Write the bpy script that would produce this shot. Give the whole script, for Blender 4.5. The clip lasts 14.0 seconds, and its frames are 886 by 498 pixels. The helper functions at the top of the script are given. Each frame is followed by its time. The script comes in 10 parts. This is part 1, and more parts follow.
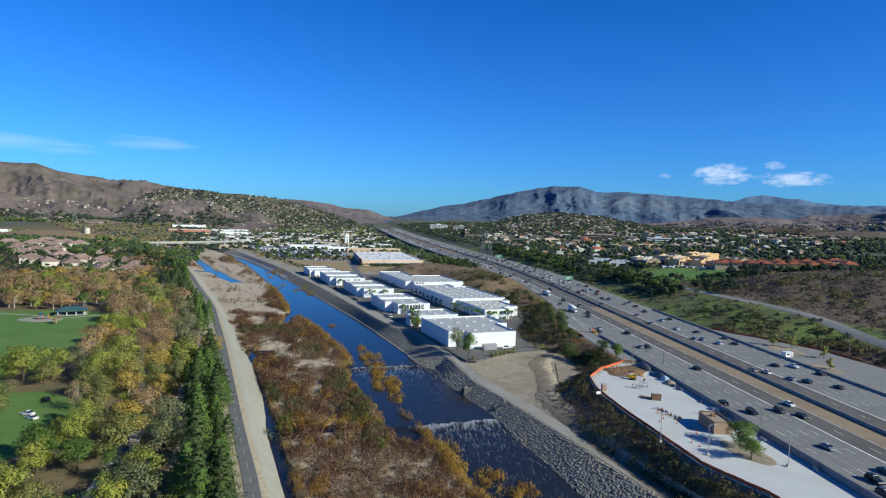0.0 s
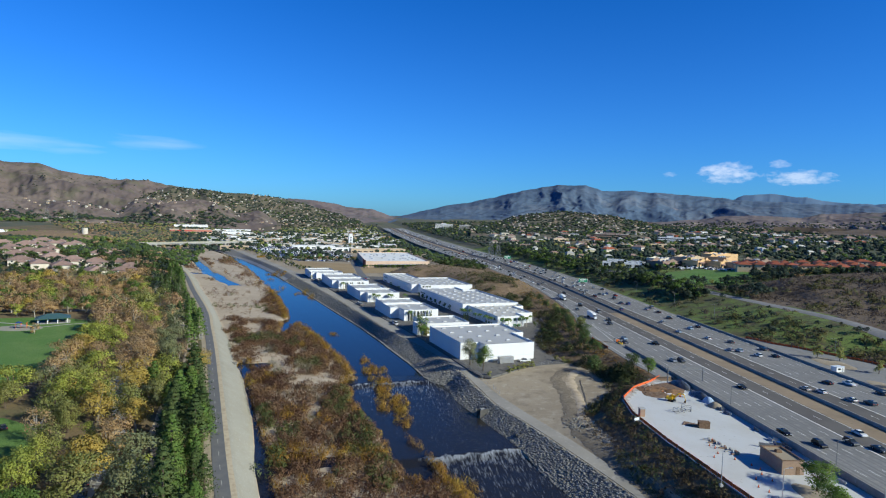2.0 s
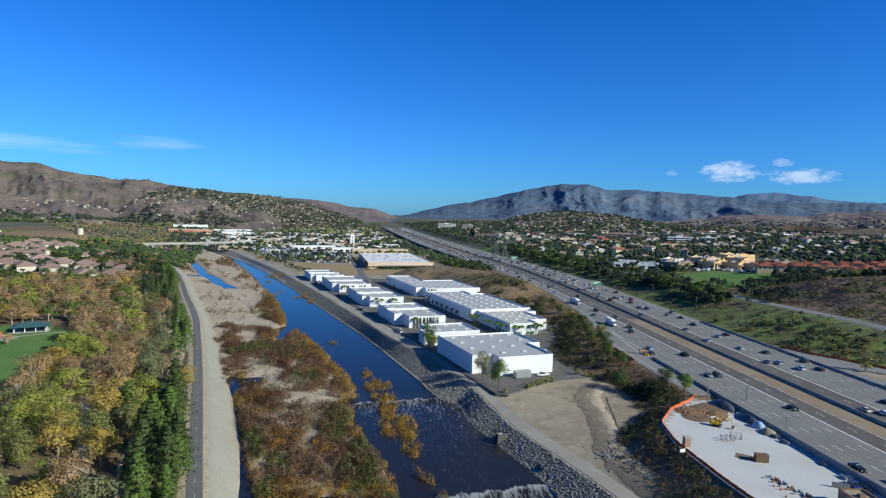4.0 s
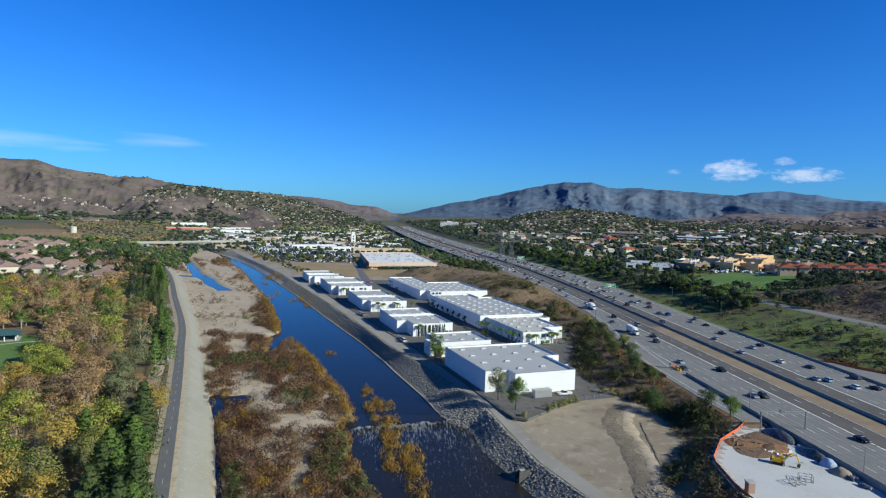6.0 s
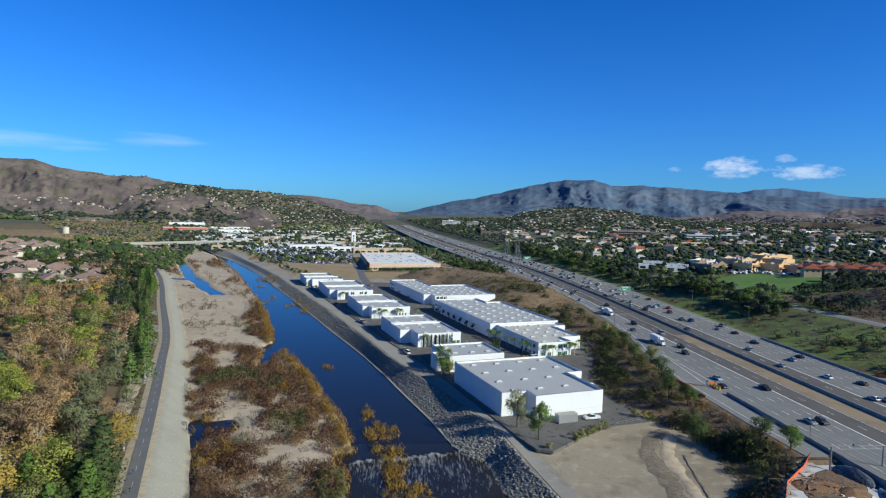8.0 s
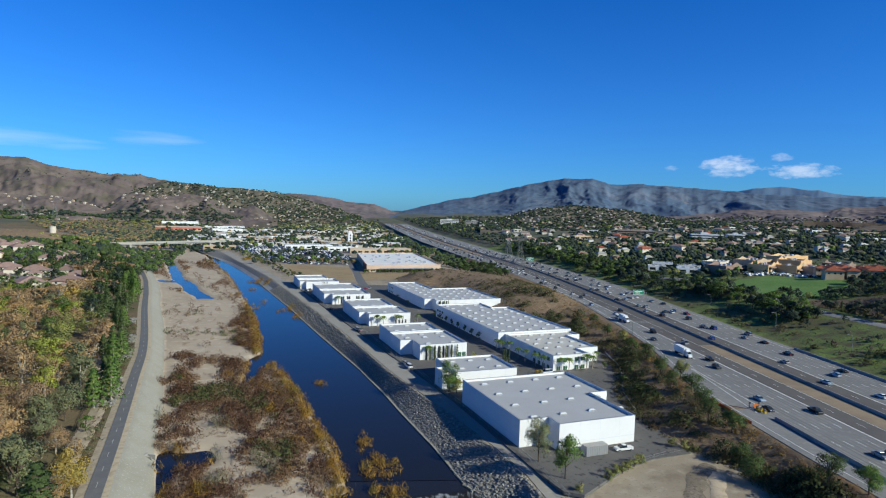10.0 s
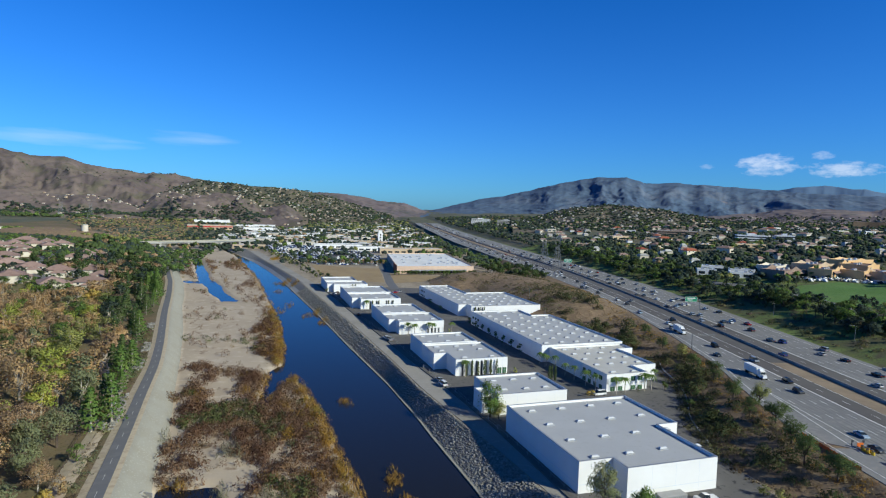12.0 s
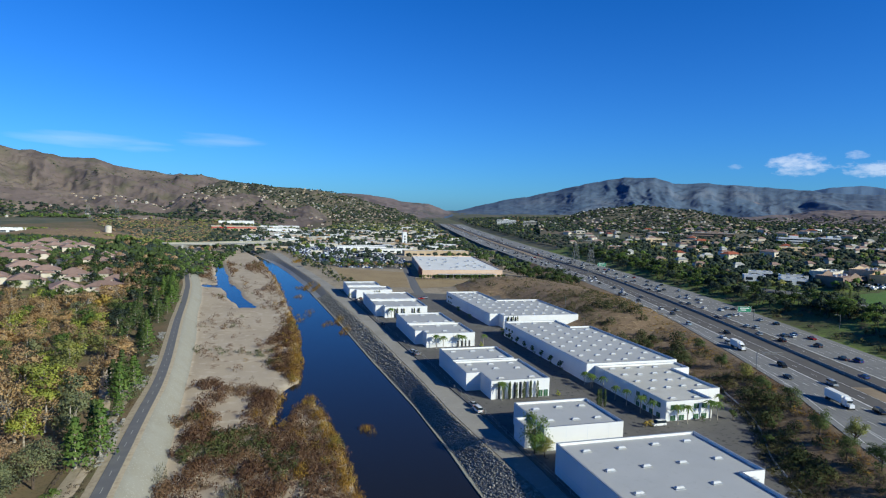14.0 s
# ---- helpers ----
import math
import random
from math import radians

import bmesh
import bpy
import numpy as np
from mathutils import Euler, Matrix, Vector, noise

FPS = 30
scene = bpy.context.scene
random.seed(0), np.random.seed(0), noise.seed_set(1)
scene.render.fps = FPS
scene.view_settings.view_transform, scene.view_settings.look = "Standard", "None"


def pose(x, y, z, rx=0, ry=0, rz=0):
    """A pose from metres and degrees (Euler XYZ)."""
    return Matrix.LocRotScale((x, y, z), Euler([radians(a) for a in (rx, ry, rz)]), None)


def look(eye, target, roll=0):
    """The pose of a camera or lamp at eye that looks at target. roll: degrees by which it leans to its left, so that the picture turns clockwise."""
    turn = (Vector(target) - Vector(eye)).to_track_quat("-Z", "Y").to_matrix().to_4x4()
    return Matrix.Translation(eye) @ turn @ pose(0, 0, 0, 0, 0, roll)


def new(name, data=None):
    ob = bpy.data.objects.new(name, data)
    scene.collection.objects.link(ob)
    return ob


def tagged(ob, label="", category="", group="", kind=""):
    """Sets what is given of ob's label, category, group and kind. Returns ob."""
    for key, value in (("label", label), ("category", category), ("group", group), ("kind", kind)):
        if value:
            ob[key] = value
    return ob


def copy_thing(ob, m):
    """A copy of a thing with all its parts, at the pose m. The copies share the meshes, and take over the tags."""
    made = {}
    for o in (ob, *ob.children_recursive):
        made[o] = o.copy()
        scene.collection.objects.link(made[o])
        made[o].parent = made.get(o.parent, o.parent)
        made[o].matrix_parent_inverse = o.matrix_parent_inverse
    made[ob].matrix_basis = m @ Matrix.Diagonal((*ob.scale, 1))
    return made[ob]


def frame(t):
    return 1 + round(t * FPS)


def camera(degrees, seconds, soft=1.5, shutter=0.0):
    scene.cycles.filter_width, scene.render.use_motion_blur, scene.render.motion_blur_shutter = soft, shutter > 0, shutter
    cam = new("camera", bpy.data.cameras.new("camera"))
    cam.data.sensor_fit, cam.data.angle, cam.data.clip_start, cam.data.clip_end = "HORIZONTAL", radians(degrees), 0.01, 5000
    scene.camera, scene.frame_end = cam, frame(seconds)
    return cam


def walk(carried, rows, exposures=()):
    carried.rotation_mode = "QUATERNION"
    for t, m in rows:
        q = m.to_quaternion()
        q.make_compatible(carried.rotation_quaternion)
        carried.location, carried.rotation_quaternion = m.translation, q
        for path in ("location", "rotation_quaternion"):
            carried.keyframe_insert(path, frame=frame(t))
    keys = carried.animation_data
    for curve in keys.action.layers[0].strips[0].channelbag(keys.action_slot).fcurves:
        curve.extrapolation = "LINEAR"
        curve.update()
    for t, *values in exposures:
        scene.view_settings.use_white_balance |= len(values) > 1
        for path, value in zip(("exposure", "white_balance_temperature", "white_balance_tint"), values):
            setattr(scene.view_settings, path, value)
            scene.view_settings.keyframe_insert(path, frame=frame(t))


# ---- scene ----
cam = camera(73, 14.0, soft=1.15)
PATH = [
    (0.0, (3.053, -21.839, 74.797), (3.294, -19.4544, 74.6628), 1.9),
    (0.5, (2.896, -14.534, 74.864), (3.1332, -12.15, 74.7288), 1.9),
    (1.0, (2.84, -7.384, 74.84), (3.072, -4.9992, 74.7036), 1.8),
    (1.5, (2.719, -0.343, 74.921), (2.946, 2.0424, 74.7852), 1.8),
    (2.0, (2.508, 6.49, 74.988), (2.7324, 8.8752, 74.85), 1.8),
    (2.5, (2.327, 13.004, 74.981), (2.5476, 15.39, 74.8428), 1.8),
    (3.0, (2.022, 19.309, 74.88), (2.2428, 21.6948, 74.7408), 1.7),
    (5.5, (1.028, 54.292, 74.936), (1.2396, 56.6784, 74.7912), 1.8),
    (6.0, (0.905, 61.472, 74.992), (1.116, 63.858, 74.844), 1.8),
    (6.5, (0.671, 68.326, 75.103), (0.8808, 70.7124, 74.9532), 1.7),
    (7.0, (0.455, 75.12, 75.247), (0.6636, 77.5068, 75.0972), 1.7),
    (7.5, (0.367, 82.201, 75.372), (0.5748, 84.588, 75.2184), 1.6),
    (8.0, (0.092, 89.194, 75.486), (0.3, 91.5792, 75.3312), 1.6),
    (10.5, (-1.217, 123.67, 75.466), (-0.996, 126.054, 75.306), 1.6),
    (11.0, (-1.501, 130.561, 75.47), (-1.2948, 132.9468, 75.3108), 1.6),
    (11.5, (-1.754, 137.77, 75.452), (-1.6224, 140.1612, 75.2892), 1.7),
    (12.0, (-2.131, 144.65, 75.444), (-2.0304, 147.0432, 75.2772), 1.7),
    (12.5, (-2.696, 151.602, 75.449), (-2.634, 153.996, 75.2808), 1.8),
    (13.0, (-3.312, 158.345, 75.538), (-3.3096, 160.7388, 75.3696), 1.8),
    (13.5, (-4.241, 165.142, 75.701), (-4.236, 167.5356, 75.5328), 1.8),
    (14.0, (-4.973, 172.004, 75.781), (-4.9668, 174.3984, 75.6144), 1.7),
]
walk(cam, [(t, look(eye, target, roll)) for t, eye, target, roll in PATH], exposures=[(0, 0.07), (6, 0.02), (14, -0.05)])


# ---- daylight ----
SUN_TO = Vector((0.74, -0.50, 0.47)).normalized()
sun_data = bpy.data.lights.new("sun", "SUN")
sun_data.energy, sun_data.angle, sun_data.color = 5.4, radians(0.55), (0.93, 0.945, 0.79)
sun = new("sun", sun_data)
sun.matrix_world = look((0, 0, 300), Vector((0, 0, 300)) - SUN_TO)

world = bpy.data.worlds.new("sky")
scene.world = world
world.use_nodes = True
wn, wl = world.node_tree.nodes, world.node_tree.links
wn.clear()
sky = wn.new("ShaderNodeTexSky")
sky.sky_type, sky.sun_disc = "NISHITA", False
sky.sun_elevation = math.asin(SUN_TO.z)
sky.sun_rotation = math.atan2(SUN_TO.x, SUN_TO.y)
sky.altitude, sky.air_density, sky.dust_density, sky.ozone_density = 100, 1.0, 0.3, 3.0
back = wn.new("ShaderNodeBackground")
back.inputs["Strength"].default_value = 0.146
wout = wn.new("ShaderNodeOutputWorld")
wl.new(back.outputs[0], wout.inputs[0])


def sky_clouds():
    """Fair-weather cumulus low over the hills and thin streaks, as part of the sky."""
    co = wn.new("ShaderNodeTexCoord")

    def math_node(op, a, b=None, clamp=False):
        n = wn.new("ShaderNodeMath")
        n.operation, n.use_clamp = op, clamp
        for k, v in enumerate((a, b)):
            if v is None:
                continue
            if isinstance(v, (int, float)):
                n.inputs[k].default_value = v
            else:
                wl.new(v, n.inputs[k])
        return n.outputs[0]

    sep = wn.new("ShaderNodeSeparateXYZ")
    wl.new(co.outputs["Generated"], sep.inputs[0])
    az = math_node("ARCTAN2", sep.outputs[0], sep.outputs[1])
    el = math_node("ARCSINE", sep.outputs[2])
    comb = wn.new("ShaderNodeCombineXYZ")
    wl.new(math_node("MULTIPLY", az, 1.0), comb.inputs[0])
    wl.new(math_node("MULTIPLY", el, 2.2), comb.inputs[1])
    fine = wn.new("ShaderNodeTexNoise")
    fine.inputs["Scale"].default_value, fine.inputs["Detail"].default_value, fine.inputs["Roughness"].default_value = 42, 7, 0.62
    wl.new(comb.outputs[0], fine.inputs[0])
    streak = wn.new("ShaderNodeTexNoise")
    streak.inputs["Scale"].default_value, streak.inputs["Detail"].default_value = 16, 6
    comb2 = wn.new("ShaderNodeCombineXYZ")
    wl.new(math_node("MULTIPLY", az, 0.6), comb2.inputs[0])
    wl.new(math_node("MULTIPLY", el, 5.0), comb2.inputs[1])
    wl.new(comb2.outputs[0], streak.inputs[0])
    total = None
    # azimuth, elevation, half width, half height, density, kind
    for a, e, w, h, d, kind in CLOUDS:
        da = math_node("DIVIDE", math_node("SUBTRACT", az, radians(a)), radians(w))
        de = math_node("DIVIDE", math_node("SUBTRACT", el, radians(e)), radians(h))
        r = math_node("ADD", math_node("MULTIPLY", da, da), math_node("MULTIPLY", de, de))
        base = math_node("SUBTRACT", 1.0, r)
        src = fine if kind == "puff" else streak
        k = 2.5 if kind == "puff" else 2.2
        v = math_node("ADD", base, math_node("MULTIPLY", math_node("SUBTRACT", src.outputs[0], 0.55), k * 1.3))
        v = math_node("MULTIPLY", math_node("MULTIPLY", v, 1.05 if kind == "puff" else 0.8, True), d)
        v = math_node("MULTIPLY", v, math_node("MULTIPLY", math_node("ADD", base, 0.9), 1.2, True))
        total = v if total is None else math_node("MAXIMUM", total, v)
    mix = wn.new("ShaderNodeMix")
    mix.data_type = "RGBA"
    wl.new(total, mix.inputs["Factor"])
    # clear dry winter air: the sky's own light, deeper blue towards the zenith
    deep = wn.new("ShaderNodeValToRGB")
    el01 = math_node("DIVIDE", el, radians(90), True)
    wl.new(el01, deep.inputs[0])
    e = deep.color_ramp.elements
    e.new(0.28)
    e.new(0.5)
    e[0].position, e[0].color = 0.0, (0.17, 0.50, 1.03, 1)
    e[1].position, e[1].color = 0.27, (0.020, 0.39, 0.97, 1)
    e[2].position, e[2].color = 0.45, (0.011, 0.18, 0.48, 1)
    e[3].position, e[3].color = 1.0, (0.005, 0.08, 0.22, 1)
    m2 = wn.new("ShaderNodeMix")
    m2.data_type, m2.blend_type = "RGBA", "MULTIPLY"
    m2.inputs["Factor"].default_value = 1.0
    wl.new(sky.outputs[0], m2.inputs["A"])
    wl.new(deep.outputs[0], m2.inputs["B"])
    wl.new(m2.outputs["Result"], mix.inputs["A"])
    mix.inputs["B"].default_value = (7.0, 7.4, 8.0, 1)
    wl.new(mix.outputs["Result"], back.inputs["Color"])


CLOUDS = [(30.4, 4.35, 2.6, 1.0, 0.46, "puff"), (35.8, 3.9, 3.0, 0.7, 0.44, "puff"), (34.4, 5.05, 0.9, 0.36, 0.3, "puff"),
          (25.8, 4.15, 0.7, 0.28, 0.25, "puff"), (-20.5, 5.3, 4.2, 0.7, 0.16, "streak"), (-30.5, 4.7, 6.0, 0.8, 0.17, "streak"), (-26.5, 4.2, 3.0, 0.4, 0.12, "streak")]
sky_clouds()

# ---- materials ----
def mat(name, base, rough=0.8, metal=0.0, spots=(), bump=(), island=0.0, per_object=0.0, spec=0.3, coords="Object", ramp=None):
    """A node material. base: colour. spots: (scale, colour, threshold, softness, detail) layers of noise laid over it.
    bump: (scale, strength, distance). island: brightness spread per piece. ramp: (scale, [(pos, colour), ...]) noise ramp in place of base."""
    m = bpy.data.materials.new(name)
    m.use_nodes = True
    n, l = m.node_tree.nodes, m.node_tree.links
    p = n["Principled BSDF"]
    p.inputs["Roughness"].default_value, p.inputs["Metallic"].default_value = rough, metal
    p.inputs["Specular IOR Level"].default_value = spec
    co = n.new("ShaderNodeTexCoord")
    geo = n.new("ShaderNodeNewGeometry")
    where = geo.outputs["Position"] if coords == "World" else co.outputs["Object"]
    col = None
    if ramp:
        t = n.new("ShaderNodeTexNoise")
        t.inputs["Scale"].default_value, t.inputs["Detail"].default_value, t.inputs["Roughness"].default_value = ramp[0], 6, 0.65
        l.new(where, t.inputs[0])
        r = n.new("ShaderNodeValToRGB")
        e = r.color_ramp.elements
        while len(e) < len(ramp[1]):
            e.new(0.5)
        for k, (pos, c) in enumerate(ramp[1]):
            e[k].position, e[k].color = pos, (*c, 1)
        l.new(t.outputs[0], r.inputs[0])
        col = r.outputs[0]
    else:
        c = n.new("ShaderNodeRGB")
        c.outputs[0].default_value = (*base, 1)
        col = c.outputs[0]
    for scale, c, thr, soft, detail in spots:
        t = n.new("ShaderNodeTexNoise")
        t.inputs["Scale"].default_value, t.inputs["Detail"].default_value, t.inputs["Roughness"].default_value = scale, detail, 0.6
        l.new(where, t.inputs[0])
        r = n.new("ShaderNodeMapRange")
        r.inputs["From Min"].default_value, r.inputs["From Max"].default_value = thr - soft, thr + soft
        l.new(t.outputs[0], r.inputs[0])
        x = n.new("ShaderNodeMix")
        x.data_type = "RGBA"
        l.new(r.outputs[0], x.inputs["Factor"])
        l.new(col, x.inputs["A"])
        x.inputs["B"].default_value = (*c, 1)
        col = x.outputs["Result"]
    if island or per_object:
        hv = n.new("ShaderNodeHueSaturation")
        rnd = geo.outputs["Random Per Island"] if island else n.new("ShaderNodeObjectInfo").outputs["Random"]
        amt = island or per_object
        mr = n.new("ShaderNodeMapRange")
        mr.inputs["To Min"].default_value, mr.inputs["To Max"].default_value = 1 - amt, 1 + amt
        l.new(rnd, mr.inputs[0])
        l.new(mr.outputs[0], hv.inputs["Value"])
        l.new(col, hv.inputs["Color"])
        col = hv.outputs[0]
    l.new(col, p.inputs["Base Color"])
    prev = None
    for scale, strength, dist in bump:
        t = n.new("ShaderNodeTexNoise")
        t.inputs["Scale"].default_value, t.inputs["Detail"].default_value = scale, 5
        l.new(where, t.inputs[0])
        b = n.new("ShaderNodeBump")
        b.inputs["Strength"].default_value, b.inputs["Distance"].default_value = strength, dist
        l.new(t.outputs[0], b.inputs["Height"])
        if prev:
            l.new(prev, b.inputs["Normal"])
        prev = b.outputs[0]
    if prev:
        l.new(prev, p.inputs["Normal"])
    return m


M = {}
M["park"] = mat("park_ground", None, 0.95, ramp=(0.035, [(0.3, (0.10, 0.13, 0.035)), (0.45, (0.16, 0.13, 0.07)), (0.6, (0.22, 0.15, 0.085)), (0.75, (0.09, 0.15, 0.03))]),
                spots=[(1.3, (0.10, 0.075, 0.04), 0.6, 0.1, 4)], bump=[(1.5, 0.5, 0.2)])
M["lawn"] = mat("lawn_grass", (0.105, 0.21, 0.047), 0.95, spots=[(0.05, (0.15, 0.24, 0.065), 0.55, 0.12, 4), (2.5, (0.05, 0.12, 0.02), 0.58, 0.1, 3)], bump=[(6, 0.5, 0.1)])
M["levee"] = mat("levee_slope", (0.345, 0.328, 0.268), 0.95, spots=[(0.15, (0.315, 0.292, 0.228), 0.55, 0.15, 5), (1.6, (0.42, 0.395, 0.33), 0.62, 0.06, 3)], bump=[(1.8, 0.35, 0.15)])
M["shoulder"] = mat("gravel_shoulder", (0.42, 0.35, 0.25), 0.95, spots=[(0.6, (0.32, 0.26, 0.18), 0.56, 0.1, 4)], bump=[(3, 0.4, 0.08)])
M["sand"] = mat("river_sand", (0.47, 0.385, 0.285), 0.95, spots=[(0.03, (0.41, 0.33, 0.24), 0.52, 0.1, 5), (0.25, (0.53, 0.45, 0.345), 0.6, 0.06, 4), (0.12, (0.25, 0.18, 0.12), 0.645, 0.025, 8)], bump=[(0.8, 0.4, 0.25)])
M["rubble_bed"] = mat("riprap_bed", (0.29, 0.275, 0.242), 0.95, spots=[(2, (0.215, 0.20, 0.172), 0.55, 0.1, 4)], bump=[(2.2, 0.8, 0.4)])
M["dirt"] = mat("dirt_ground", (0.36, 0.30, 0.22), 0.95, spots=[(0.03, (0.30, 0.245, 0.175), 0.52, 0.1, 5), (0.3, (0.42, 0.36, 0.275), 0.6, 0.08, 5), (0.11, (0.24, 0.195, 0.14), 0.60, 0.07, 7), (1.5, (0.25, 0.20, 0.145), 0.64, 0.05, 4)], bump=[(0.6, 0.35, 0.2), (3, 0.3, 0.06)])
M["pad"] = mat("asphalt_yard", (0.135, 0.128, 0.12), 0.9, spots=[(0.08, (0.165, 0.157, 0.145), 0.55, 0.1, 5), (0.6, (0.05, 0.05, 0.05), 0.62, 0.05, 4)], bump=[(6, 0.2, 0.02)])
M["brush_soil"] = mat("dry_slope", (0.225, 0.155, 0.098), 0.95, spots=[(0.05, (0.19, 0.135, 0.085), 0.52, 0.1, 5), (0.4, (0.34, 0.25, 0.15), 0.6, 0.08, 5)], bump=[(0.7, 0.6, 0.4)])
M["meadow"] = mat("green_meadow", None, 0.95, ramp=(0.022, [(0.30, (0.112, 0.095, 0.052)), (0.43, (0.120, 0.135, 0.048)), (0.55, (0.170, 0.240, 0.055)), (0.68, (0.115, 0.120, 0.052))]), spots=[(0.09, (0.105, 0.092, 0.05), 0.58, 0.06, 7), (0.9, (0.05, 0.06, 0.025), 0.6, 0.08, 4)], bump=[(0.8, 0.5, 0.3)])
M["far"] = mat("valley_ground", None, 0.95, ramp=(0.012, [(0.3, (0.075, 0.09, 0.055)), (0.48, (0.105, 0.112, 0.068)), (0.6, (0.165, 0.145, 0.095)), (0.72, (0.085, 0.095, 0.055))]), coords="World")
M["dryhill"] = mat("dry_hill", None, 0.95, ramp=(0.02, [(0.3, (0.075, 0.055, 0.04)), (0.5, (0.13, 0.095, 0.068)), (0.68, (0.17, 0.13, 0.09))]), bump=[(0.3, 0.7, 1.0)])
M["bank_road"] = mat("grey_packed_road", (0.33, 0.31, 0.275), 0.95, spots=[(0.05, (0.28, 0.262, 0.23), 0.52, 0.1, 5), (0.6, (0.38, 0.35, 0.31), 0.62, 0.06, 4)], bump=[(3, 0.3, 0.05)])
M["asphalt"] = mat("asphalt_path", (0.145, 0.145, 0.15), 0.9, spots=[(0.3, (0.17, 0.17, 0.17), 0.55, 0.1, 5)], bump=[(8, 0.2, 0.02)])
M["concrete_road"] = mat("freeway_concrete", (0.235, 0.232, 0.228), 0.9, spots=[(0.04, (0.20, 0.198, 0.194), 0.53, 0.1, 5), (0.5, (0.29, 0.28, 0.26), 0.6, 0.1, 4)], bump=[(6, 0.15, 0.02)])
M["lane_wear"] = mat("worn_concrete", (0.185, 0.182, 0.178), 0.9, spots=[(0.06, (0.22, 0.217, 0.212), 0.55, 0.08, 5)])
M["dark_road"] = mat("freeway_asphalt", (0.135, 0.125, 0.115), 0.9, spots=[(0.05, (0.11, 0.10, 0.095), 0.53, 0.1, 5)], bump=[(6, 0.15, 0.02)])
M["median"] = mat("median_earth", (0.31, 0.235, 0.16), 0.95, spots=[(0.1, (0.25, 0.19, 0.13), 0.53, 0.1, 5), (0.5, (0.17, 0.15, 0.07), 0.68, 0.04, 4)], bump=[(2, 0.4, 0.1)])
M["concrete"] = mat("concrete", (0.42, 0.41, 0.385), 0.85, spots=[(0.12, (0.36, 0.35, 0.32), 0.55, 0.1, 5), (1.2, (0.46, 0.45, 0.43), 0.6, 0.1, 4)], bump=[(4, 0.15, 0.03)])
M["barrier"] = mat("weathered_barrier_concrete", (0.30, 0.29, 0.27), 0.9, spots=[(0.15, (0.23, 0.22, 0.205), 0.53, 0.1, 5), (1.0, (0.36, 0.35, 0.33), 0.64, 0.05, 4)], bump=[(4, 0.15, 0.03)])
M["lot"] = mat("concrete_lot", (0.56, 0.57, 0.57), 0.85, spots=[(0.08, (0.52, 0.52, 0.505), 0.52, 0.1, 5), (0.9, (0.40, 0.39, 0.37), 0.66, 0.04, 5)], bump=[(4, 0.1, 0.02)])
M["paint"] = mat("road_paint", (0.74, 0.73, 0.70), 0.7, spots=[(1.5, (0.5, 0.49, 0.46), 0.62, 0.05, 4)])
M["white_wall"] = mat("white_stucco", (0.78, 0.78, 0.77), 0.8, spots=[(0.12, (0.73, 0.73, 0.72), 0.55, 0.15, 4)], bump=[(3, 0.08, 0.03)])
M["blue_band"] = mat("pale_blue_band", (0.62, 0.67, 0.74), 0.8)
M["roof"] = mat("white_roof_membrane", (0.455, 0.46, 0.462), 0.75, spots=[(0.1, (0.425, 0.43, 0.432), 0.53, 0.15, 5), (0.7, (0.40, 0.40, 0.40), 0.66, 0.06, 4)], bump=[(1.5, 0.12, 0.05)])
M["roof_warm"] = mat("cream_roof_membrane", (0.56, 0.545, 0.50), 0.75, spots=[(0.1, (0.50, 0.485, 0.44), 0.53, 0.12, 5)], bump=[(1.5, 0.12, 0.05)])
M["skylight"] = mat("skylight_acrylic", (0.56, 0.57, 0.58), 0.35, spec=0.5)
M["metal"] = mat("galvanised_metal", (0.45, 0.46, 0.47), 0.45, 0.6)
M["dark_glass"] = mat("tinted_glass", (0.02, 0.03, 0.04), 0.08, spec=0.6)
M["green_glass"] = mat("green_tinted_glass", (0.05, 0.13, 0.07), 0.12, spec=0.6)
M["stripe"] = mat("dark_stripe", (0.05, 0.055, 0.065), 0.7)


def water_material():
    m = bpy.data.materials.new("river_water")
    m.use_nodes = True
    n, l = m.node_tree.nodes, m.node_tree.links
    p = n["Principled BSDF"]
    p.inputs["Base Color"].default_value = (0.016, 0.015, 0.012, 1)
    p.inputs["Roughness"].default_value = 0.09
    p.inputs["Specular IOR Level"].default_value = 0.34
    p.inputs["IOR"].default_value = 1.33
    geo = n.new("ShaderNodeNewGeometry")
    t = n.new("ShaderNodeTexNoise")
    t.inputs["Scale"].default_value, t.inputs["Detail"].default_value = 0.9, 6
    l.new(geo.outputs["Position"], t.inputs[0])
    b = n.new("ShaderNodeBump")
    b.inputs["Strength"].default_value, b.inputs["Distance"].default_value = 0.3, 0.06
    l.new(t.outputs[0], b.inputs["Height"])
    l.new(b.outputs[0], p.inputs["Normal"])
    return m


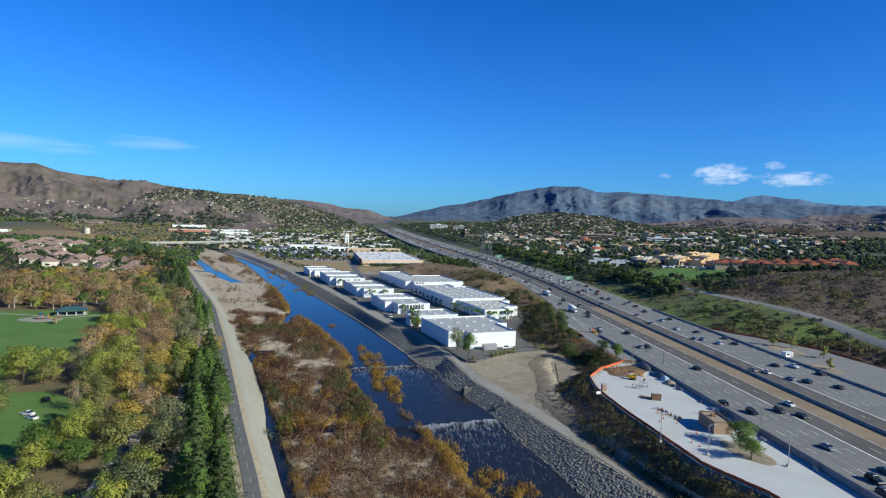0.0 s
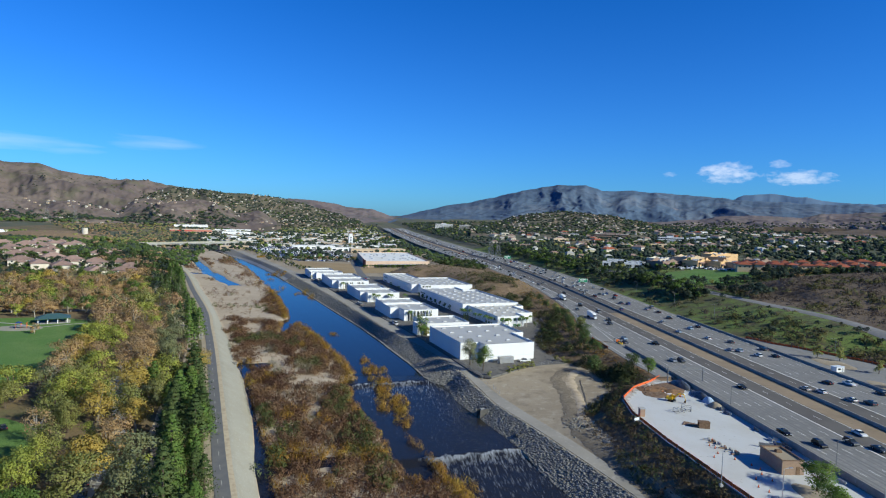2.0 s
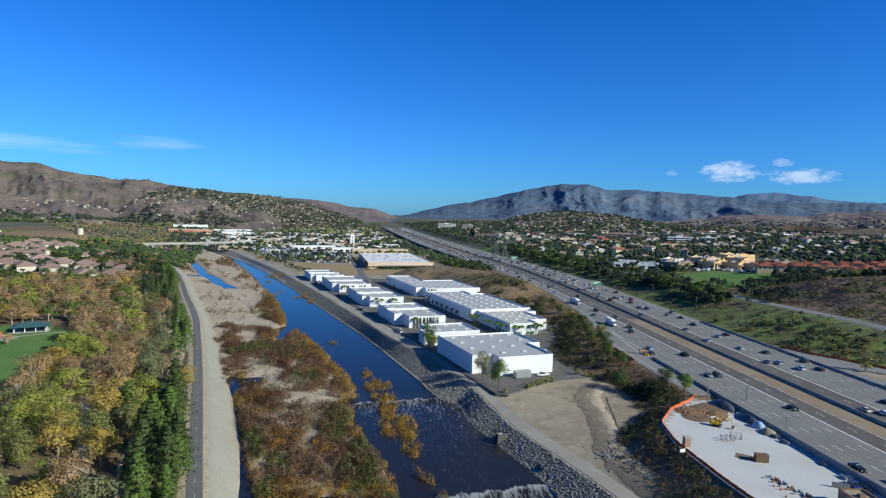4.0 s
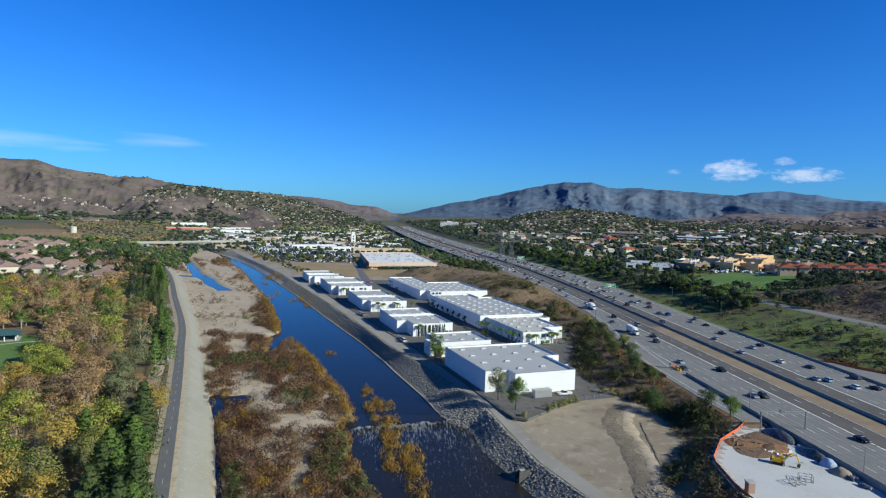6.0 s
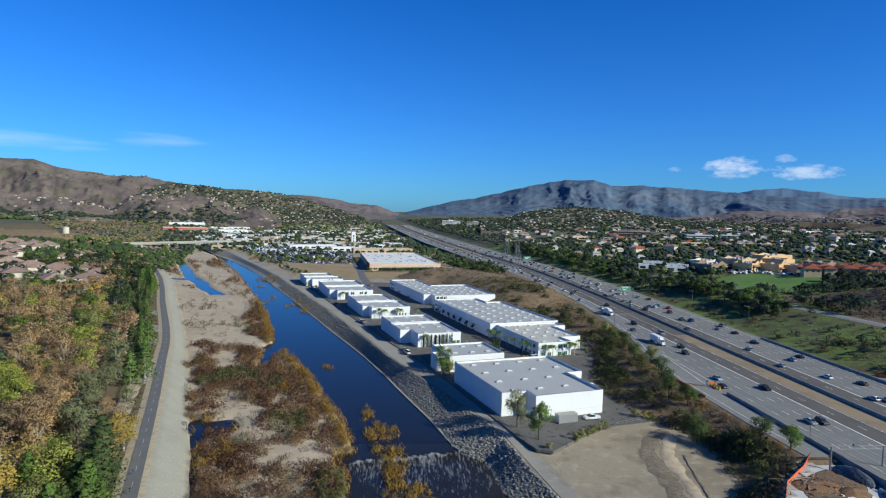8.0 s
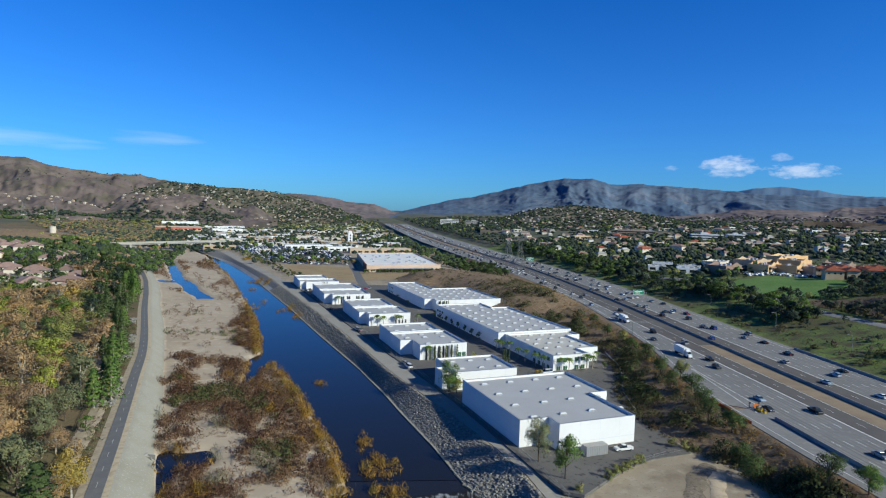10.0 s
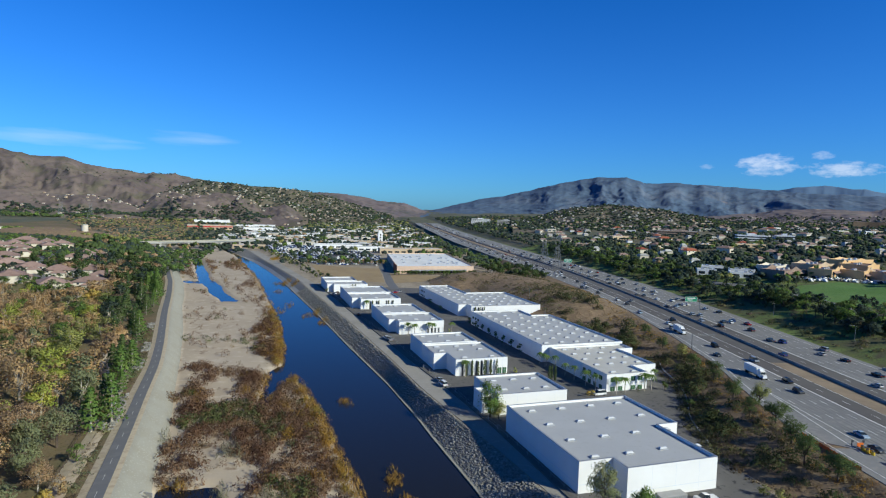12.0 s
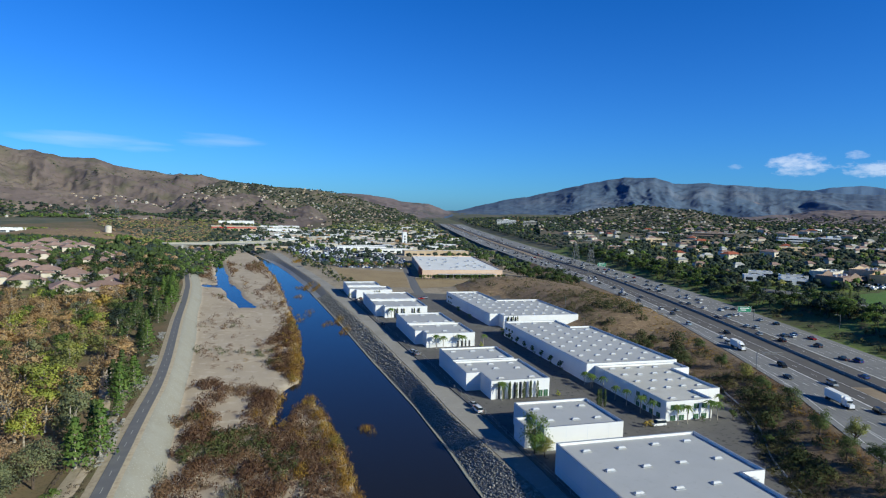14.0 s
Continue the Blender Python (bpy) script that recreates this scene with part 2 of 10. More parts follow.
def rapid_material():
    m = bpy.data.materials.new("rapid_water")
    m.use_nodes = True
    n, l = m.node_tree.nodes, m.node_tree.links
    p = n["Principled BSDF"]
    p.inputs["Roughness"].default_value = 0.16
    p.inputs["Specular IOR Level"].default_value = 0.3
    p.inputs["IOR"].default_value = 1.33
    geo = n.new("ShaderNodeNewGeometry")
    mp = n.new("ShaderNodeMapping")
    mp.inputs["Rotation"].default_value = (0, 0, radians(-16))
    mp.inputs["Scale"].default_value = (1.7, 0.26, 1.0)
    l.new(geo.outputs["Position"], mp.inputs[0])
    t = n.new("ShaderNodeTexNoise")
    t.inputs["Scale"].default_value, t.inputs["Detail"].default_value, t.inputs["Roughness"].default_value = 0.9, 8, 0.7
    l.new(mp.outputs[0], t.inputs[0])
    at = n.new("ShaderNodeAttribute")
    at.attribute_name = "foam"
    add = n.new("ShaderNodeMath")
    add.operation = "MULTIPLY_ADD"
    l.new(at.outputs["Fac"], add.inputs[0])
    add.inputs[1].default_value = 0.36
    l.new(t.outputs[0], add.inputs[2])
    r = n.new("ShaderNodeValToRGB")
    r.color_ramp.elements[0].position, r.color_ramp.elements[0].color = 0.65, (0.020, 0.019, 0.017, 1)
    r.color_ramp.elements[1].position, r.color_ramp.elements[1].color = 0.90, (0.34, 0.36, 0.38, 1)
    l.new(add.outputs[0], r.inputs[0])
    l.new(r.outputs[0], p.inputs["Base Color"])
    b = n.new("ShaderNodeBump")
    b.inputs["Strength"].default_value, b.inputs["Distance"].default_value = 0.7, 0.2
    l.new(t.outputs[0], b.inputs["Height"])
    l.new(b.outputs[0], p.inputs["Normal"])
    return m


M["water"], M["rapid"] = water_material(), rapid_material()


def leaf_mat(name, a, b, c, scale=0.25):
    """Foliage: three colours mixed by noise, each leaf a little brighter or darker, some light passing through."""
    m = mat(name, None, 0.75, ramp=(scale, [(0.34, a), (0.5, b), (0.66, c)]), island=0.16, coords="World", spec=0.12)
    n, l = m.node_tree.nodes, m.node_tree.links
    p, out = n["Principled BSDF"], n["Material Output"]
    t, x = n.new("ShaderNodeBsdfTranslucent"), n.new("ShaderNodeMixShader")
    l.new(p.inputs["Base Color"].links[0].from_socket, t.inputs["Color"])
    x.inputs[0].default_value = 0.42
    l.new(p.outputs[0], x.inputs[1])
    l.new(t.outputs[0], x.inputs[2])
    l.new(x.outputs[0], out.inputs["Surface"])
    return m


M["leaf_tan"] = leaf_mat("foliage_tan", (0.49, 0.335, 0.175), (0.57, 0.385, 0.195), (0.46, 0.345, 0.17))
M["leaf_rust"] = leaf_mat("foliage_rust", (0.366, 0.244, 0.146), (0.451, 0.305, 0.177), (0.415, 0.311, 0.165))
M["leaf_gold"] = leaf_mat("foliage_gold", (0.471, 0.351, 0.098), (0.575, 0.425, 0.115), (0.391, 0.345, 0.098))
M["leaf_olive"] = leaf_mat("foliage_olive", (0.215, 0.240, 0.081), (0.305, 0.319, 0.107), (0.390, 0.351, 0.130))
M["leaf_green"] = leaf_mat("foliage_green", (0.107, 0.189, 0.049), (0.151, 0.241, 0.062), (0.213, 0.275, 0.075))
M["leaf_dark"] = leaf_mat("foliage_dark", (0.070, 0.113, 0.044), (0.101, 0.148, 0.054), (0.140, 0.178, 0.064))
M["leaf_grey"] = leaf_mat("foliage_grey", (0.188, 0.220, 0.117), (0.261, 0.283, 0.149), (0.325, 0.307, 0.149))
M["leaf_lime"] = leaf_mat("foliage_lime", (0.301, 0.352, 0.079), (0.416, 0.454, 0.100), (0.538, 0.493, 0.115))
M["bark"] = mat("bark_pale", (0.42, 0.38, 0.32), 0.9, spots=[(1.2, (0.16, 0.13, 0.10), 0.55, 0.1, 4)])
M["bark_dark"] = mat("bark_dark", (0.12, 0.09, 0.065), 0.9, spots=[(2, (0.07, 0.05, 0.04), 0.55, 0.1, 4)])
M["brush"] = leaf_mat("brush_brown", (0.165, 0.092, 0.060), (0.238, 0.138, 0.083), (0.33, 0.215, 0.118), 0.09)
M["brush_gold"] = leaf_mat("reeds_gold", (0.362, 0.199, 0.045), (0.471, 0.281, 0.06), (0.362, 0.289, 0.075), 0.12)
M["brush_green"] = leaf_mat("brush_green", (0.110, 0.135, 0.052), (0.155, 0.185, 0.070), (0.215, 0.220, 0.090), 0.12)
M["brush_dry"] = leaf_mat("brush_dry", (0.208, 0.150, 0.091), (0.260, 0.195, 0.117), (0.299, 0.234, 0.143), 0.1)
M["chaparral"] = leaf_mat("brush_dark", (0.094, 0.104, 0.048), (0.138, 0.138, 0.064), (0.195, 0.160, 0.085), 0.12)
# Oak green kept dark for missing self-shadow, blue raised as painted haze.
M["leaf_oak"] = leaf_mat("foliage_oak_haze_shade", (0.050, 0.078, 0.066), (0.068, 0.098, 0.076), (0.092, 0.115, 0.080))

# ---- mesh helpers ----
def lerp_table(y, table):
    a = np.array(table, float)
    return np.interp(y, a[:, 0], a[:, 1])


def hash01(ix, iy, seed):
    h = (ix.astype(np.int64) * 374761393 + iy.astype(np.int64) * 668265263 + seed * 144665) & 0xFFFFFFFF
    h = ((h ^ (h >> 13)) * 1274126177) & 0xFFFFFFFF
    return ((h ^ (h >> 16)) & 0xFFFF) / 65535.0


def vnoise(x, y, seed=0):
    ix, iy = np.floor(x), np.floor(y)
    fx, fy = x - ix, y - iy
    fx, fy = fx * fx * (3 - 2 * fx), fy * fy * (3 - 2 * fy)
    a, b = hash01(ix, iy, seed), hash01(ix + 1, iy, seed)
    c, d = hash01(ix, iy + 1, seed), hash01(ix + 1, iy + 1, seed)
    return (a * (1 - fx) + b * fx) * (1 - fy) + (c * (1 - fx) + d * fx) * fy


def fbm(x, y, seed=0, octaves=4):
    x, y = np.asarray(x, float), np.asarray(y, float)
    s, amp, tot = 0, 1.0, 0
    for k in range(octaves):
        s = s + amp * vnoise(x * 2 ** k + 17 * k, y * 2 ** k - 9 * k, seed + k)
        tot += amp
        amp *= 0.5
    return s / tot


def mesh_of(name, verts, faces, mats, index=None, smooth=False):
    me = bpy.data.meshes.new(name)
    me.from_pydata([tuple(v) for v in verts], [], [tuple(f) for f in faces])
    for m in mats if isinstance(mats, (list, tuple)) else [mats]:
        me.materials.append(m)
    if index is not None:
        me.polygons.foreach_set("material_index", np.asarray(index, np.int32))
    me.polygons.foreach_set("use_smooth", np.full(len(me.polygons), bool(smooth)))
    me.update()
    return me


def fast_mesh(name, verts, faces, mats, index=None, smooth=False, normals=None):
    """verts (n, 3) and faces (m, k) as arrays, all faces with k corners."""
    verts, faces = np.asarray(verts, np.float32), np.asarray(faces, np.int32)
    me = bpy.data.meshes.new(name)
    m, k = faces.shape
    me.vertices.add(len(verts))
    me.loops.add(m * k)
    me.polygons.add(m)
    me.vertices.foreach_set("co", verts.ravel())
    me.loops.foreach_set("vertex_index", faces.ravel())
    me.polygons.foreach_set("loop_start", np.arange(m, dtype=np.int32) * k)
    me.polygons.foreach_set("loop_total", np.full(m, k, np.int32))
    for mm in mats if isinstance(mats, (list, tuple)) else [mats]:
        me.materials.append(mm)
    if index is not None:
        me.polygons.foreach_set("material_index", np.asarray(index, np.int32))
    me.polygons.foreach_set("use_smooth", np.full(m, bool(smooth) or normals is not None))
    me.update(calc_edges=True)
    if normals is None:
        me.validate()
    else:
        me.normals_split_custom_set_from_vertices(np.asarray(normals, np.float32))
    return me


class Build:
    """Collects boxes, prisms and tubes into one mesh."""

    def __init__(self):
        self.v, self.f, self.m, self.slot = [], [], [], 0

    def add(self, verts, faces):
        o = len(self.v)
        self.v += [tuple(p) for p in verts]
        self.f += [tuple(i + o for i in f) for f in faces]
        self.m += [self.slot] * len(faces)
        return self

    def box(self, x0, x1, y0, y1, z0, z1, taper=0.0, m=None):
        t = taper
        p = [(x0, y0, z0), (x1, y0, z0), (x1, y1, z0), (x0, y1, z0), (x0 + t, y0 + t, z1), (x1 - t, y0 + t, z1), (x1 - t, y1 - t, z1), (x0 + t, y1 - t, z1)]
        if m is not None:
            p = [m @ Vector(q) for q in p]
        return self.add(p, [(3, 2, 1, 0), (4, 5, 6, 7), (0, 1, 5, 4), (1, 2, 6, 5), (2, 3, 7, 6), (3, 0, 4, 7)])

    def prism(self, poly, z0, z1, bottom=True):
        n = len(poly)
        p = [(x, y, z0) for x, y in poly] + [(x, y, z1) for x, y in poly]
        f = [(i, (i + 1) % n, n + (i + 1) % n, n + i) for i in range(n)] + [tuple(range(n, 2 * n))]
        if bottom:
            f.append(tuple(reversed(range(n))))
        return self.add(p, f)

    def ring(self, outer, inner, z0, z1):
        n = len(outer)
        p = [(x, y, z) for z in (z0, z1) for poly in (outer, inner) for x, y in poly]
        f = []
        for i in range(n):
            j = (i + 1) % n
            f += [(i, j, 2 * n + j, 2 * n + i), (n + j, n + i, 3 * n + i, 3 * n + j), (2 * n + i, 2 * n + j, 3 * n + j, 3 * n + i)]
        return self.add(p, f)

    def tube(self, a, b, r0, r1=None, sides=8, caps=True):
        a, b = Vector(a), Vector(b)
        r1 = r0 if r1 is None else r1
        d = (b - a).normalized()
        s = d.orthogonal().normalized()
        t = d.cross(s)
        p = [a + (s * math.cos(k * math.tau / sides) + t * math.sin(k * math.tau / sides)) * r0 for k in range(sides)]
        p += [b + (s * math.cos(k * math.tau / sides) + t * math.sin(k * math.tau / sides)) * r1 for k in range(sides)]
        f = [(k, (k + 1) % sides, sides + (k + 1) % sides, sides + k) for k in range(sides)]
        if caps:
            f += [tuple(range(sides, 2 * sides)), tuple(reversed(range(sides)))]
        return self.add(p, f)

    def mesh(self, name, mats, smooth=False):
        return mesh_of(name, self.v, self.f, mats, self.m, smooth)


def part(name, what, material, parent, label=""):
    """Links a mesh or a Build as one mesh object under parent."""
    me = what.mesh(name, material) if isinstance(what, Build) else what
    ob = new(name, me)
    ob.parent = parent
    if label:
        tagged(ob, label)
    return ob


def thing(name, m, label, category, group="", kind=""):
    ob = new(name)
    ob.empty_display_size = 0.5
    ob.matrix_world = m
    return tagged(ob, label, category, group, kind)


def solid(name, what, material, label, category, group="", kind=""):
    me = what.mesh(name, material) if isinstance(what, Build) else what
    return tagged(new(name, me), label, category, group, kind)


# ---- plan of the valley: lines that run along the river, as x at y ----
EDGE_E = [(-300, 130), (100, 67), (132, 60.5), (154, 56.5), (163, 54.5), (175, 51), (191, 48.5), (201, 45.6), (210, 42.7), (227, 37.5), (243, 32.6), (257, 31.5), (263, 30.5), (268, 25), (272, 22.2), (298, 15.6), (333, 5), (349, 0.6), (389, -12), (455, -36), (498, -51), (550, -69), (643, -103), (724, -133), (810, -168), (882, -200), (970, -244), (1150, -330), (5000, -420)]
TOP_E = [(-300, 143), (118, 77), (145, 69), (164, 64), (178, 60), (195, 55), (216, 48), (226, 44.5), (240, 42), (256, 38.6), (268, 36.2), (289, 30), (313, 21.5), (348, 8), (370, 0), (408, -12), (447, -25), (510, -46), (596, -77), (701, -115), (785, -150), (888, -195), (1000, -240), (1150, -318), (5000, -408)]
ROAD_E = [(-300, 150), (118, 84), (145, 75.5), (164, 70.5), (178, 66.5), (195, 61.5), (216, 54.5), (240, 47.5), (256, 43.8), (273, 40.5), (289, 35.5), (321, 26), (341, 19.5), (370, 11), (398, 1), (449, -14), (497, -32), (576, -58), (668, -92), (742, -122), (888, -182), (1000, -228), (1150, -305), (5000, -395)]
BASE_W = [(-300, 85), (131, -20), (169, -31), (217, -43), (271, -59), (303, -71), (338, -81), (377, -95), (426, -112), (489, -135), (562, -164), (608, -180), (676, -207), (751, -240), (850, -288), (1000, -345), (1150, -420), (5000, -520)]
PATH_W = [(-300, 78), (120, -25.5), (164, -39.5), (209, -53), (239, -62), (292, -78), (338, -92.5), (361, -100), (391, -109), (432, -124), (510, -154.5), (584, -182), (653, -209), (748, -251), (843, -298), (1000, -372), (1150, -450), (5000, -560)]
BAR_E = [(-300, 110), (120, 38), (133, 31), (165, 24), (193, 15), (209, 9), (240, -2), (263, -9), (285, -13), (312, -22), (347, -33), (381, -46), (404, -58), (424, -65), (451, -71), (498, -83), (564, -103), (633, -126), (730, -158), (848, -204), (960, -248), (1150, -345), (5000, -440)]
TOE_E = [(-300, 166), (110, 86), (160, 74), (200, 73), (212, 78), (228, 90), (240, 96), (254, 99.5), (268, 98), (285, 91), (300, 87), (316, 87), (329, 89), (342, 92), (356, 98), (371, 103), (402, 107), (412, 108), (440, 102), (515, 82), (590, 76), (640, 80), (700, 90), (900, 95), (1150, 95), (5000, -300)]
FWY_W = [(-300, 113), (240, 113), (264, 112), (310, 112), (324, 113), (340, 115.5), (365, 120.5), (390, 126), (442, 131), (524, 136), (625, 133), (751, 123), (850, 111), (970, 95), (1251, 64), (1500, 44), (1965, 12), (2340, -14), (3200, -80), (5000, -230)]
FWY_E = [(-300, 206), (192, 206), (262, 205), (312, 199), (411, 199), (460, 201), (569, 204), (654, 204), (803, 193), (926, 178), (1163, 157), (1500, 130), (1784, 111), (2314, 78), (3200, 16), (5000, -130)]
FWY_C = [(-300, 153), (100, 158), (300, 161), (500, 164), (600, 163.5), (740, 159), (850, 149), (953, 137), (1240, 107), (1522, 85), (1976, 52), (2338, 27), (3200, -35), (5000, -180)]
# outer edge of the flat verge east of the freeway, where the slope begins
VERGE = [(-300, 233), (215, 233), (250, 230), (262, 228.5), (276, 222.5), (291, 215), (302, 207), (320, 201.5), (340, 201), (411, 201.5), (460, 203.5), (569, 206.5), (654, 206.5), (803, 196), (926, 181), (1163, 160), (1500, 133), (1784, 114), (2314, 81), (3200, 19), (5000, -127)]
LOT_W = [(-300, 105), (107, 96), (125, 88.5), (171, 85), (194, 84.5), (210, 87.5), (223, 97), (233, 109), (240, 113)]


def valley_rise(y):
    """The valley floor climbs towards the gap in the hills."""
    return np.clip((np.asarray(y, float) - 2100) / 2900, 0, 1) * 22


def bank_top(y):
    """Height of the levee road: it sinks below the upper weir."""
    return np.interp(y, [150, 238, 272, 300], [3.9, 4.0, 5.9, 6.0])


def bed_level(y):
    return np.interp(y, [150, 188, 196, 240, 266, 300, 700, 1100], [-0.1, 0.0, 0.8, 0.9, 1.7, 1.7, 1.9, 3.0])


def water_level(y):
    return np.interp(y, [120, 172, 182, 187.5, 264, 269.5, 1100], [-0.9, -0.75, -0.45, 0.1, 0.22, 1.0, 1.0])


def seg_dist(x, y, pts):
    d = np.full(np.shape(x), 1e9)
    for (ax, ay), (bx, by) in zip(pts, pts[1:]):
        vx, vy = bx - ax, by - ay
        t = np.clip(((x - ax) * vx + (y - ay) * vy) / (vx * vx + vy * vy), 0, 1)
        d = np.minimum(d, np.hypot(x - ax - t * vx, y - ay - t * vy))
    return d


# the dry scrub hill beyond the freeway: x, y and height of its back
SCRUB_HILL = [(278, 452, 25.5), (300, 436, 31), (325, 424, 36.5), (360, 405, 41.5), (420, 378, 46), (520, 345, 51), (700, 300, 54)]
HILL = [(52, 690), (70, 684), (90, 652), (104, 600), (110, 545)]
POOLS = [([(-318, 985), (-290, 930), (-243, 815), (-224, 768), (-202, 712), (-178, 668), (-160, 625), (-141, 594)], 6),
         ([(-218, 697), (-196, 690)], 7), ([(-68, 289), (-56, 291)], 6), ([(-60.5, 284), (-58.3, 266), (-53.6, 251), (-47, 230), (-45, 222), (-40.6, 208), (-35, 188), (-28.4, 164), (-24.8, 153), (-17, 124)], 2.5),
         ([(-58, 366), (-59, 386)], 2.4), ([(-59, 386), (-60, 412)], 4.6), ([(-10, 264), (-4, 235), (6, 205), (14, 175)], 4.5)]


def ground_z(x, y):
    """Height of the ground."""
    x, y = np.broadcast_arrays(np.asarray(x, float), np.asarray(y, float))
    T = lambda table: lerp_table(y, table)
    p, w, be, e, te, re_, toe, fw, fe = T(PATH_W), T(BASE_W), T(BAR_E), T(EDGE_E), T(TOP_E), T(ROAD_E), T(TOE_E), T(FWY_W), T(FWY_E)
    fw = np.where(y < 240, T(LOT_W), fw)
    fwz = np.where(y < 236, 10.95, 11.8)
    bed, wl_ = bed_level(y), water_level(y)
    rise = valley_rise(y)
    vg = np.maximum(T(VERGE), fe + 2)
    top = bank_top(y)
    up = np.clip((y - 470) / 170, 0, 1)
    up = up * up * (3 - 2 * up)
    xs = [-4000 + 0 * y, -1300 + 0 * y, p - 340, p - 120, p - 16, p - 4, p + 3.4, w, be - 1, be + 2.5, e - 3, e + 0.4, te, re_, toe, fw - 0.5, fe, vg, vg + 45, vg + 150, 760 + 0 * y, 4000 + 0 * y]
    zs = [40, 16 + 10 * up, 10 + 11 * up, 6 + 11 * up, 5.6 + 0.8 * up, 6.9, 6.9, bed, bed, wl_ - 1.2, wl_ - 1.2, wl_ + 0.25, top, top + 0.05, 6.3, fwz, fwz, fwz + 0.1, 21.8, 29, 46, 88]
    z = np.full(x.shape, 40.0)
    for k in range(len(xs) - 1):
        a, b = xs[k], xs[k + 1]
        t = np.clip((x - a) / np.maximum(b - a, 0.01), 0, 1)
        seg = zs[k] + (zs[k + 1] - zs[k]) * t
        z = np.where(x >= a, seg, z)
    z = z + rise
    inbed = (x > w) & (x < be + 2.5) & (y < 1120)
    z = np.where(inbed, z + (fbm(x / 14, y / 20, 3) - 0.5) * 0.9 * np.clip((x - w) / 4, 0, 1), z)
    for pts, width in POOLS:
        d = seg_dist(x, y, pts) * (0.65 + 0.8 * fbm(x / 5, y / 9, 12) if width < 8 else 1.0)
        z = np.where(inbed, z - (2.6 + rise) * np.clip(1.35 - d / width, 0, 1), z)
    hd = seg_dist(x, y, HILL)
    onhill = (x > re_ + 40) & (x < fw - 1)
    z = np.where(onhill, np.maximum(z, 6 + 10.5 * np.clip(1 - (hd / 46) ** 2, 0, 1) + (fbm(x / 9, y / 9, 5) - 0.5) * 3 * np.clip(1 - hd / 46, 0, 1)), z)
    rough = np.where((x > vg + 4) & (y > 150), (fbm(x / 60, y / 60, 8) - 0.5) * 7 * np.clip((x - vg - 40) / 80, 0.12, 1), 0)
    sx, sy, sz = (np.array(c) for c in zip(*SCRUB_HILL))
    crest_y, crest_z = np.interp(x, sx, sy), np.interp(x, sx, sz)
    fall = np.clip(1 - ((y - crest_y) / np.where(y < crest_y, 125, 70)) ** 2, 0, 1) * np.clip((x - 262) / 30, 0, 1)
    back = crest_z - 23 + (fbm(x / 34, y / 34, 14, 4) - 0.5) * 9
    z = np.where((x > vg + 40) & (fall > 0), np.maximum(z, 22 + back * fall), z)
    rough = rough + np.where(x < p - 120, (fbm(x / 80, y / 80, 9) - 0.5) * 4 * np.clip((p - 120 - x) / 150, 0, 1), 0)
    return z + rough


def gz(x, y):
    return float(ground_z(np.array([x]), np.array([y]))[0])


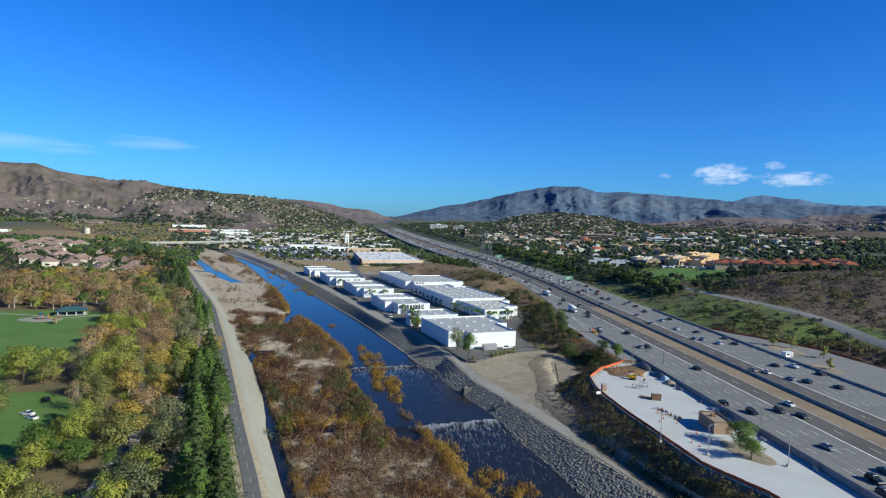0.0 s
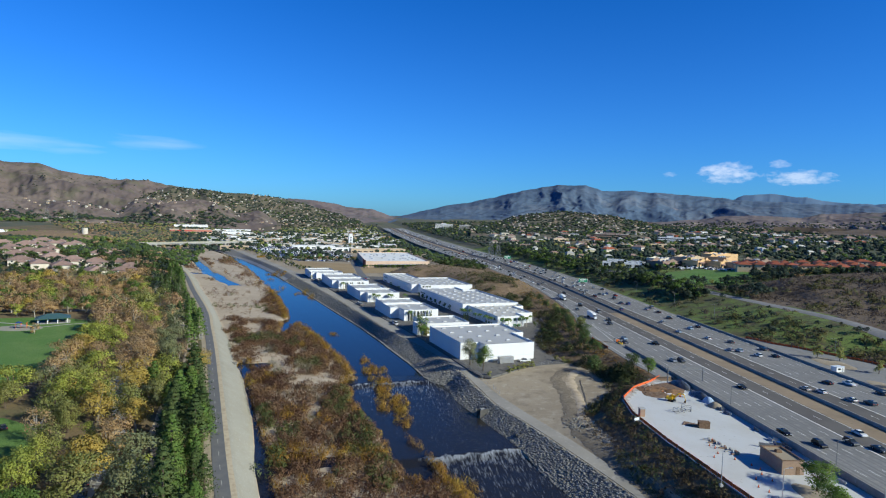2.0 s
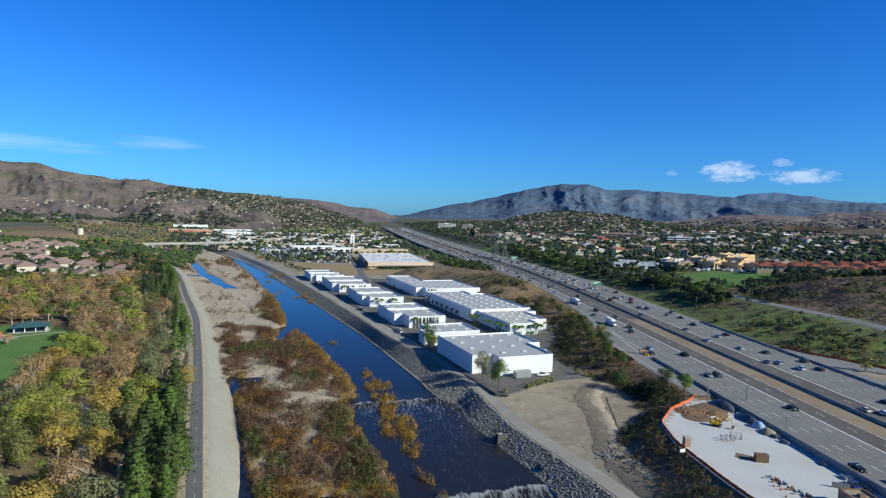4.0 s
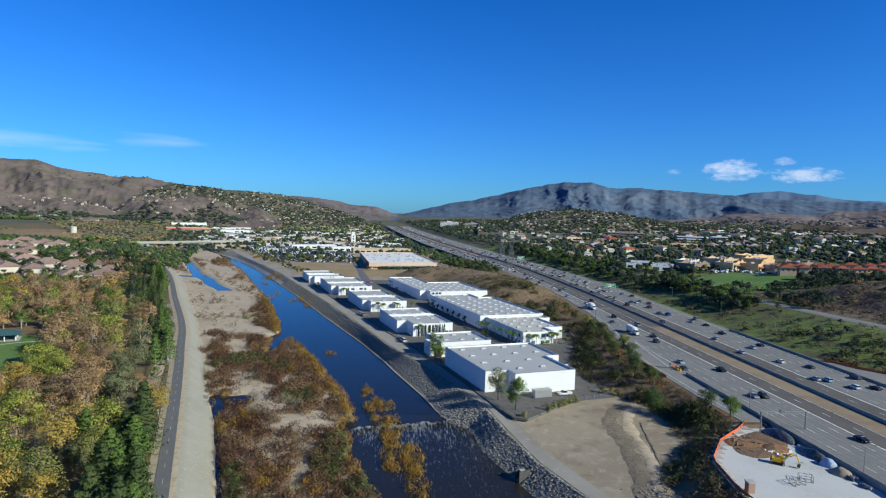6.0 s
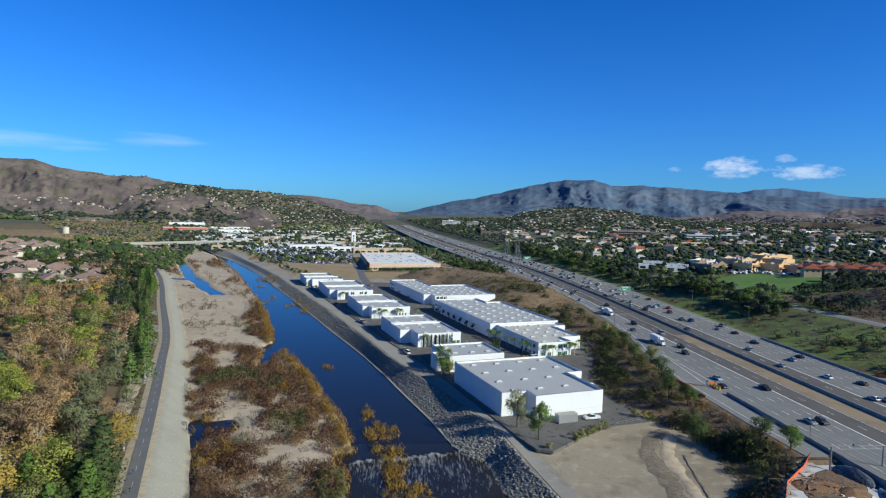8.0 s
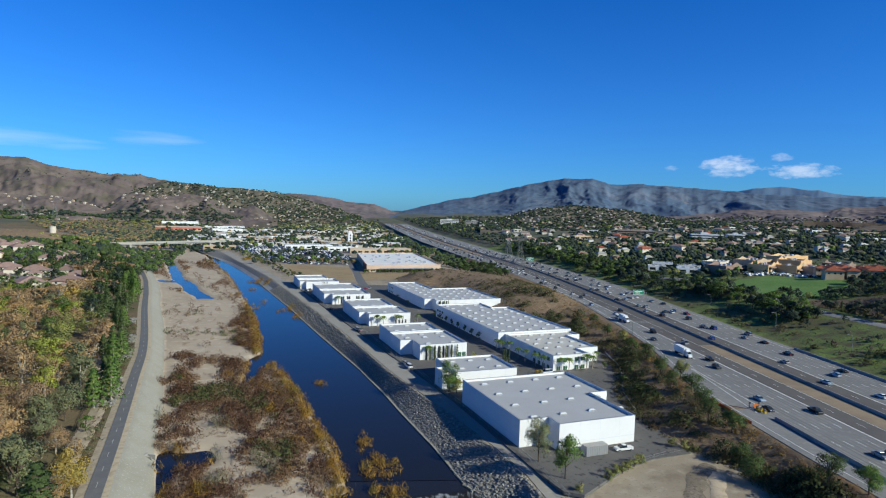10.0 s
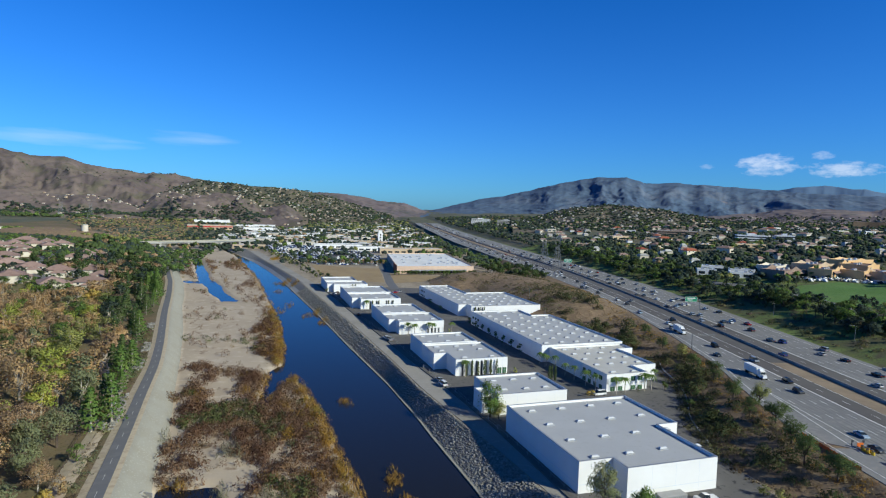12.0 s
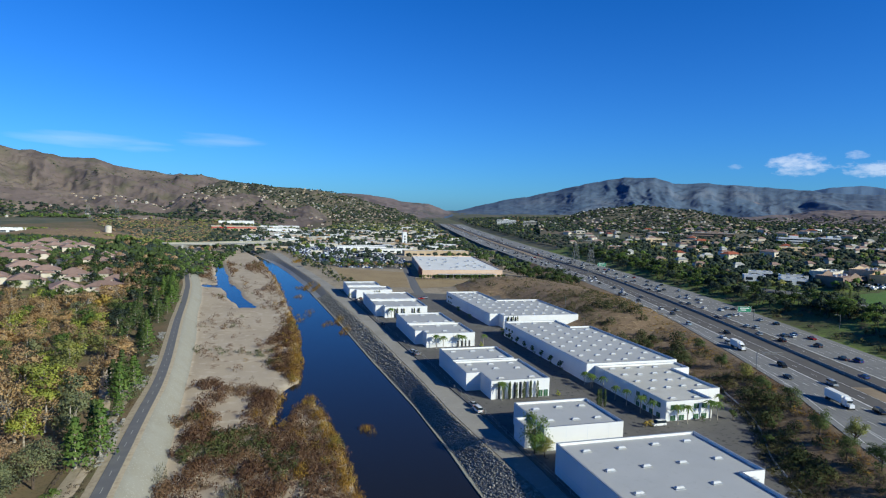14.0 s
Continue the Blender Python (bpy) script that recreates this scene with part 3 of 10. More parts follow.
def ground_sheet():
    ys = np.concatenate([np.arange(-300, 60, 20), np.arange(60, 460, 3.0), np.arange(460, 1150, 6), np.geomspace(1156, 5000, 46)])
    tables = [None, None, (PATH_W, -340), (PATH_W, -120), (PATH_W, -16), (PATH_W, -4), (PATH_W, 3.4), (BASE_W, 0), (BAR_E, -1), (BAR_E, 2.5), (EDGE_E, -3), (EDGE_E, 0.4), (TOP_E, 0), (ROAD_E, 0), (TOE_E, 0), (FWY_W, -0.5), (FWY_E, 0), (VERGE, 0), (VERGE, 45), (VERGE, 150), None, None]
    fixed = {0: -4000, 1: -1300, 20: 760, 21: 4000}
    subs = [8, 14, 24, 26, 3, 2, 4, 34, 2, 5, 2, 6, 3, 26, 10, 12, 3, 10, 18, 46, 10]
    kinds = ["far", "far", "park", "park", "park", "shoulder", "levee", "sand", "sand", "sand", "sand", "rubble_bed", "dirt", "pad", "brush_soil", "brush_soil", "brush_soil", "meadow", "meadow", "far", "far"]
    names = ["park", "shoulder", "levee", "sand", "rubble_bed", "dirt", "pad", "brush_soil", "meadow", "far", "dryhill"]
    lines = []
    for k, tb in enumerate(tables):
        lines.append(np.full(ys.shape, float(fixed[k])) if tb is None else lerp_table(ys, np.array(tb[0])) + tb[1])
    lot = lerp_table(ys, LOT_W)
    lines[15] = np.where(ys < 240, lot - 0.5, lines[15])
    cols, seg = [], []
    for k in range(21):
        for j in range(subs[k]):
            t = j / subs[k]
            cols.append(lines[k] * (1 - t) + lines[k + 1] * t)
            seg.append(k)
    cols.append(lines[21])
    X = np.array(cols).T
    for c in range(1, X.shape[1]):
        X[:, c] = np.maximum(X[:, c], X[:, c - 1] + 0.02)
    Y = np.repeat(ys[:, None], X.shape[1], 1)
    Z = ground_z(X, Y)
    ny, nx = X.shape
    idx = np.arange(ny * nx).reshape(ny, nx)
    faces = np.stack([idx[:-1, :-1], idx[:-1, 1:], idx[1:, 1:], idx[1:, :-1]], -1).reshape(-1, 4)
    cx, cy = (X[:-1, :-1] + X[1:, 1:]) / 2, (Y[:-1, :-1] + Y[1:, 1:]) / 2
    si = np.repeat(np.array(seg)[None, :], ny - 1, 0)
    mi = np.array([names.index(k) for k in kinds])[si]
    dirt, far, brush, dry = (names.index(k) for k in ("dirt", "far", "brush_soil", "dryhill"))
    mi = np.where((si == 13) & ~((cy > 300) & (cy < 650)), dirt, mi)
    mi = np.where((si >= 13) & (si <= 15) & (seg_dist(cx, cy, HILL) < 46) & (cx > -10), brush, mi)
    mi = np.where((cy > 1120) & (si > 2) & (si < 19), far, mi)
    mi = np.where((si >= 18) & (cx > 261 + 5 * np.sin(cy / 13)) & (cy < np.interp(cx, [c[0] for c in SCRUB_HILL], [c[1] for c in SCRUB_HILL]) + 25), dry, mi)
    mi = np.where((si == 17) & (cy < 262 + 14 * np.sin(cx / 7)), dry, mi)
    mi = np.where((si == 16) & (cy > 320), names.index("meadow"), mi)
    me = fast_mesh("ground", np.stack([X, Y, Z], -1).reshape(-1, 3), faces, [M[k] for k in names], mi.ravel(), smooth=True)
    return solid("ground", me, None, "river valley floor with sand, dirt, dry slopes and grass", "ground", kind="structure")


ground_sheet()


def ribbon(name, ys, xl, xr, z, material, label="", category="road", lift=0.0, parent=None, thick=0.25):
    """A strip with sides between two lines x(y). z: a number, or None to lie on the ground."""
    ys = np.asarray(ys, float)
    xl, xr = np.broadcast_to(xl, ys.shape), np.broadcast_to(xr, ys.shape)
    zl = ground_z(xl, ys) + lift if z is None else np.broadcast_to(z, ys.shape) + lift
    zr = ground_z(xr, ys) + lift if z is None else zl
    n = len(ys)
    v = np.concatenate([np.stack([xl, ys, zl], 1), np.stack([xr, ys, zr], 1), np.stack([xl, ys, zl - thick], 1), np.stack([xr, ys, zr - thick], 1)])
    i = np.arange(n - 1)
    f = np.concatenate([np.stack([i, n + i, n + i + 1, i + 1], 1), np.stack([i, i + 1, 2 * n + i + 1, 2 * n + i], 1), np.stack([n + i + 1, n + i, 3 * n + i, 3 * n + i + 1], 1)])
    f = np.concatenate([f, [[0, 2 * n, 3 * n, n], [n - 1, 2 * n - 1, 4 * n - 1, 3 * n - 1]]])
    me = fast_mesh(name, v, f, material)
    if parent is not None:
        return part(name, me, None, parent, label)
    return solid(name, me, None, label, category, kind="structure")


def water_sheets():
    def sheet(name, y0, y1, z, material, label):
        ys = np.arange(y0, y1 + 0.1, 4.0)
        a, b = lerp_table(ys, BASE_W) - 1.0, lerp_table(ys, EDGE_E) + 1.5
        v = np.concatenate([np.stack([a, ys, 0 * ys + z], 1), np.stack([b, ys, 0 * ys + z], 1)])
        n = len(ys)
        i = np.arange(n - 1)
        f = np.stack([i, n + i, n + i + 1, i + 1], 1)
        solid(name, fast_mesh(name, v, f, material), None, label, "water", kind="structure")

    sheet("water_upper", 276, 1124, 1.0, M["water"], "still dark blue river water above the weir")

    ys = np.concatenate([np.arange(-300, 90, 15), np.arange(90, 276.4, 0.9)])
    t = np.concatenate([np.linspace(0, 0.3, 4), np.linspace(0.3, 1, 74)[1:]])
    a, b = lerp_table(ys, BASE_W) - 1.0, lerp_table(ys, EDGE_E) + 1.5
    X = a[:, None] + (b - a)[:, None] * t[None, :]
    Y = np.repeat(ys[:, None], len(t), 1)
    sk = Y - 0.22 * (X - 20)
    Z = water_level(sk)
    Z = np.where(Y > 275, 1.0, Z)
    flow = np.clip((X - lerp_table(ys, BAR_E)[:, None] + 5) / 5, 0, 1)
    ragged = (fbm(X / 2.5, Y / 9, 6) - 0.5) * 4.0
    d1, d2 = 269.2 - sk + ragged, 187.4 - sk + ragged
    fall1 = np.where(d1 > 0, 0.46 * np.exp(-d1 / 30.0) + 0.45 * np.exp(-(d1 / 1.6) ** 2), 0)
    fall2 = np.where(d2 > 0, 0.36 * np.exp(-d2 / 20.0) + 0.50 * np.exp(-(d2 / 3.0) ** 2) + 0.10, 0)
    foam = np.clip(np.maximum(fall1, fall2) + 0.06 * (sk < 266), 0, 1) * flow * (0.45 + 1.1 * fbm(X / 1.7, Y / 5, 16))
    lift = (fbm(X / 0.9, Y / 3.0, 4) - 0.5) * (0.03 + 0.55 * foam)
    Z = Z + np.where(sk < 268.5, lift, 0) * flow
    ny, nx = X.shape
    idx = np.arange(ny * nx).reshape(ny, nx)
    f = np.stack([idx[:-1, :-1], idx[:-1, 1:], idx[1:, 1:], idx[1:, :-1]], -1).reshape(-1, 4)
    me = fast_mesh("water_rapids", np.stack([X, Y, Z], -1).reshape(-1, 3), f, M["rapid"], smooth=True)
    at = me.attributes.new("foam", "FLOAT", "POINT")
    at.data.foreach_set("value", foam.ravel().astype(np.float32))
    solid("water_rapids", me, None, "dark rippling river water breaking white over two low weirs", "water", kind="structure")


water_sheets()

# riverside path and levee road
ys_path = np.arange(60, 1000, 4.0)
pc = lerp_table(ys_path, PATH_W)
pc = np.convolve(np.pad(pc, 4, mode="reflect", reflect_type="odd"), np.ones(9) / 9, "valid")
ribbon("bike_path", ys_path, pc - 1.9, pc + 1.9, 7.0, M["asphalt"], "grey asphalt bike path on top of the levee", "path")
line = Build()
for y in np.arange(64, 520, 9.0):
    x = np.interp(y, ys_path, pc)
    x2 = np.interp(y + 3, ys_path, pc)
    line.add([(x - 0.08, y, 7.02), (x + 0.08, y, 7.02), (x2 + 0.08, y + 3, 7.02), (x2 - 0.08, y + 3, 7.02)], [(0, 1, 2, 3)])
solid("path_line", line, M["concrete"], "faded dashed centre line on the bike path", "marking", kind="structure")
ys_r = np.arange(60, 1000, 4.0)
ribbon("levee_road", ys_r, lerp_table(ys_r, TOP_E) + 0.8, lerp_table(ys_r, ROAD_E), bank_top(ys_r) + 0.12, M["bank_road"], "pale grey maintenance road along the bank", "road")

yard = Build().prism([(112.4, 246), (113.2, 235.5), (117, 232.4), (126, 236.8), (137.4, 242), (148.7, 244.8), (162, 244.6), (166, 262), (170.4, 279.8), (176, 291.7), (182.4, 303.4), (192, 315.2), (201, 328.2), (205.4, 336.3), (213.4, 356.9), (217, 366), (216, 385), (214, 475), (226, 490), (226, 548), (196, 592), (140, 600), (136, 655), (97, 655), (101, 590), (104, 510), (107.5, 434), (110, 380), (112, 350), (113.2, 310)], 5.6, 6.42)
yard_ob = solid("yard_pavement", yard, M["pad"], "dark asphalt yard between the warehouses", "pavement", kind="structure")
yard_ob.matrix_world = pose(0, 0, 0, 0, 0, 16)


def trail(name, pts, width, lift, material, label, category="path", step=3.0, ragged=0.0):
    """A strip of given width along a line over the ground."""
    out = []
    for (ax, ay), (bx, by) in zip(pts, pts[1:]):
        n = max(1, int(math.hypot(bx - ax, by - ay) / step))
        out += [(ax + (bx - ax) * k / n, ay + (by - ay) * k / n) for k in range(n)]
    out.append(pts[-1])
    a = np.array(out, float)
    if len(a) > 8:
        for _ in range(3):
            a[1:-1] = (a[:-2] + 2 * a[1:-1] + a[2:]) / 4
    d = np.gradient(a, axis=0)
    d /= np.linalg.norm(d, axis=1)[:, None]
    nrm = np.stack([-d[:, 1], d[:, 0]], 1)
    w = np.broadcast_to(np.asarray(width, float), (len(a),))[:, None] / 2
    ga, gb = (1 + ragged * 2 * (fbm(a[:, 0] / 2.3 + q, a[:, 1] / 2.3, 18) - 0.5) for q in (0, 40))
    cols = [a + nrm * w * k * (ga if k < 0 else gb)[:, None] for k in (-1, -0.5, 0, 0.5, 1)]
    v = np.concatenate([np.stack([c[:, 0], c[:, 1], ground_z(c[:, 0], c[:, 1]) + lift * (1 if abs(k - 2) < 2 else 0.2)], 1) for k, c in enumerate(cols)])
    n = len(a)
    i = np.arange(n - 1)
    f = np.concatenate([np.stack([k * n + i, k * n + i + 1, (k + 1) * n + i + 1, (k + 1) * n + i], 1) for k in range(4)])
    return solid(name, fast_mesh(name, v, f, material, smooth=True), None, label, category, kind="structure")


M["track"] = mat("dark_dirt_track", (0.215, 0.178, 0.13), 0.95, spots=[(0.25, (0.29, 0.24, 0.175), 0.56, 0.08, 6), (1.2, (0.15, 0.122, 0.09), 0.56, 0.08, 5)], bump=[(2, 0.4, 0.1)])
M["pale_dirt"] = mat("pale_sandy_dirt", (0.54, 0.44, 0.315), 0.95, spots=[(0.4, (0.40, 0.31, 0.21), 0.55, 0.1, 5)], bump=[(2, 0.4, 0.1)])
trail("dirt_track", [(90, 272), (83.5, 266.5), (77, 257), (75.5, 247), (74.5, 236), (71.8, 220), (67, 205), (67, 195), (69, 178), (73, 150), (79, 120)], 5.2, 0.16, M["track"], "dark rutted dirt track across the bare ground", "track", 1.5, 0.6)
trail("sandy_bank", [(90, 267), (83.5, 258), (80.5, 247), (79.5, 236), (76.5, 220), (72.5, 208), (71.5, 197), (73, 182)], 3.6, 0.2, M["pale_dirt"], "pale sandy edge beside the dirt track", "track", 1.5, 0.8)
trail("gully", [(87, 253), (85.4, 249), (84, 242), (82.2, 234), (80, 226.5), (77.5, 217)], 0.9, 0.17, M["track"], "narrow dark eroded gully beside the track", "gully", 1.0, 1.3)
trail("park_trail", [(-46, 140), (-55.5, 164), (-61, 180), (-66.5, 193), (-73, 220), (-78, 250), (-80.5, 270), (-89, 302), (-98, 334), (-116, 368), (-138, 407), (-150, 440)], 3.4, 0.1, M["pale_dirt"], "pale dirt walking trail in the park", "trail", 2.0, 0.25)

# ---- freeway ----
fy = np.concatenate([np.arange(-300, 1000, 8.0), np.arange(1000, 2420, 20.0)])
C = lerp_table(fy, FWY_C)
C = np.convolve(np.pad(C, 6, mode="reflect", reflect_type="odd"), np.ones(13) / 13, "valid")
FZ = 12.0 + valley_rise(fy)
NE, FE = lerp_table(fy, FWY_W), lerp_table(fy, FWY_E)
NEW = np.where(fy < 302, C - 37.8, NE)
ribbon("freeway_west_lanes", fy, NEW, C - 18.4, FZ, M["concrete_road"], "pale worn concrete freeway lanes", "freeway", thick=0.6)
ribbon("freeway_west_express", fy, C - 18.4, C - 9.6, FZ, M["dark_road"], "dark asphalt express lanes of the freeway", "freeway", thick=0.6)
km = fy <= 396
ks, kf = (fy >= 396) & (fy <= 960), fy >= 960
ribbon("freeway_median", fy[km], C[km] - 9.6, C[km] - 0.6, FZ[km], M["median"], "tan bare earth strip beside the freeway median wall", "median", thick=0.6)
ribbon("freeway_median_far", fy[kf], C[kf] - 9.6, C[kf] - 0.6, FZ[kf], M["median"], "brown earth strip widening the far freeway median", "median", thick=0.6)
ribbon("freeway_west_shoulder", fy[ks], C[ks] - 9.6, C[ks] - 0.6, FZ[ks], M["dark_road"], "dark asphalt shoulder beside the median wall", "freeway", thick=0.6)
ribbon("freeway_east_express", fy, C + 0.6, C + 11.0, FZ, M["dark_road"], "dark asphalt lanes beside the median wall", "freeway", thick=0.6)
ribbon("freeway_east_lanes", fy, C + 11.0, FE, FZ, M["concrete_road"], "pale worn concrete freeway lanes", "freeway", thick=0.6)


def wall_along(name, ys, xs, z, h, w, label):
    n = len(ys)
    v = np.concatenate([np.stack([xs + o * w / 2, ys, z + k * h], 1) for k, o in ((0, -1), (0, 1), (1, -0.5), (1, 0.5))])
    i = np.arange(n - 1)
    f = np.concatenate([np.stack([i + 2 * n, i + 3 * n, i + 3 * n + 1, i + 2 * n + 1], 1), np.stack([i + 1, i, i + 2 * n, i + 2 * n + 1], 1)[:, ::-1], np.stack([i + n, i + n + 1, i + 3 * n + 1, i + 3 * n], 1)])
    f = np.concatenate([f, [[0, n, 3 * n, 2 * n], [n - 1, 2 * n - 1, 4 * n - 1, 3 * n - 1]]])
    solid(name, fast_mesh(name, v, f, M["barrier"]), None, label, "barrier", kind="structure")


ramp_ys = np.arange(238, 306, 4.0)
ribbon("exit_ramp", ramp_ys, lerp_table(ramp_ys, FWY_W), np.interp(ramp_ys, fy, C) - 37.9, 11.97, M["concrete_road"], "pale worn concrete exit ramp outside the freeway wall", "road", thick=0.5)
wall_along("median_wall", fy, C, FZ - 0.05, 1.15, 0.8, "long concrete median wall of the freeway")
k = (fy > -300) & (fy < 395)
wall_along("east_ramp_wall", fy[k], C[k] + 35, FZ[k] - 0.05, 1.1, 0.8, "concrete barrier between freeway lanes and a side lot")
k = (fy > -300) & (fy < 296)
wall_along("west_lot_wall", fy[k], C[k] - 38.5, FZ[k] - 1.2, 2.2, 0.8, "concrete wall between freeway and the works yard")


def lane_marks():
    b = Build()
    for off, dash in ((-33.6, 1), (-29.8, 1), (-26, 1), (-22.2, 1), (-18.5, 0), (-14.2, 1), (-10.0, 0), (2.2, 0), (6.5, 1), (10.9, 0), (14.5, 1), (18.2, 1), (22, 1), (25.8, 1), (29.6, 1), (33.0, 0)):
        y = 60.0
        while y < 1100:
            ln = 4.0 if dash else 12.0
            w = 0.10 if dash else (0.28 if abs(off) in (18.5, 10.9) else 0.12)
            c0, c1 = np.interp(y, fy, C) + off, np.interp(y + ln, fy, C) + off
            z0, z1 = np.interp(y, fy, FZ) + 0.03, np.interp(y + ln, fy, FZ) + 0.03
            if c0 > np.interp(y, fy, NEW) + 1:
                b.add([(c0 - w, y, z0), (c0 + w, y, z0), (c1 + w, y + ln, z1), (c1 - w, y + ln, z1)], [(0, 1, 2, 3)])
            y += 14.0 if dash else 12.0
    solid("lane_markings", b, M["paint"], "white painted lane lines on the freeway", "marking", kind="structure")


def lane_wear():
    """Dark tyre-worn and oil-stained streaks down the middle of each lane."""
    b = Build()
    rng = np.random.default_rng(61)
    for off in (-35.4, -31.7, -27.9, -24.1, -20.4, 12.7, 16.4, 20.1, 23.9, 27.7, 31.4):
        for side in (-0.75, 0.75):
            y = 40.0
            while y < 1300:
                ln = 10.0
                w0, w1 = 0.28 + 0.1 * math.sin(y / 37 + off), 0.28 + 0.1 * math.sin((y + ln) / 37 + off)
                c0, c1 = np.interp(y, fy, C) + off + side, np.interp(y + ln, fy, C) + off + side
                z0, z1 = np.interp(y, fy, FZ) + 0.012, np.interp(y + ln, fy, FZ) + 0.012
                if c0 > np.interp(y, fy, NEW) + 1 and c0 < np.interp(y, fy, FE) - 0.8:
                    b.add([(c0 - w0, y, z0), (c0 + w0, y, z0), (c1 + w1, y + ln, z1), (c1 - w1, y + ln, z1)], [(0, 1, 2, 3)])
                y += ln
    solid("lane_wear", b, M["lane_wear"], "dark tyre-worn streaks along the freeway lanes", "marking", kind="structure")


lane_wear()
lane_marks()


def crash_cushion():
    """Sand barrels and a striped end board before the wall that parts the ramp from the lanes."""
    x0 = float(np.interp(296, fy, C)) - 38.5
    c = thing("crash_cushion", pose(x0, 297, 12.0), "yellow and orange crash cushion before the end of the wall", "crash cushion")
    for k, (x, y) in enumerate(((0, 0.6), (-0.6, 1.9), (0.6, 1.9), (-0.6, 3.2), (0.6, 3.2), (0, 4.5))):
        b = part("barrel", Build().tube((x, y, 0), (x, y, 0.95), 0.48, 0.44, 10), M["safety_yellow"], c)
        part("lid", Build().tube((x, y, 0.95), (x, y, 1.02), 0.5, 0.46, 10), M["stripe"], b)
    part("end_board", Build().box(-0.9, 0.9, 5.4, 5.5, 0.3, 1.5), M["safety_orange"], c, "orange warning board")
    for x in (-1.6, 1.6):
        m = thing("marker_post", pose(x0 + x, 303.5, 12.0), "black marker post beside the crash cushion", "post", "marker posts")
        part("post", Build().tube((0, 0, 0), (0, 0, 1.9), 0.13, 0.11, 8), M["stripe"], m)
        part("plate", Build().box(-0.35, 0.35, -0.16, -0.12, 1.2, 1.9), M["stripe"], m)


M["safety_yellow"] = mat("yellow_plastic", (0.62, 0.40, 0.03), 0.5, spots=[(1.5, (0.45, 0.28, 0.03), 0.6, 0.1, 3)])
M["safety_orange"] = mat("orange_board", (0.70, 0.17, 0.03), 0.6, spots=[(1.5, (0.5, 0.12, 0.03), 0.6, 0.1, 3)])
crash_cushion()


def ramp_marks():
    """White edge and gore lines where the ramp leaves the lanes."""
    b = Build()
    tip, foot = 352.0, 298.0
    for side in (-1, 1):
        for y in np.arange(foot, tip, 6.0):
            k0, k1 = (tip - y) / (tip - foot), (tip - y - 6) / (tip - foot)
            xa = float(np.interp(y, fy, C)) - 38.5 + side * (0.3 + 2.0 * k0) + 3.0 * (1 - k0)
            xb = float(np.interp(y + 6, fy, C)) - 38.5 + side * (0.3 + 2.0 * max(k1, 0)) + 3.0 * (1 - max(k1, 0))
            b.add([(xa - 0.14, y, 12.03), (xa + 0.14, y, 12.03), (xb + 0.14, y + 6, 12.03), (xb - 0.14, y + 6, 12.03)], [(0, 1, 2, 3)])
    for y in np.arange(244, 640, 8.0):
        xa, xb = float(np.interp(y, fy, NE)) + 2.6, float(np.interp(y + 8, fy, NE)) + 2.6
        za, zb = float(np.interp(y, fy, FZ)) + 0.03, float(np.interp(y + 8, fy, FZ)) + 0.03
        b.add([(xa - 0.12, y, za), (xa + 0.12, y, za), (xb + 0.12, y + 8, zb), (xb - 0.12, y + 8, zb)], [(0, 1, 2, 3)])
    solid("ramp_markings", b, M["paint"], "white edge lines where the ramp leaves the freeway", "marking", kind="structure")


ramp_marks()

# ---- warehouses ----
YARD = pose(0, 0, 0, 0, 0, 16)


def inset(poly, d):
    n, out = len(poly), []
    for i in range(n):
        a, b, c = Vector(poly[i - 1]), Vector(poly[i]), Vector(poly[(i + 1) % n])
        e, f = (b - a).normalized(), (c - b).normalized()
        nin = Vector((-e.y, e.x)) + Vector((-f.y, f.x))
        k = d / max(0.2, (1 + e.dot(f)) / 2 * 2) * 1.0
        out.append(tuple(b + nin * k))
    return out


SKY_ME = None


def skylight_mesh():
    b = Build()
    b.slot = 0
    b.box(-1.3, 1.3, -0.65, 0.65, 0.0, 0.28)
    b.slot = 1
    b.box(-1.18, 1.18, -0.54, 0.54, 0.28, 0.62, 0.32)
    return b.mesh("skylight", [M["metal"], M["skylight"]])


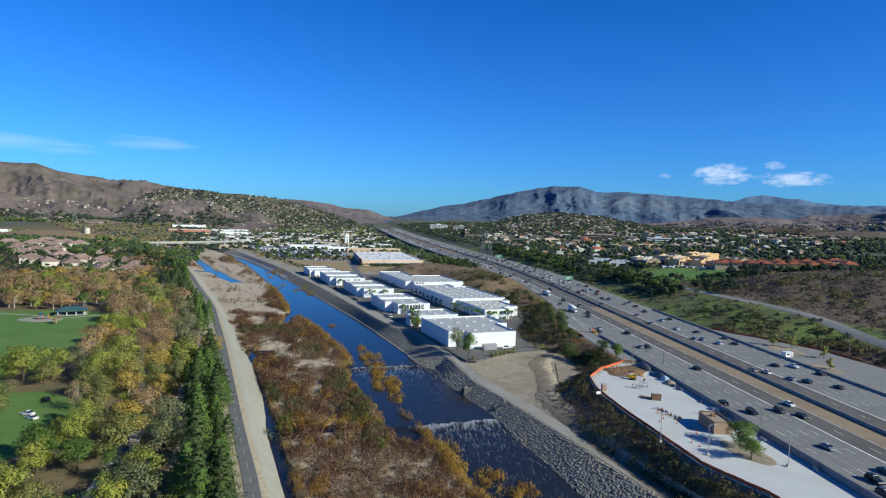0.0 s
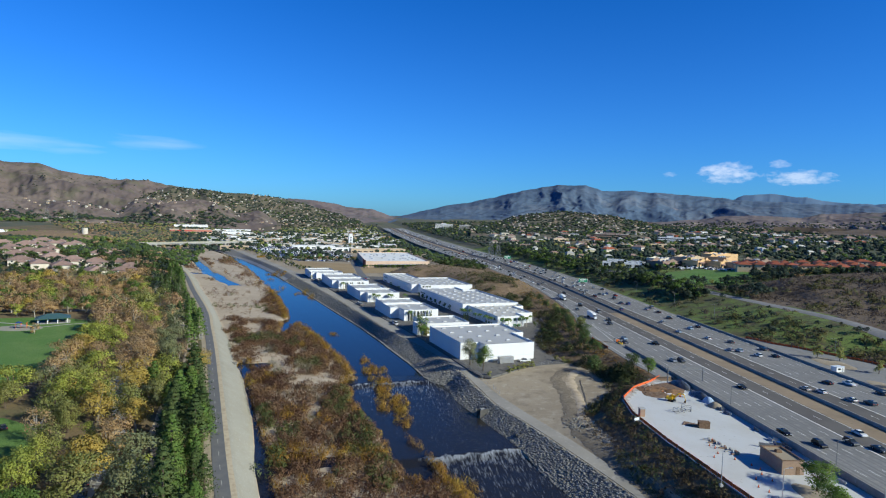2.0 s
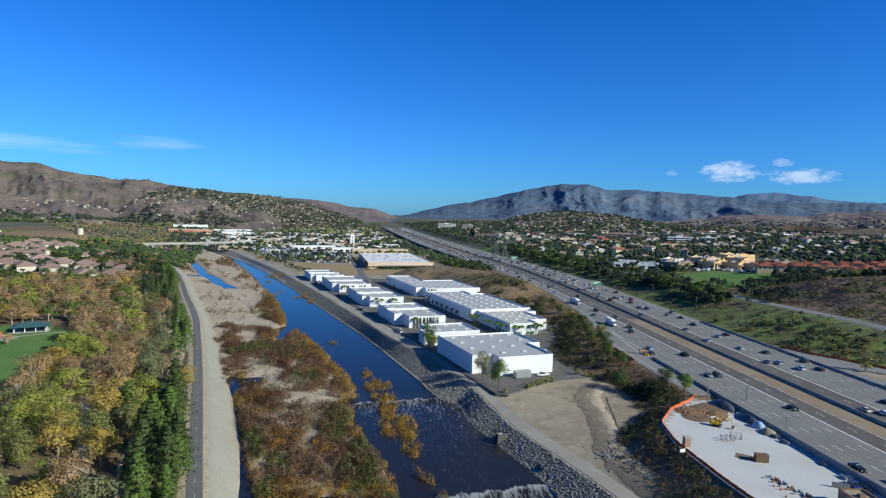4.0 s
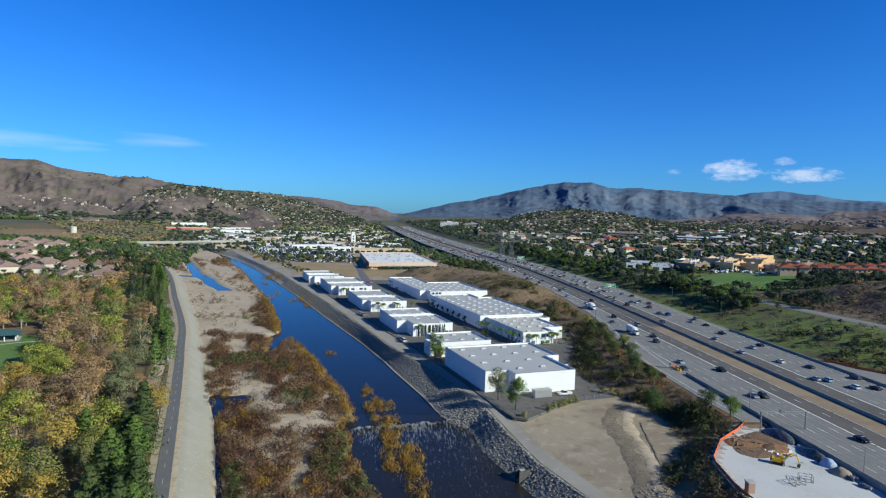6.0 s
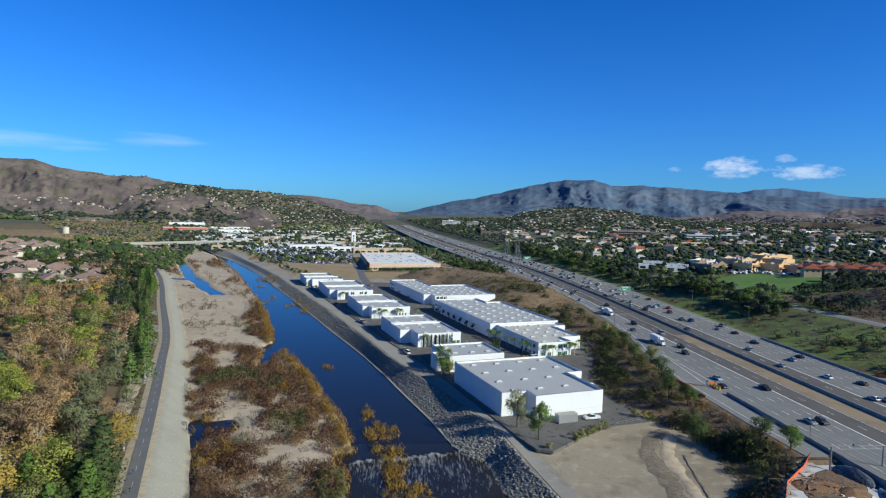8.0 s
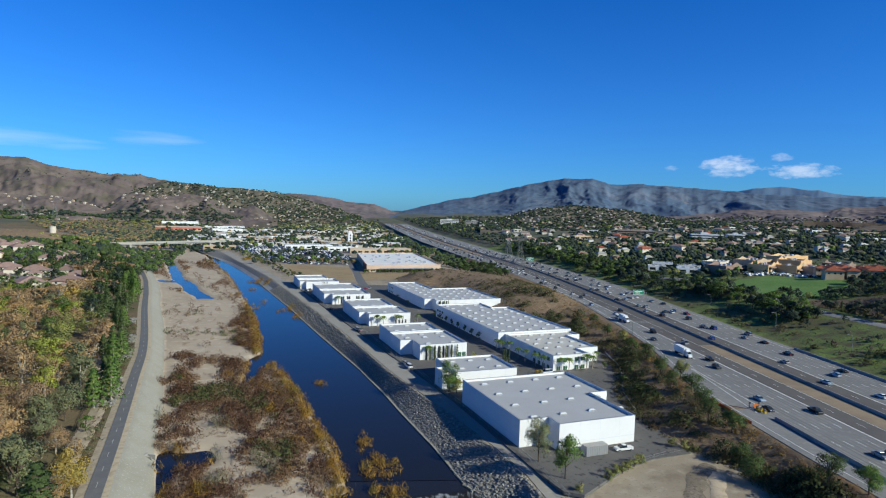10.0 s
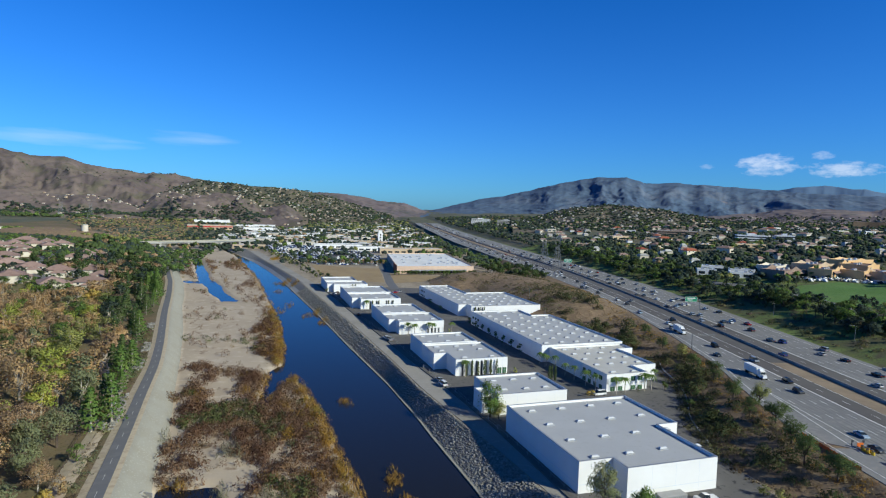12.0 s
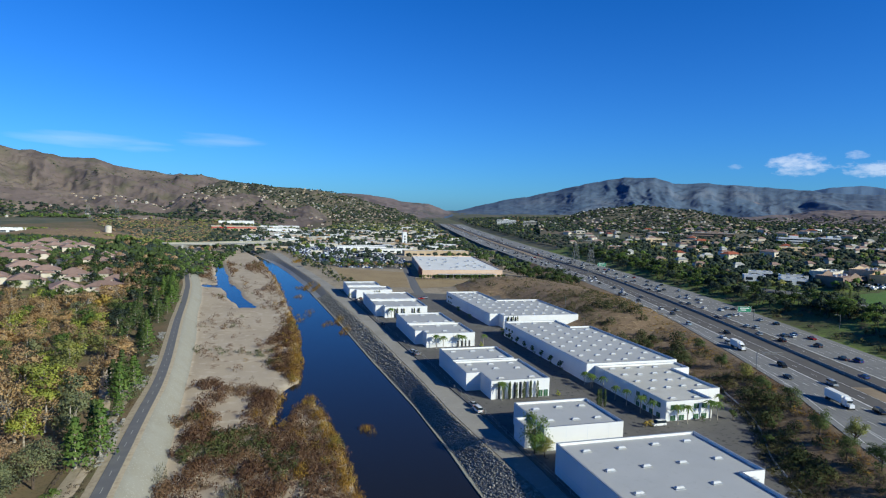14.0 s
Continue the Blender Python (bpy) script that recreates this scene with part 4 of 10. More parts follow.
def warehouse(blocks, label, lights=(), stripes=(), windows=(), roof="roof"):
    """blocks: (outline in yard axes counter-clockwise, ground, top). lights: (u0, u1, nu, v0, v1, nv, z)."""
    global SKY_ME
    top = thing("warehouse", YARD, label, "warehouse", "white warehouses by the river")
    for outline, z0, z1 in blocks:
        inner = inset(outline, 0.35)
        w = Build()
        w.ring(outline, inner, z0, z1)
        wall = part("wall", w, M["white_wall"], top)
        r = Build().prism(inset(outline, 0.34), z1 - 1.0, z1 - 0.7)
        part("roof", r, M[roof], top, "flat pale membrane roof")
        cap = Build().ring(inset(outline, -0.05), inset(outline, 0.4), z1, z1 + 0.08)
        part("parapet_cap", cap, M["metal"], top)
        band = Build()
        n = len(outline)
        for i in range(n):
            a, b = Vector(outline[i]), Vector(outline[(i + 1) % n])
            d = (b - a).normalized()
            o = Vector((d.y, -d.x)) * 0.02
            ln = (b - a).length
            k = 7.0
            band.add([(*(a + o), z0 + 2.9), (*(b + o), z0 + 2.9), (*(b + o), z0 + 3.02), (*(a + o), z0 + 3.02)], [(0, 1, 2, 3)])
            while k < ln - 2:
                q = a + d * k
                band.add([(*(q + o), z0 + 0.1), (*(q + d * 0.06 + o), z0 + 0.1), (*(q + d * 0.06 + o), z1 - 0.2), (*(q + o), z1 - 0.2)], [(0, 1, 2, 3)])
                k += 7.0
        part("panel_joint", band, M["blue_band"], wall, "thin joints between tilt-up wall panels")
    if SKY_ME is None:
        SKY_ME = skylight_mesh()
    for u0, u1, nu, v0, v1, nv, z in lights:
        for i in range(nu):
            for j in range(nv):
                s = part("skylight", SKY_ME, None, top)
                s.location = (u0 + (u1 - u0) * i / max(1, nu - 1) + random.uniform(-0.3, 0.3), v0 + (v1 - v0) * j / max(1, nv - 1) + random.uniform(-0.4, 0.4), z - 0.7)
    # Strips trace cypresses and their cast shadows, painted dark on the wall.
    for u, v, z0, z1 in stripes:
        part("window_strip", Build().box(u - 0.45, u + 0.45, v - 0.06, v + 0.2, z0, z1), M["stripe"], top, "tall dark vertical strip on the wall")
    for u0, u1, v0, v1, z0, z1 in windows:
        wdw = part("window", Build().box(u0, u1, v0, v1, z0, z1), M["green_glass"], top, "green tinted office window")
        uc, vc = (u0 + u1) / 2, (v0 + v1) / 2
        if u1 - u0 > v1 - v0:
            part("mullion", Build().box(uc - 0.05, uc + 0.05, v0 - 0.03, v1, z0, z1), M["metal"], wdw)
        else:
            part("mullion", Build().box(u0 - 0.03, u1, vc - 0.05, vc + 0.05, z0, z1), M["metal"], wdw)
    return top


G0 = 5.7
warehouse([([(115.6, 263.4), (125.2, 263.4), (125.2, 257.2), (151.8, 257.2), (151.8, 280.4), (158.6, 280.4), (158.6, 306), (115.6, 306)], G0, 14.6)],
          "large white tilt-up warehouse with flat grey roof at the yard's end", [(121.5, 152.5, 4, 266, 301, 4, 14.6)])
warehouse([([(119.0, 320), (145.0, 320), (145.0, 342.4), (119.0, 342.4)], G0, 13.4), ([(114.4, 323), (118.9, 323), (118.9, 331), (114.4, 331)], G0, 12.8)],
          "small white warehouse block between two larger ones", [(124, 140, 3, 326, 337, 2, 13.4)])
warehouse([([(120.4, 366.8), (143.6, 366.8), (143.6, 395.4), (114.6, 395.4), (114.6, 378.4), (120.4, 378.4)], G0, 13.4), ([(114.6, 395.6), (141.2, 395.6), (141.2, 416), (114.6, 416)], G0, 13.9)],
          "white warehouse with dark cypress and shadow strips on its front", [(120, 138, 3, 384, 391, 2, 13.4), (126, 138, 2, 371, 376, 1, 13.4), (119, 137, 3, 400, 411, 2, 13.9)],
          [(123.4 + 2.1 * k, 366.8, 6.2, 12.4) for k in range(7)], [(139.2, 140.8, 366.6, 366.9, 6.6, 9.0), (141.4, 143.0, 366.6, 366.9, 6.6, 9.0)])
warehouse([([(117.2, 448.6), (142.4, 448.6), (142.4, 474), (113.2, 474), (113.2, 456.3), (117.2, 456.3)], G0, 13.4), ([(113.2, 474.2), (139.5, 474.2), (139.5, 503), (113.2, 503)], G0, 13.9)],
          "white warehouse behind palms with a stepped flat roof", [(119, 138, 3, 456, 469, 2, 13.4), (118, 136, 3, 479, 498, 2, 13.9)], [(133.5 + 2.0 * k, 448.6, 6.2, 9.4) for k in range(4)])
warehouse([([(111.2, 529), (138.4, 529), (138.4, 556), (106.4, 556), (106.4, 535), (111.2, 535)], G0, 13.4), ([(106.4, 556.2), (137.8, 556.2), (137.8, 587), (106.4, 587)], G0, 13.9)],
          "white warehouse with dark cypress and shadow strips and a stepped roof", [(112, 134, 3, 536, 551, 2, 13.4), (112, 133, 3, 561, 582, 2, 13.9)], [(k, 529, 6.2, 12.0) for k in (117.5, 119.0, 121.8, 123.3, 128.5, 130.0, 132.5)])
warehouse([([(104.6, 608), (131.5, 608), (131.5, 628), (100, 628), (100, 612), (104.6, 612)], G0, 12.8), ([(100, 628.2), (126, 628.2), (126, 652), (100, 652)], G0, 13.4)],
          "last white warehouse in the riverside row", [(106, 127, 3, 612, 624, 2, 12.8), (104, 122, 3, 632, 647, 2, 13.4)], [(k, 608, 6.2, 11.0) for k in (118.0, 121.0)])
warehouse([([(166.6, 380), (209.4, 380), (209.4, 452), (197.6, 452), (197.6, 469.4), (166.6, 469.4)], G0, 14.2)],
          "long white warehouse with a wide grey roof and many skylights", [(172, 204, 5, 386, 446, 8, 14.2), (172, 192, 3, 455, 464, 2, 14.2)],
          windows=[(166.4, 166.7, v, v + 2, z, z + 1.2) for v in (457, 461, 465) for z in (7.0, 10.4)])
warehouse([([(170.4, 334), (188.8, 334), (188.8, 344.2), (200.6, 344.2), (200.6, 371), (208.6, 371), (208.6, 379.8), (170.4, 379.8)], G0, 13.2)],
          "white office warehouse with green windows and roof units", [(176, 196, 4, 350, 376, 4, 13.2), (176, 185, 2, 338, 343, 1, 13.2)],
          windows=[(u, u + 1.9, 333.8, 334.1, z, z + 1.7) for u in (172.2, 175.6, 181.4, 184.6) for z in (6.6, 10.2)] + [(170.2, 170.5, v, v + 1.8, z, z + 1.6) for v in (337, 341, 345, 349) for z in (6.6, 10.2)], roof="roof_warm")
warehouse([([(173.8, 488), (222, 488), (222, 546), (192, 546), (192, 586.4), (168, 586.4), (168, 496), (173.8, 496)], G0, 13.8)],
          "wide white warehouse below the brown hill with many roof lights", [(174, 188, 3, 552, 580, 4, 13.8), (176, 216, 7, 496, 540, 5, 13.8)],
          [(k, 488, 6.2, 13.0) for k in (176.0, 178.6, 181.2)], [(167.8, 168.1, v, v + 2, z, z + 1.2) for v in (572, 576, 580) for z in (7.0, 10.4)])

# ---- hills and mountains ----
def range_of_hills(name, az, el, dist, depth, base, material, label, seed, rough=0.3, spur=320, eye=(0, 80, 75)):
    """A range seen from the valley: its crest follows the elevations el at the bearings az (degrees); rounded spurs with
    branching ravines between them run down from the crest to the foot."""
    a = np.arange(az[0], az[-1] + 0.01, 0.11)
    n = 120
    q = np.linspace(-0.3, 1.25, n)
    A, Q = np.meshgrid(np.radians(a), q)
    crest = np.interp(a, az, el) + (fbm(a * 1.3, a * 0 + 3, seed, 5) - 0.5) * 0.16
    D = dist + (fbm(a / 5.0, a * 0, seed + 3) - 0.5) * depth * 0.35
    H = eye[2] + np.tan(np.radians(crest)) * D
    R = D[None, :] + (Q - 1) * depth
    X, Y = eye[0] + R * np.sin(A), eye[1] + R * np.cos(A)
    up = np.clip(Q, 0, 1)
    s = (0.45 * up + 0.55 * up ** 1.9) * np.where(Q > 1, np.clip(1 - (Q - 1) * 1.6, 0, 1), 1)
    # warped ridged noise over the plan, a little stretched down the slope
    wx, wy = (spur * 1.1 * (fbm(X / (spur * 1.7), Y / (spur * 1.7), seed + k, 3) - 0.5) for k in (7, 9))
    along, down = (A * dist + wx) / spur, (Q * depth + wy) / spur
    relief, carve = 0.0, 1.0
    for k, amp, stretch in ((0.55, 0.42, 0.5), (1.15, 0.34, 0.6), (2.4, 0.22, 0.75), (5.0, 0.13, 0.9), (10.5, 0.07, 1.0)):
        v = 1 - np.abs(2 * vnoise(along * k + 31 * k + 0.4 * down, down * k * stretch - 17 * k, seed + int(11 * k)) - 1)
        relief = relief + amp * carve * (v ** 1.4 - 0.45)
        carve = 0.35 + 0.85 * v
    fade = np.clip(4 * up * (1.02 - up), 0, 1) ** 0.55
    tall = np.maximum(H[None, :] - base, 20)
    Z = base + tall * s + tall * rough * relief * fade
    Z = np.where(Q < 0, base - 160 * (-Q), Z)
    roof = eye[2] + np.tan(np.radians(crest[None, :] - 0.10 * (1 - up))) * R
    Z = np.where((Q > 0) & (Q < 1), np.minimum(Z, roof), Z)
    idx = np.arange(A.size).reshape(A.shape)
    f = np.stack([idx[:-1, :-1], idx[:-1, 1:], idx[1:, 1:], idx[1:, :-1]], -1).reshape(-1, 4)
    me = fast_mesh(name, np.stack([X, Y, Z], -1).reshape(-1, 3), f, material, smooth=True)
    solid(name, me, None, label, "hills", kind="structure")
    return X, Y, Z


# Distance haze is painted as blue into these two base colours.
M["mountain"] = mat("haze_blue_mountain", None, 0.95, ramp=(0.0035, [(0.36, (0.068, 0.112, 0.180)), (0.5, (0.092, 0.138, 0.205)), (0.64, (0.135, 0.165, 0.215))]), coords="World", spots=[(0.014, (0.054, 0.090, 0.150), 0.56, 0.07, 8), (0.009, (0.22, 0.185, 0.19), 0.70, 0.04, 8)], bump=[(0.02, 0.15, 8)])
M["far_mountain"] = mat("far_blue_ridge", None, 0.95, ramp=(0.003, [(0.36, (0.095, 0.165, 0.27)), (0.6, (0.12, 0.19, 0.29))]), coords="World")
M["west_hill"] = mat("brown_hillside", None, 0.95, ramp=(0.004, [(0.34, (0.126, 0.098, 0.093)), (0.5, (0.165, 0.128, 0.116)), (0.66, (0.218, 0.175, 0.138))]), coords="World",
                     spots=[(0.009, (0.125, 0.112, 0.078), 0.57, 0.06, 8), (0.045, (0.105, 0.092, 0.068), 0.60, 0.05, 6), (0.012, (0.42, 0.33, 0.22), 0.72, 0.02, 8)], bump=[(0.02, 0.30, 5), (0.09, 0.35, 2)])
M["gap_hill"] = mat("purple_brown_ridge", None, 0.95, ramp=(0.004, [(0.34, (0.145, 0.118, 0.122)), (0.5, (0.185, 0.148, 0.145)), (0.66, (0.245, 0.195, 0.175))]), coords="World",
                    spots=[(0.008, (0.095, 0.095, 0.085), 0.57, 0.06, 8), (0.012, (0.40, 0.32, 0.25), 0.70, 0.02, 8)], bump=[(0.02, 0.3, 6)])
M["green_hill"] = mat("suburb_hillside", None, 0.95, ramp=(0.010, [(0.35, (0.085, 0.088, 0.062)), (0.5, (0.125, 0.112, 0.080)), (0.68, (0.175, 0.142, 0.105))]), coords="World", bump=[(0.05, 0.6, 3)])

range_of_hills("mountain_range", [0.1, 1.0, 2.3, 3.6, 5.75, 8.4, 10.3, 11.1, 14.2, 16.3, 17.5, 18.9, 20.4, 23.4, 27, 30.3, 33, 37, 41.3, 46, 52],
               [-0.9, -0.38, -0.04, 0.32, 0.93, 1.32, 1.75, 2.04, 2.7, 3.16, 3.1, 3.15, 2.63, 2.63, 2.42, 2.22, 1.95, 1.8, 1.75, 1.5, 1.2], 4450, 1150, 30, M["mountain"], "mountain range with ravines, painted haze blue, under the clear sky", 21, rough=0.28, spur=300)
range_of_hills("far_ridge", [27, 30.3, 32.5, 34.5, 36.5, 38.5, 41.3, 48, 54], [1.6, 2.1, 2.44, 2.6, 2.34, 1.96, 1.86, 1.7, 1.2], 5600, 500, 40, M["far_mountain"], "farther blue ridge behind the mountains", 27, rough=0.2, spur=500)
range_of_hills("gap_ridge", [-14.5, -12.5, -11.57, -10.57, -8.04, -5.45, -3.87, -1.49, -0.14, 0.8, 1.6], [0.5, 0.9, 1.26, 1.1, 1.02, 0.79, 0.44, 0.33, -0.14, -0.45, -0.8], 4100, 900, 26, M["gap_hill"], "bare purple-brown ridge beside the gap in the hills", 29, rough=0.45, spur=200)
WEST = range_of_hills("west_hills", [-62, -50, -42, -36, -32.3, -31.5, -29.3, -27.8, -25.9, -23.9, -21.3, -19.6, -17, -13, -10],
               [3.2, 3.7, 3.95, 3.75, 3.1, 2.97, 3.06, 2.63, 2.3, 2.09, 2.22, 1.84, 1.35, 0.8, 0.0], 3150, 1000, 24, M["west_hill"], "dry brown hills with ravines above the valley", 33, rough=0.52, spur=240)
GREENH = range_of_hills("wooded_slope", [-23.5, -21.5, -19.6, -17.8, -15, -12.6, -10, -8, -6, -4.2, -2.5], [-0.3, 1.0, 1.72, 1.58, 1.36, 1.2, 1.02, 0.62, 0.0, -0.5, -1.0], 2650, 500, 20, M["green_hill"], "long hillside covered with trees and houses", 37, rough=0.4, spur=180)
FRONT = range_of_hills("west_foothills", [-52, -40, -34, -31.5, -29.4, -27.5, -25.5, -23.9, -22.6, -21.3, -20, -17.8, -15.9, -14, -12, -10.5], [0.7, 0.6, 0.5, 0.28, 0.14, 0.12, -0.18, -0.75, 0.4, 0.68, 0.34, 0.6, 0.4, -0.5, -0.2, -1.2], 2150, 330, 25, M["west_hill"], "low brown foothills below the ridge", 41, rough=0.85, spur=110)
EASTH = range_of_hills("suburb_hill", [8.5, 11.2, 12.75, 14.3, 17.4, 19.8, 21.5, 23.5, 25.4, 28], [-1.1, -0.6, 0.06, 0.34, 0.62, 0.5, 0.32, 0.01, -0.28, -0.8], 2100, 700, 30, M["green_hill"], "green hill covered with houses and trees", 55, rough=0.3, spur=260)
EASTF = range_of_hills("east_foothills", [20, 24, 26, 29, 30.8, 34.6, 37, 38.5, 41.35, 47, 54], [-0.6, -0.3, 0.0, 0.24, 0.68, 0.75, 0.66, 1.06, 1.15, 1.5, 1.2], 3000, 700, 50, M["gap_hill"], "dark brown foothills below the mountains", 61, rough=0.5, spur=170)
range_of_hills("pale_hill", [35.5, 37.9, 39.7, 41.4, 44, 47], [-1.5, -0.9, -0.42, -0.17, -0.1, -0.9], 1900, 240, 50, M["dryhill"], "bare pale brown knoll among the suburbs", 71, rough=0.08)

# ---- plants ----


def leaves(p, size, rng, up=0.3, out=None, slim=1.0, stand=0.0):
    """Leaf sprays: one small blade at each point, leaning upwards and outwards. Gives corners, faces and soft normals."""
    n = len(p)
    lean = np.zeros((n, 3)) if out is None else out / (np.linalg.norm(out, axis=1)[:, None] + 1e-9)
    nrm = rng.normal(size=(n, 3)) * 0.8 + lean * 0.6
    nrm[:, 2] += up
    nrm *= np.where((nrm * lean).sum(1) < 0, -1, 1)[:, None]
    nrm /= np.linalg.norm(nrm, axis=1)[:, None] + 1e-9
    a = np.cross(nrm, rng.normal(size=(n, 3)))
    if stand:
        a = rng.normal(size=(n, 3)) * (1 - stand) + np.array([0, 0, 1.0]) * stand * 1.5
        a -= nrm * (a * nrm).sum(1)[:, None]
    a /= np.linalg.norm(a, axis=1)[:, None] + 1e-9
    b = np.cross(nrm, a)
    s = size * rng.uniform(0.55, 1.25, (n, 1))
    r = rng.uniform(0.6, 1.0, (n, 1)) * slim
    v = np.stack([p - (a * 0.5 + b * 0.5 * r) * s, p + (a * 0.6 - b * 0.1 * r) * s, p - (a * 0.25 - b * 0.55 * r) * s], 1)
    soft = nrm * 0.32 + lean + np.array([0, 0, 0.25])
    soft /= np.linalg.norm(soft, axis=1)[:, None] + 1e-9
    return v.reshape(-1, 3), np.arange(3 * n).reshape(n, 3), np.repeat(soft, 3, 0)


def broad_crown(h, spread, n, size, rng, base=0.24, lobes=9, fill=0.45):
    """Leaf points on uneven lobes round the limbs of a spreading tree."""
    c = []
    for k in range(lobes):
        a = k * 2.4 + rng.uniform(-0.4, 0.4)
        r = spread * rng.uniform(0.2, 0.68) * (0.35 if k == 0 else 1)
        z = h * rng.uniform(base, 0.87) if k else h * 0.86
        c.append((r * math.cos(a), r * math.sin(a), z, spread * rng.uniform(0.24, 0.42), h * rng.uniform(0.10, 0.18)))
    c = np.array(c)
    pick = rng.integers(0, lobes, n)
    d = rng.normal(size=(n, 3))
    d /= np.linalg.norm(d, axis=1)[:, None]
    d[:, 2] = np.abs(d[:, 2]) * np.where(rng.random(n) < 0.7, 1, -1)
    rad = rng.uniform(fill, 1.12, (n, 1))
    p = c[pick, :3] + d * rad * c[pick][:, [3, 3, 4]]
    whole = p - np.array([0, 0, h * 0.45])
    whole /= np.linalg.norm(whole, axis=1)[:, None] + 1e-9
    return leaves(p, size, rng, 0.25, d * 0.6 + whole * 0.7), c


def clump_crown(h, spread, rng, n=6):
    """A far tree: uneven clumps of foliage heaped round the stem."""
    V, F, N = [], [], []
    o8 = np.array([(1, 0, 0), (0, 1, 0), (-1, 0, 0), (0, -1, 0), (0, 0, 1), (0, 0, -1)], float)
    f8 = np.array([(0, 1, 4), (1, 2, 4), (2, 3, 4), (3, 0, 4), (1, 0, 5), (2, 1, 5), (3, 2, 5), (0, 3, 5)])
    for k in range(n):
        a = k * 2.4 + rng.uniform(-0.5, 0.5)
        r = spread * rng.uniform(0.3, 0.62) * (k > 0)
        c = np.array([r * math.cos(a), r * math.sin(a), h * (rng.uniform(0.38, 0.74) if k else 0.66)])
        q = Euler(tuple(rng.uniform(0, 6, 3))).to_matrix()
        d = o8 @ np.array(q).T
        v = d * np.array([spread * 0.5, spread * 0.5, h * 0.27]) * rng.uniform(0.6, 1.2, (6, 1))
        F.append(f8 + len(V) * 6)
        V.append(c + v)
        nn = d + c / h * np.array([0.5, 0.5, 0.35])
        N.append(nn / np.linalg.norm(nn, axis=1)[:, None])
    return np.concatenate(V), np.concatenate(F), np.concatenate(N)


def tree_trunk(h, limbs, rng, r=0.3, clear=0.3):
    b = Build()
    lean = rng.uniform(-0.03, 0.03, 2) * h
    mid = (lean[0] * 0.5, lean[1] * 0.5, h * clear)
    b.tube((0, 0, -0.3), mid, r, r * 0.75, 7, False)
    b.tube(mid, (lean[0], lean[1], h * 0.72), r * 0.75, r * 0.25, 6, False)
    for x, y, z, *_ in limbs:
        t = rng.uniform(clear * 0.8, 0.5)
        b.tube((mid[0], mid[1], h * t * 0.95), (x * 0.6, y * 0.6, h * t * 0.4 + z * 0.55), r * 0.42, r * 0.22, 5, False)
        b.tube((x * 0.6, y * 0.6, h * t * 0.4 + z * 0.55), (x, y, z), r * 0.22, 0.04, 5, False)
    return b


def conifer_crown(h, spread, n, size, rng):
    t = rng.random(n) ** 0.8
    tier = (np.floor(t * 13) + 0.5 * rng.random(n)) / 13
    z = h * (0.1 + 0.9 * tier)
    rmax = spread * (1 - tier) ** 0.75 * (0.75 + 0.25 * np.sin(tier * 41)) + 0.15
    a = rng.uniform(0, math.tau, n)
    rr = rmax * rng.uniform(0.55, 1.05, n) * (1 + 0.18 * np.sin(a * 5 + tier * 30))
    p = np.stack([rr * np.cos(a), rr * np.sin(a), z - rr * 0.12], 1)
    out = np.stack([np.cos(a), np.sin(a), 0.4 + 0 * a], 1)
    return leaves(p, size, rng, 0.2, out * 0.8)


TREES, RAW, FAR_WOOD = {}, {}, []


def tree_kind(key, kind, material, bark, h, spread, n, size, seed, **kw):
    rng = np.random.default_rng(seed)
    if kind == "broad":
        (v, f, nn), lobes = broad_crown(h, spread, n, size, rng, **kw)
        limbs = lobes[:3] if "_far" in key else (lobes[:9] if "_mid" in key else lobes)
        trunk = tree_trunk(h, limbs, rng, 0.028 * h)
    elif kind == "clump":
        v, f, nn = clump_crown(h, spread, rng, n)
        trunk = Build().tube((0, 0, -0.3), (0, 0, h * 0.5), 0.03 * h, 0.1, 4, False)
    else:
        v, f, nn = conifer_crown(h, spread, n, size, rng)
        trunk = Build().tube((0, 0, -0.3), (0, 0, h * 0.85), 0.024 * h, 0.05, 7, False)
    TREES[key] = (trunk.mesh("trunk", M[bark]), fast_mesh("crown", v, f, M[material], normals=nn))
    tf = [(q[0], q[k], q[k + 1]) for q in trunk.f for k in range(1, len(q) - 1)]
    RAW[key] = (np.array(v, np.float32), np.array(f), material, np.array(trunk.v, np.float32), np.array(tf), np.array(nn, np.float32))


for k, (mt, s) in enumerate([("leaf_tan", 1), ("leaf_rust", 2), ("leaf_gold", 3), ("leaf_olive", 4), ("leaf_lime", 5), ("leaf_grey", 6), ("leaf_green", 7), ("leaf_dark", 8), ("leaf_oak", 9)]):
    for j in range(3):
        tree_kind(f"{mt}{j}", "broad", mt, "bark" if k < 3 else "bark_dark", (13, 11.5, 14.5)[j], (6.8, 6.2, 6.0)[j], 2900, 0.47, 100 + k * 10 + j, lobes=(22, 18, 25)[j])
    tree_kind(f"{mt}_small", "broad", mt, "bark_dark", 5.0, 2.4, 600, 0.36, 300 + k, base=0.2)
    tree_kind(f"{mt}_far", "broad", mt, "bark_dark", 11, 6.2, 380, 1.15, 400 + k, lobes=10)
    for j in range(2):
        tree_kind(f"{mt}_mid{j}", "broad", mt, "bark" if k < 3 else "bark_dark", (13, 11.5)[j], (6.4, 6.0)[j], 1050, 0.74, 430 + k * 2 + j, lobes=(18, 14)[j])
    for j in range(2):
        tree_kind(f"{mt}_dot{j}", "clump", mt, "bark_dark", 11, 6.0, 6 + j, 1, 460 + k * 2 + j)
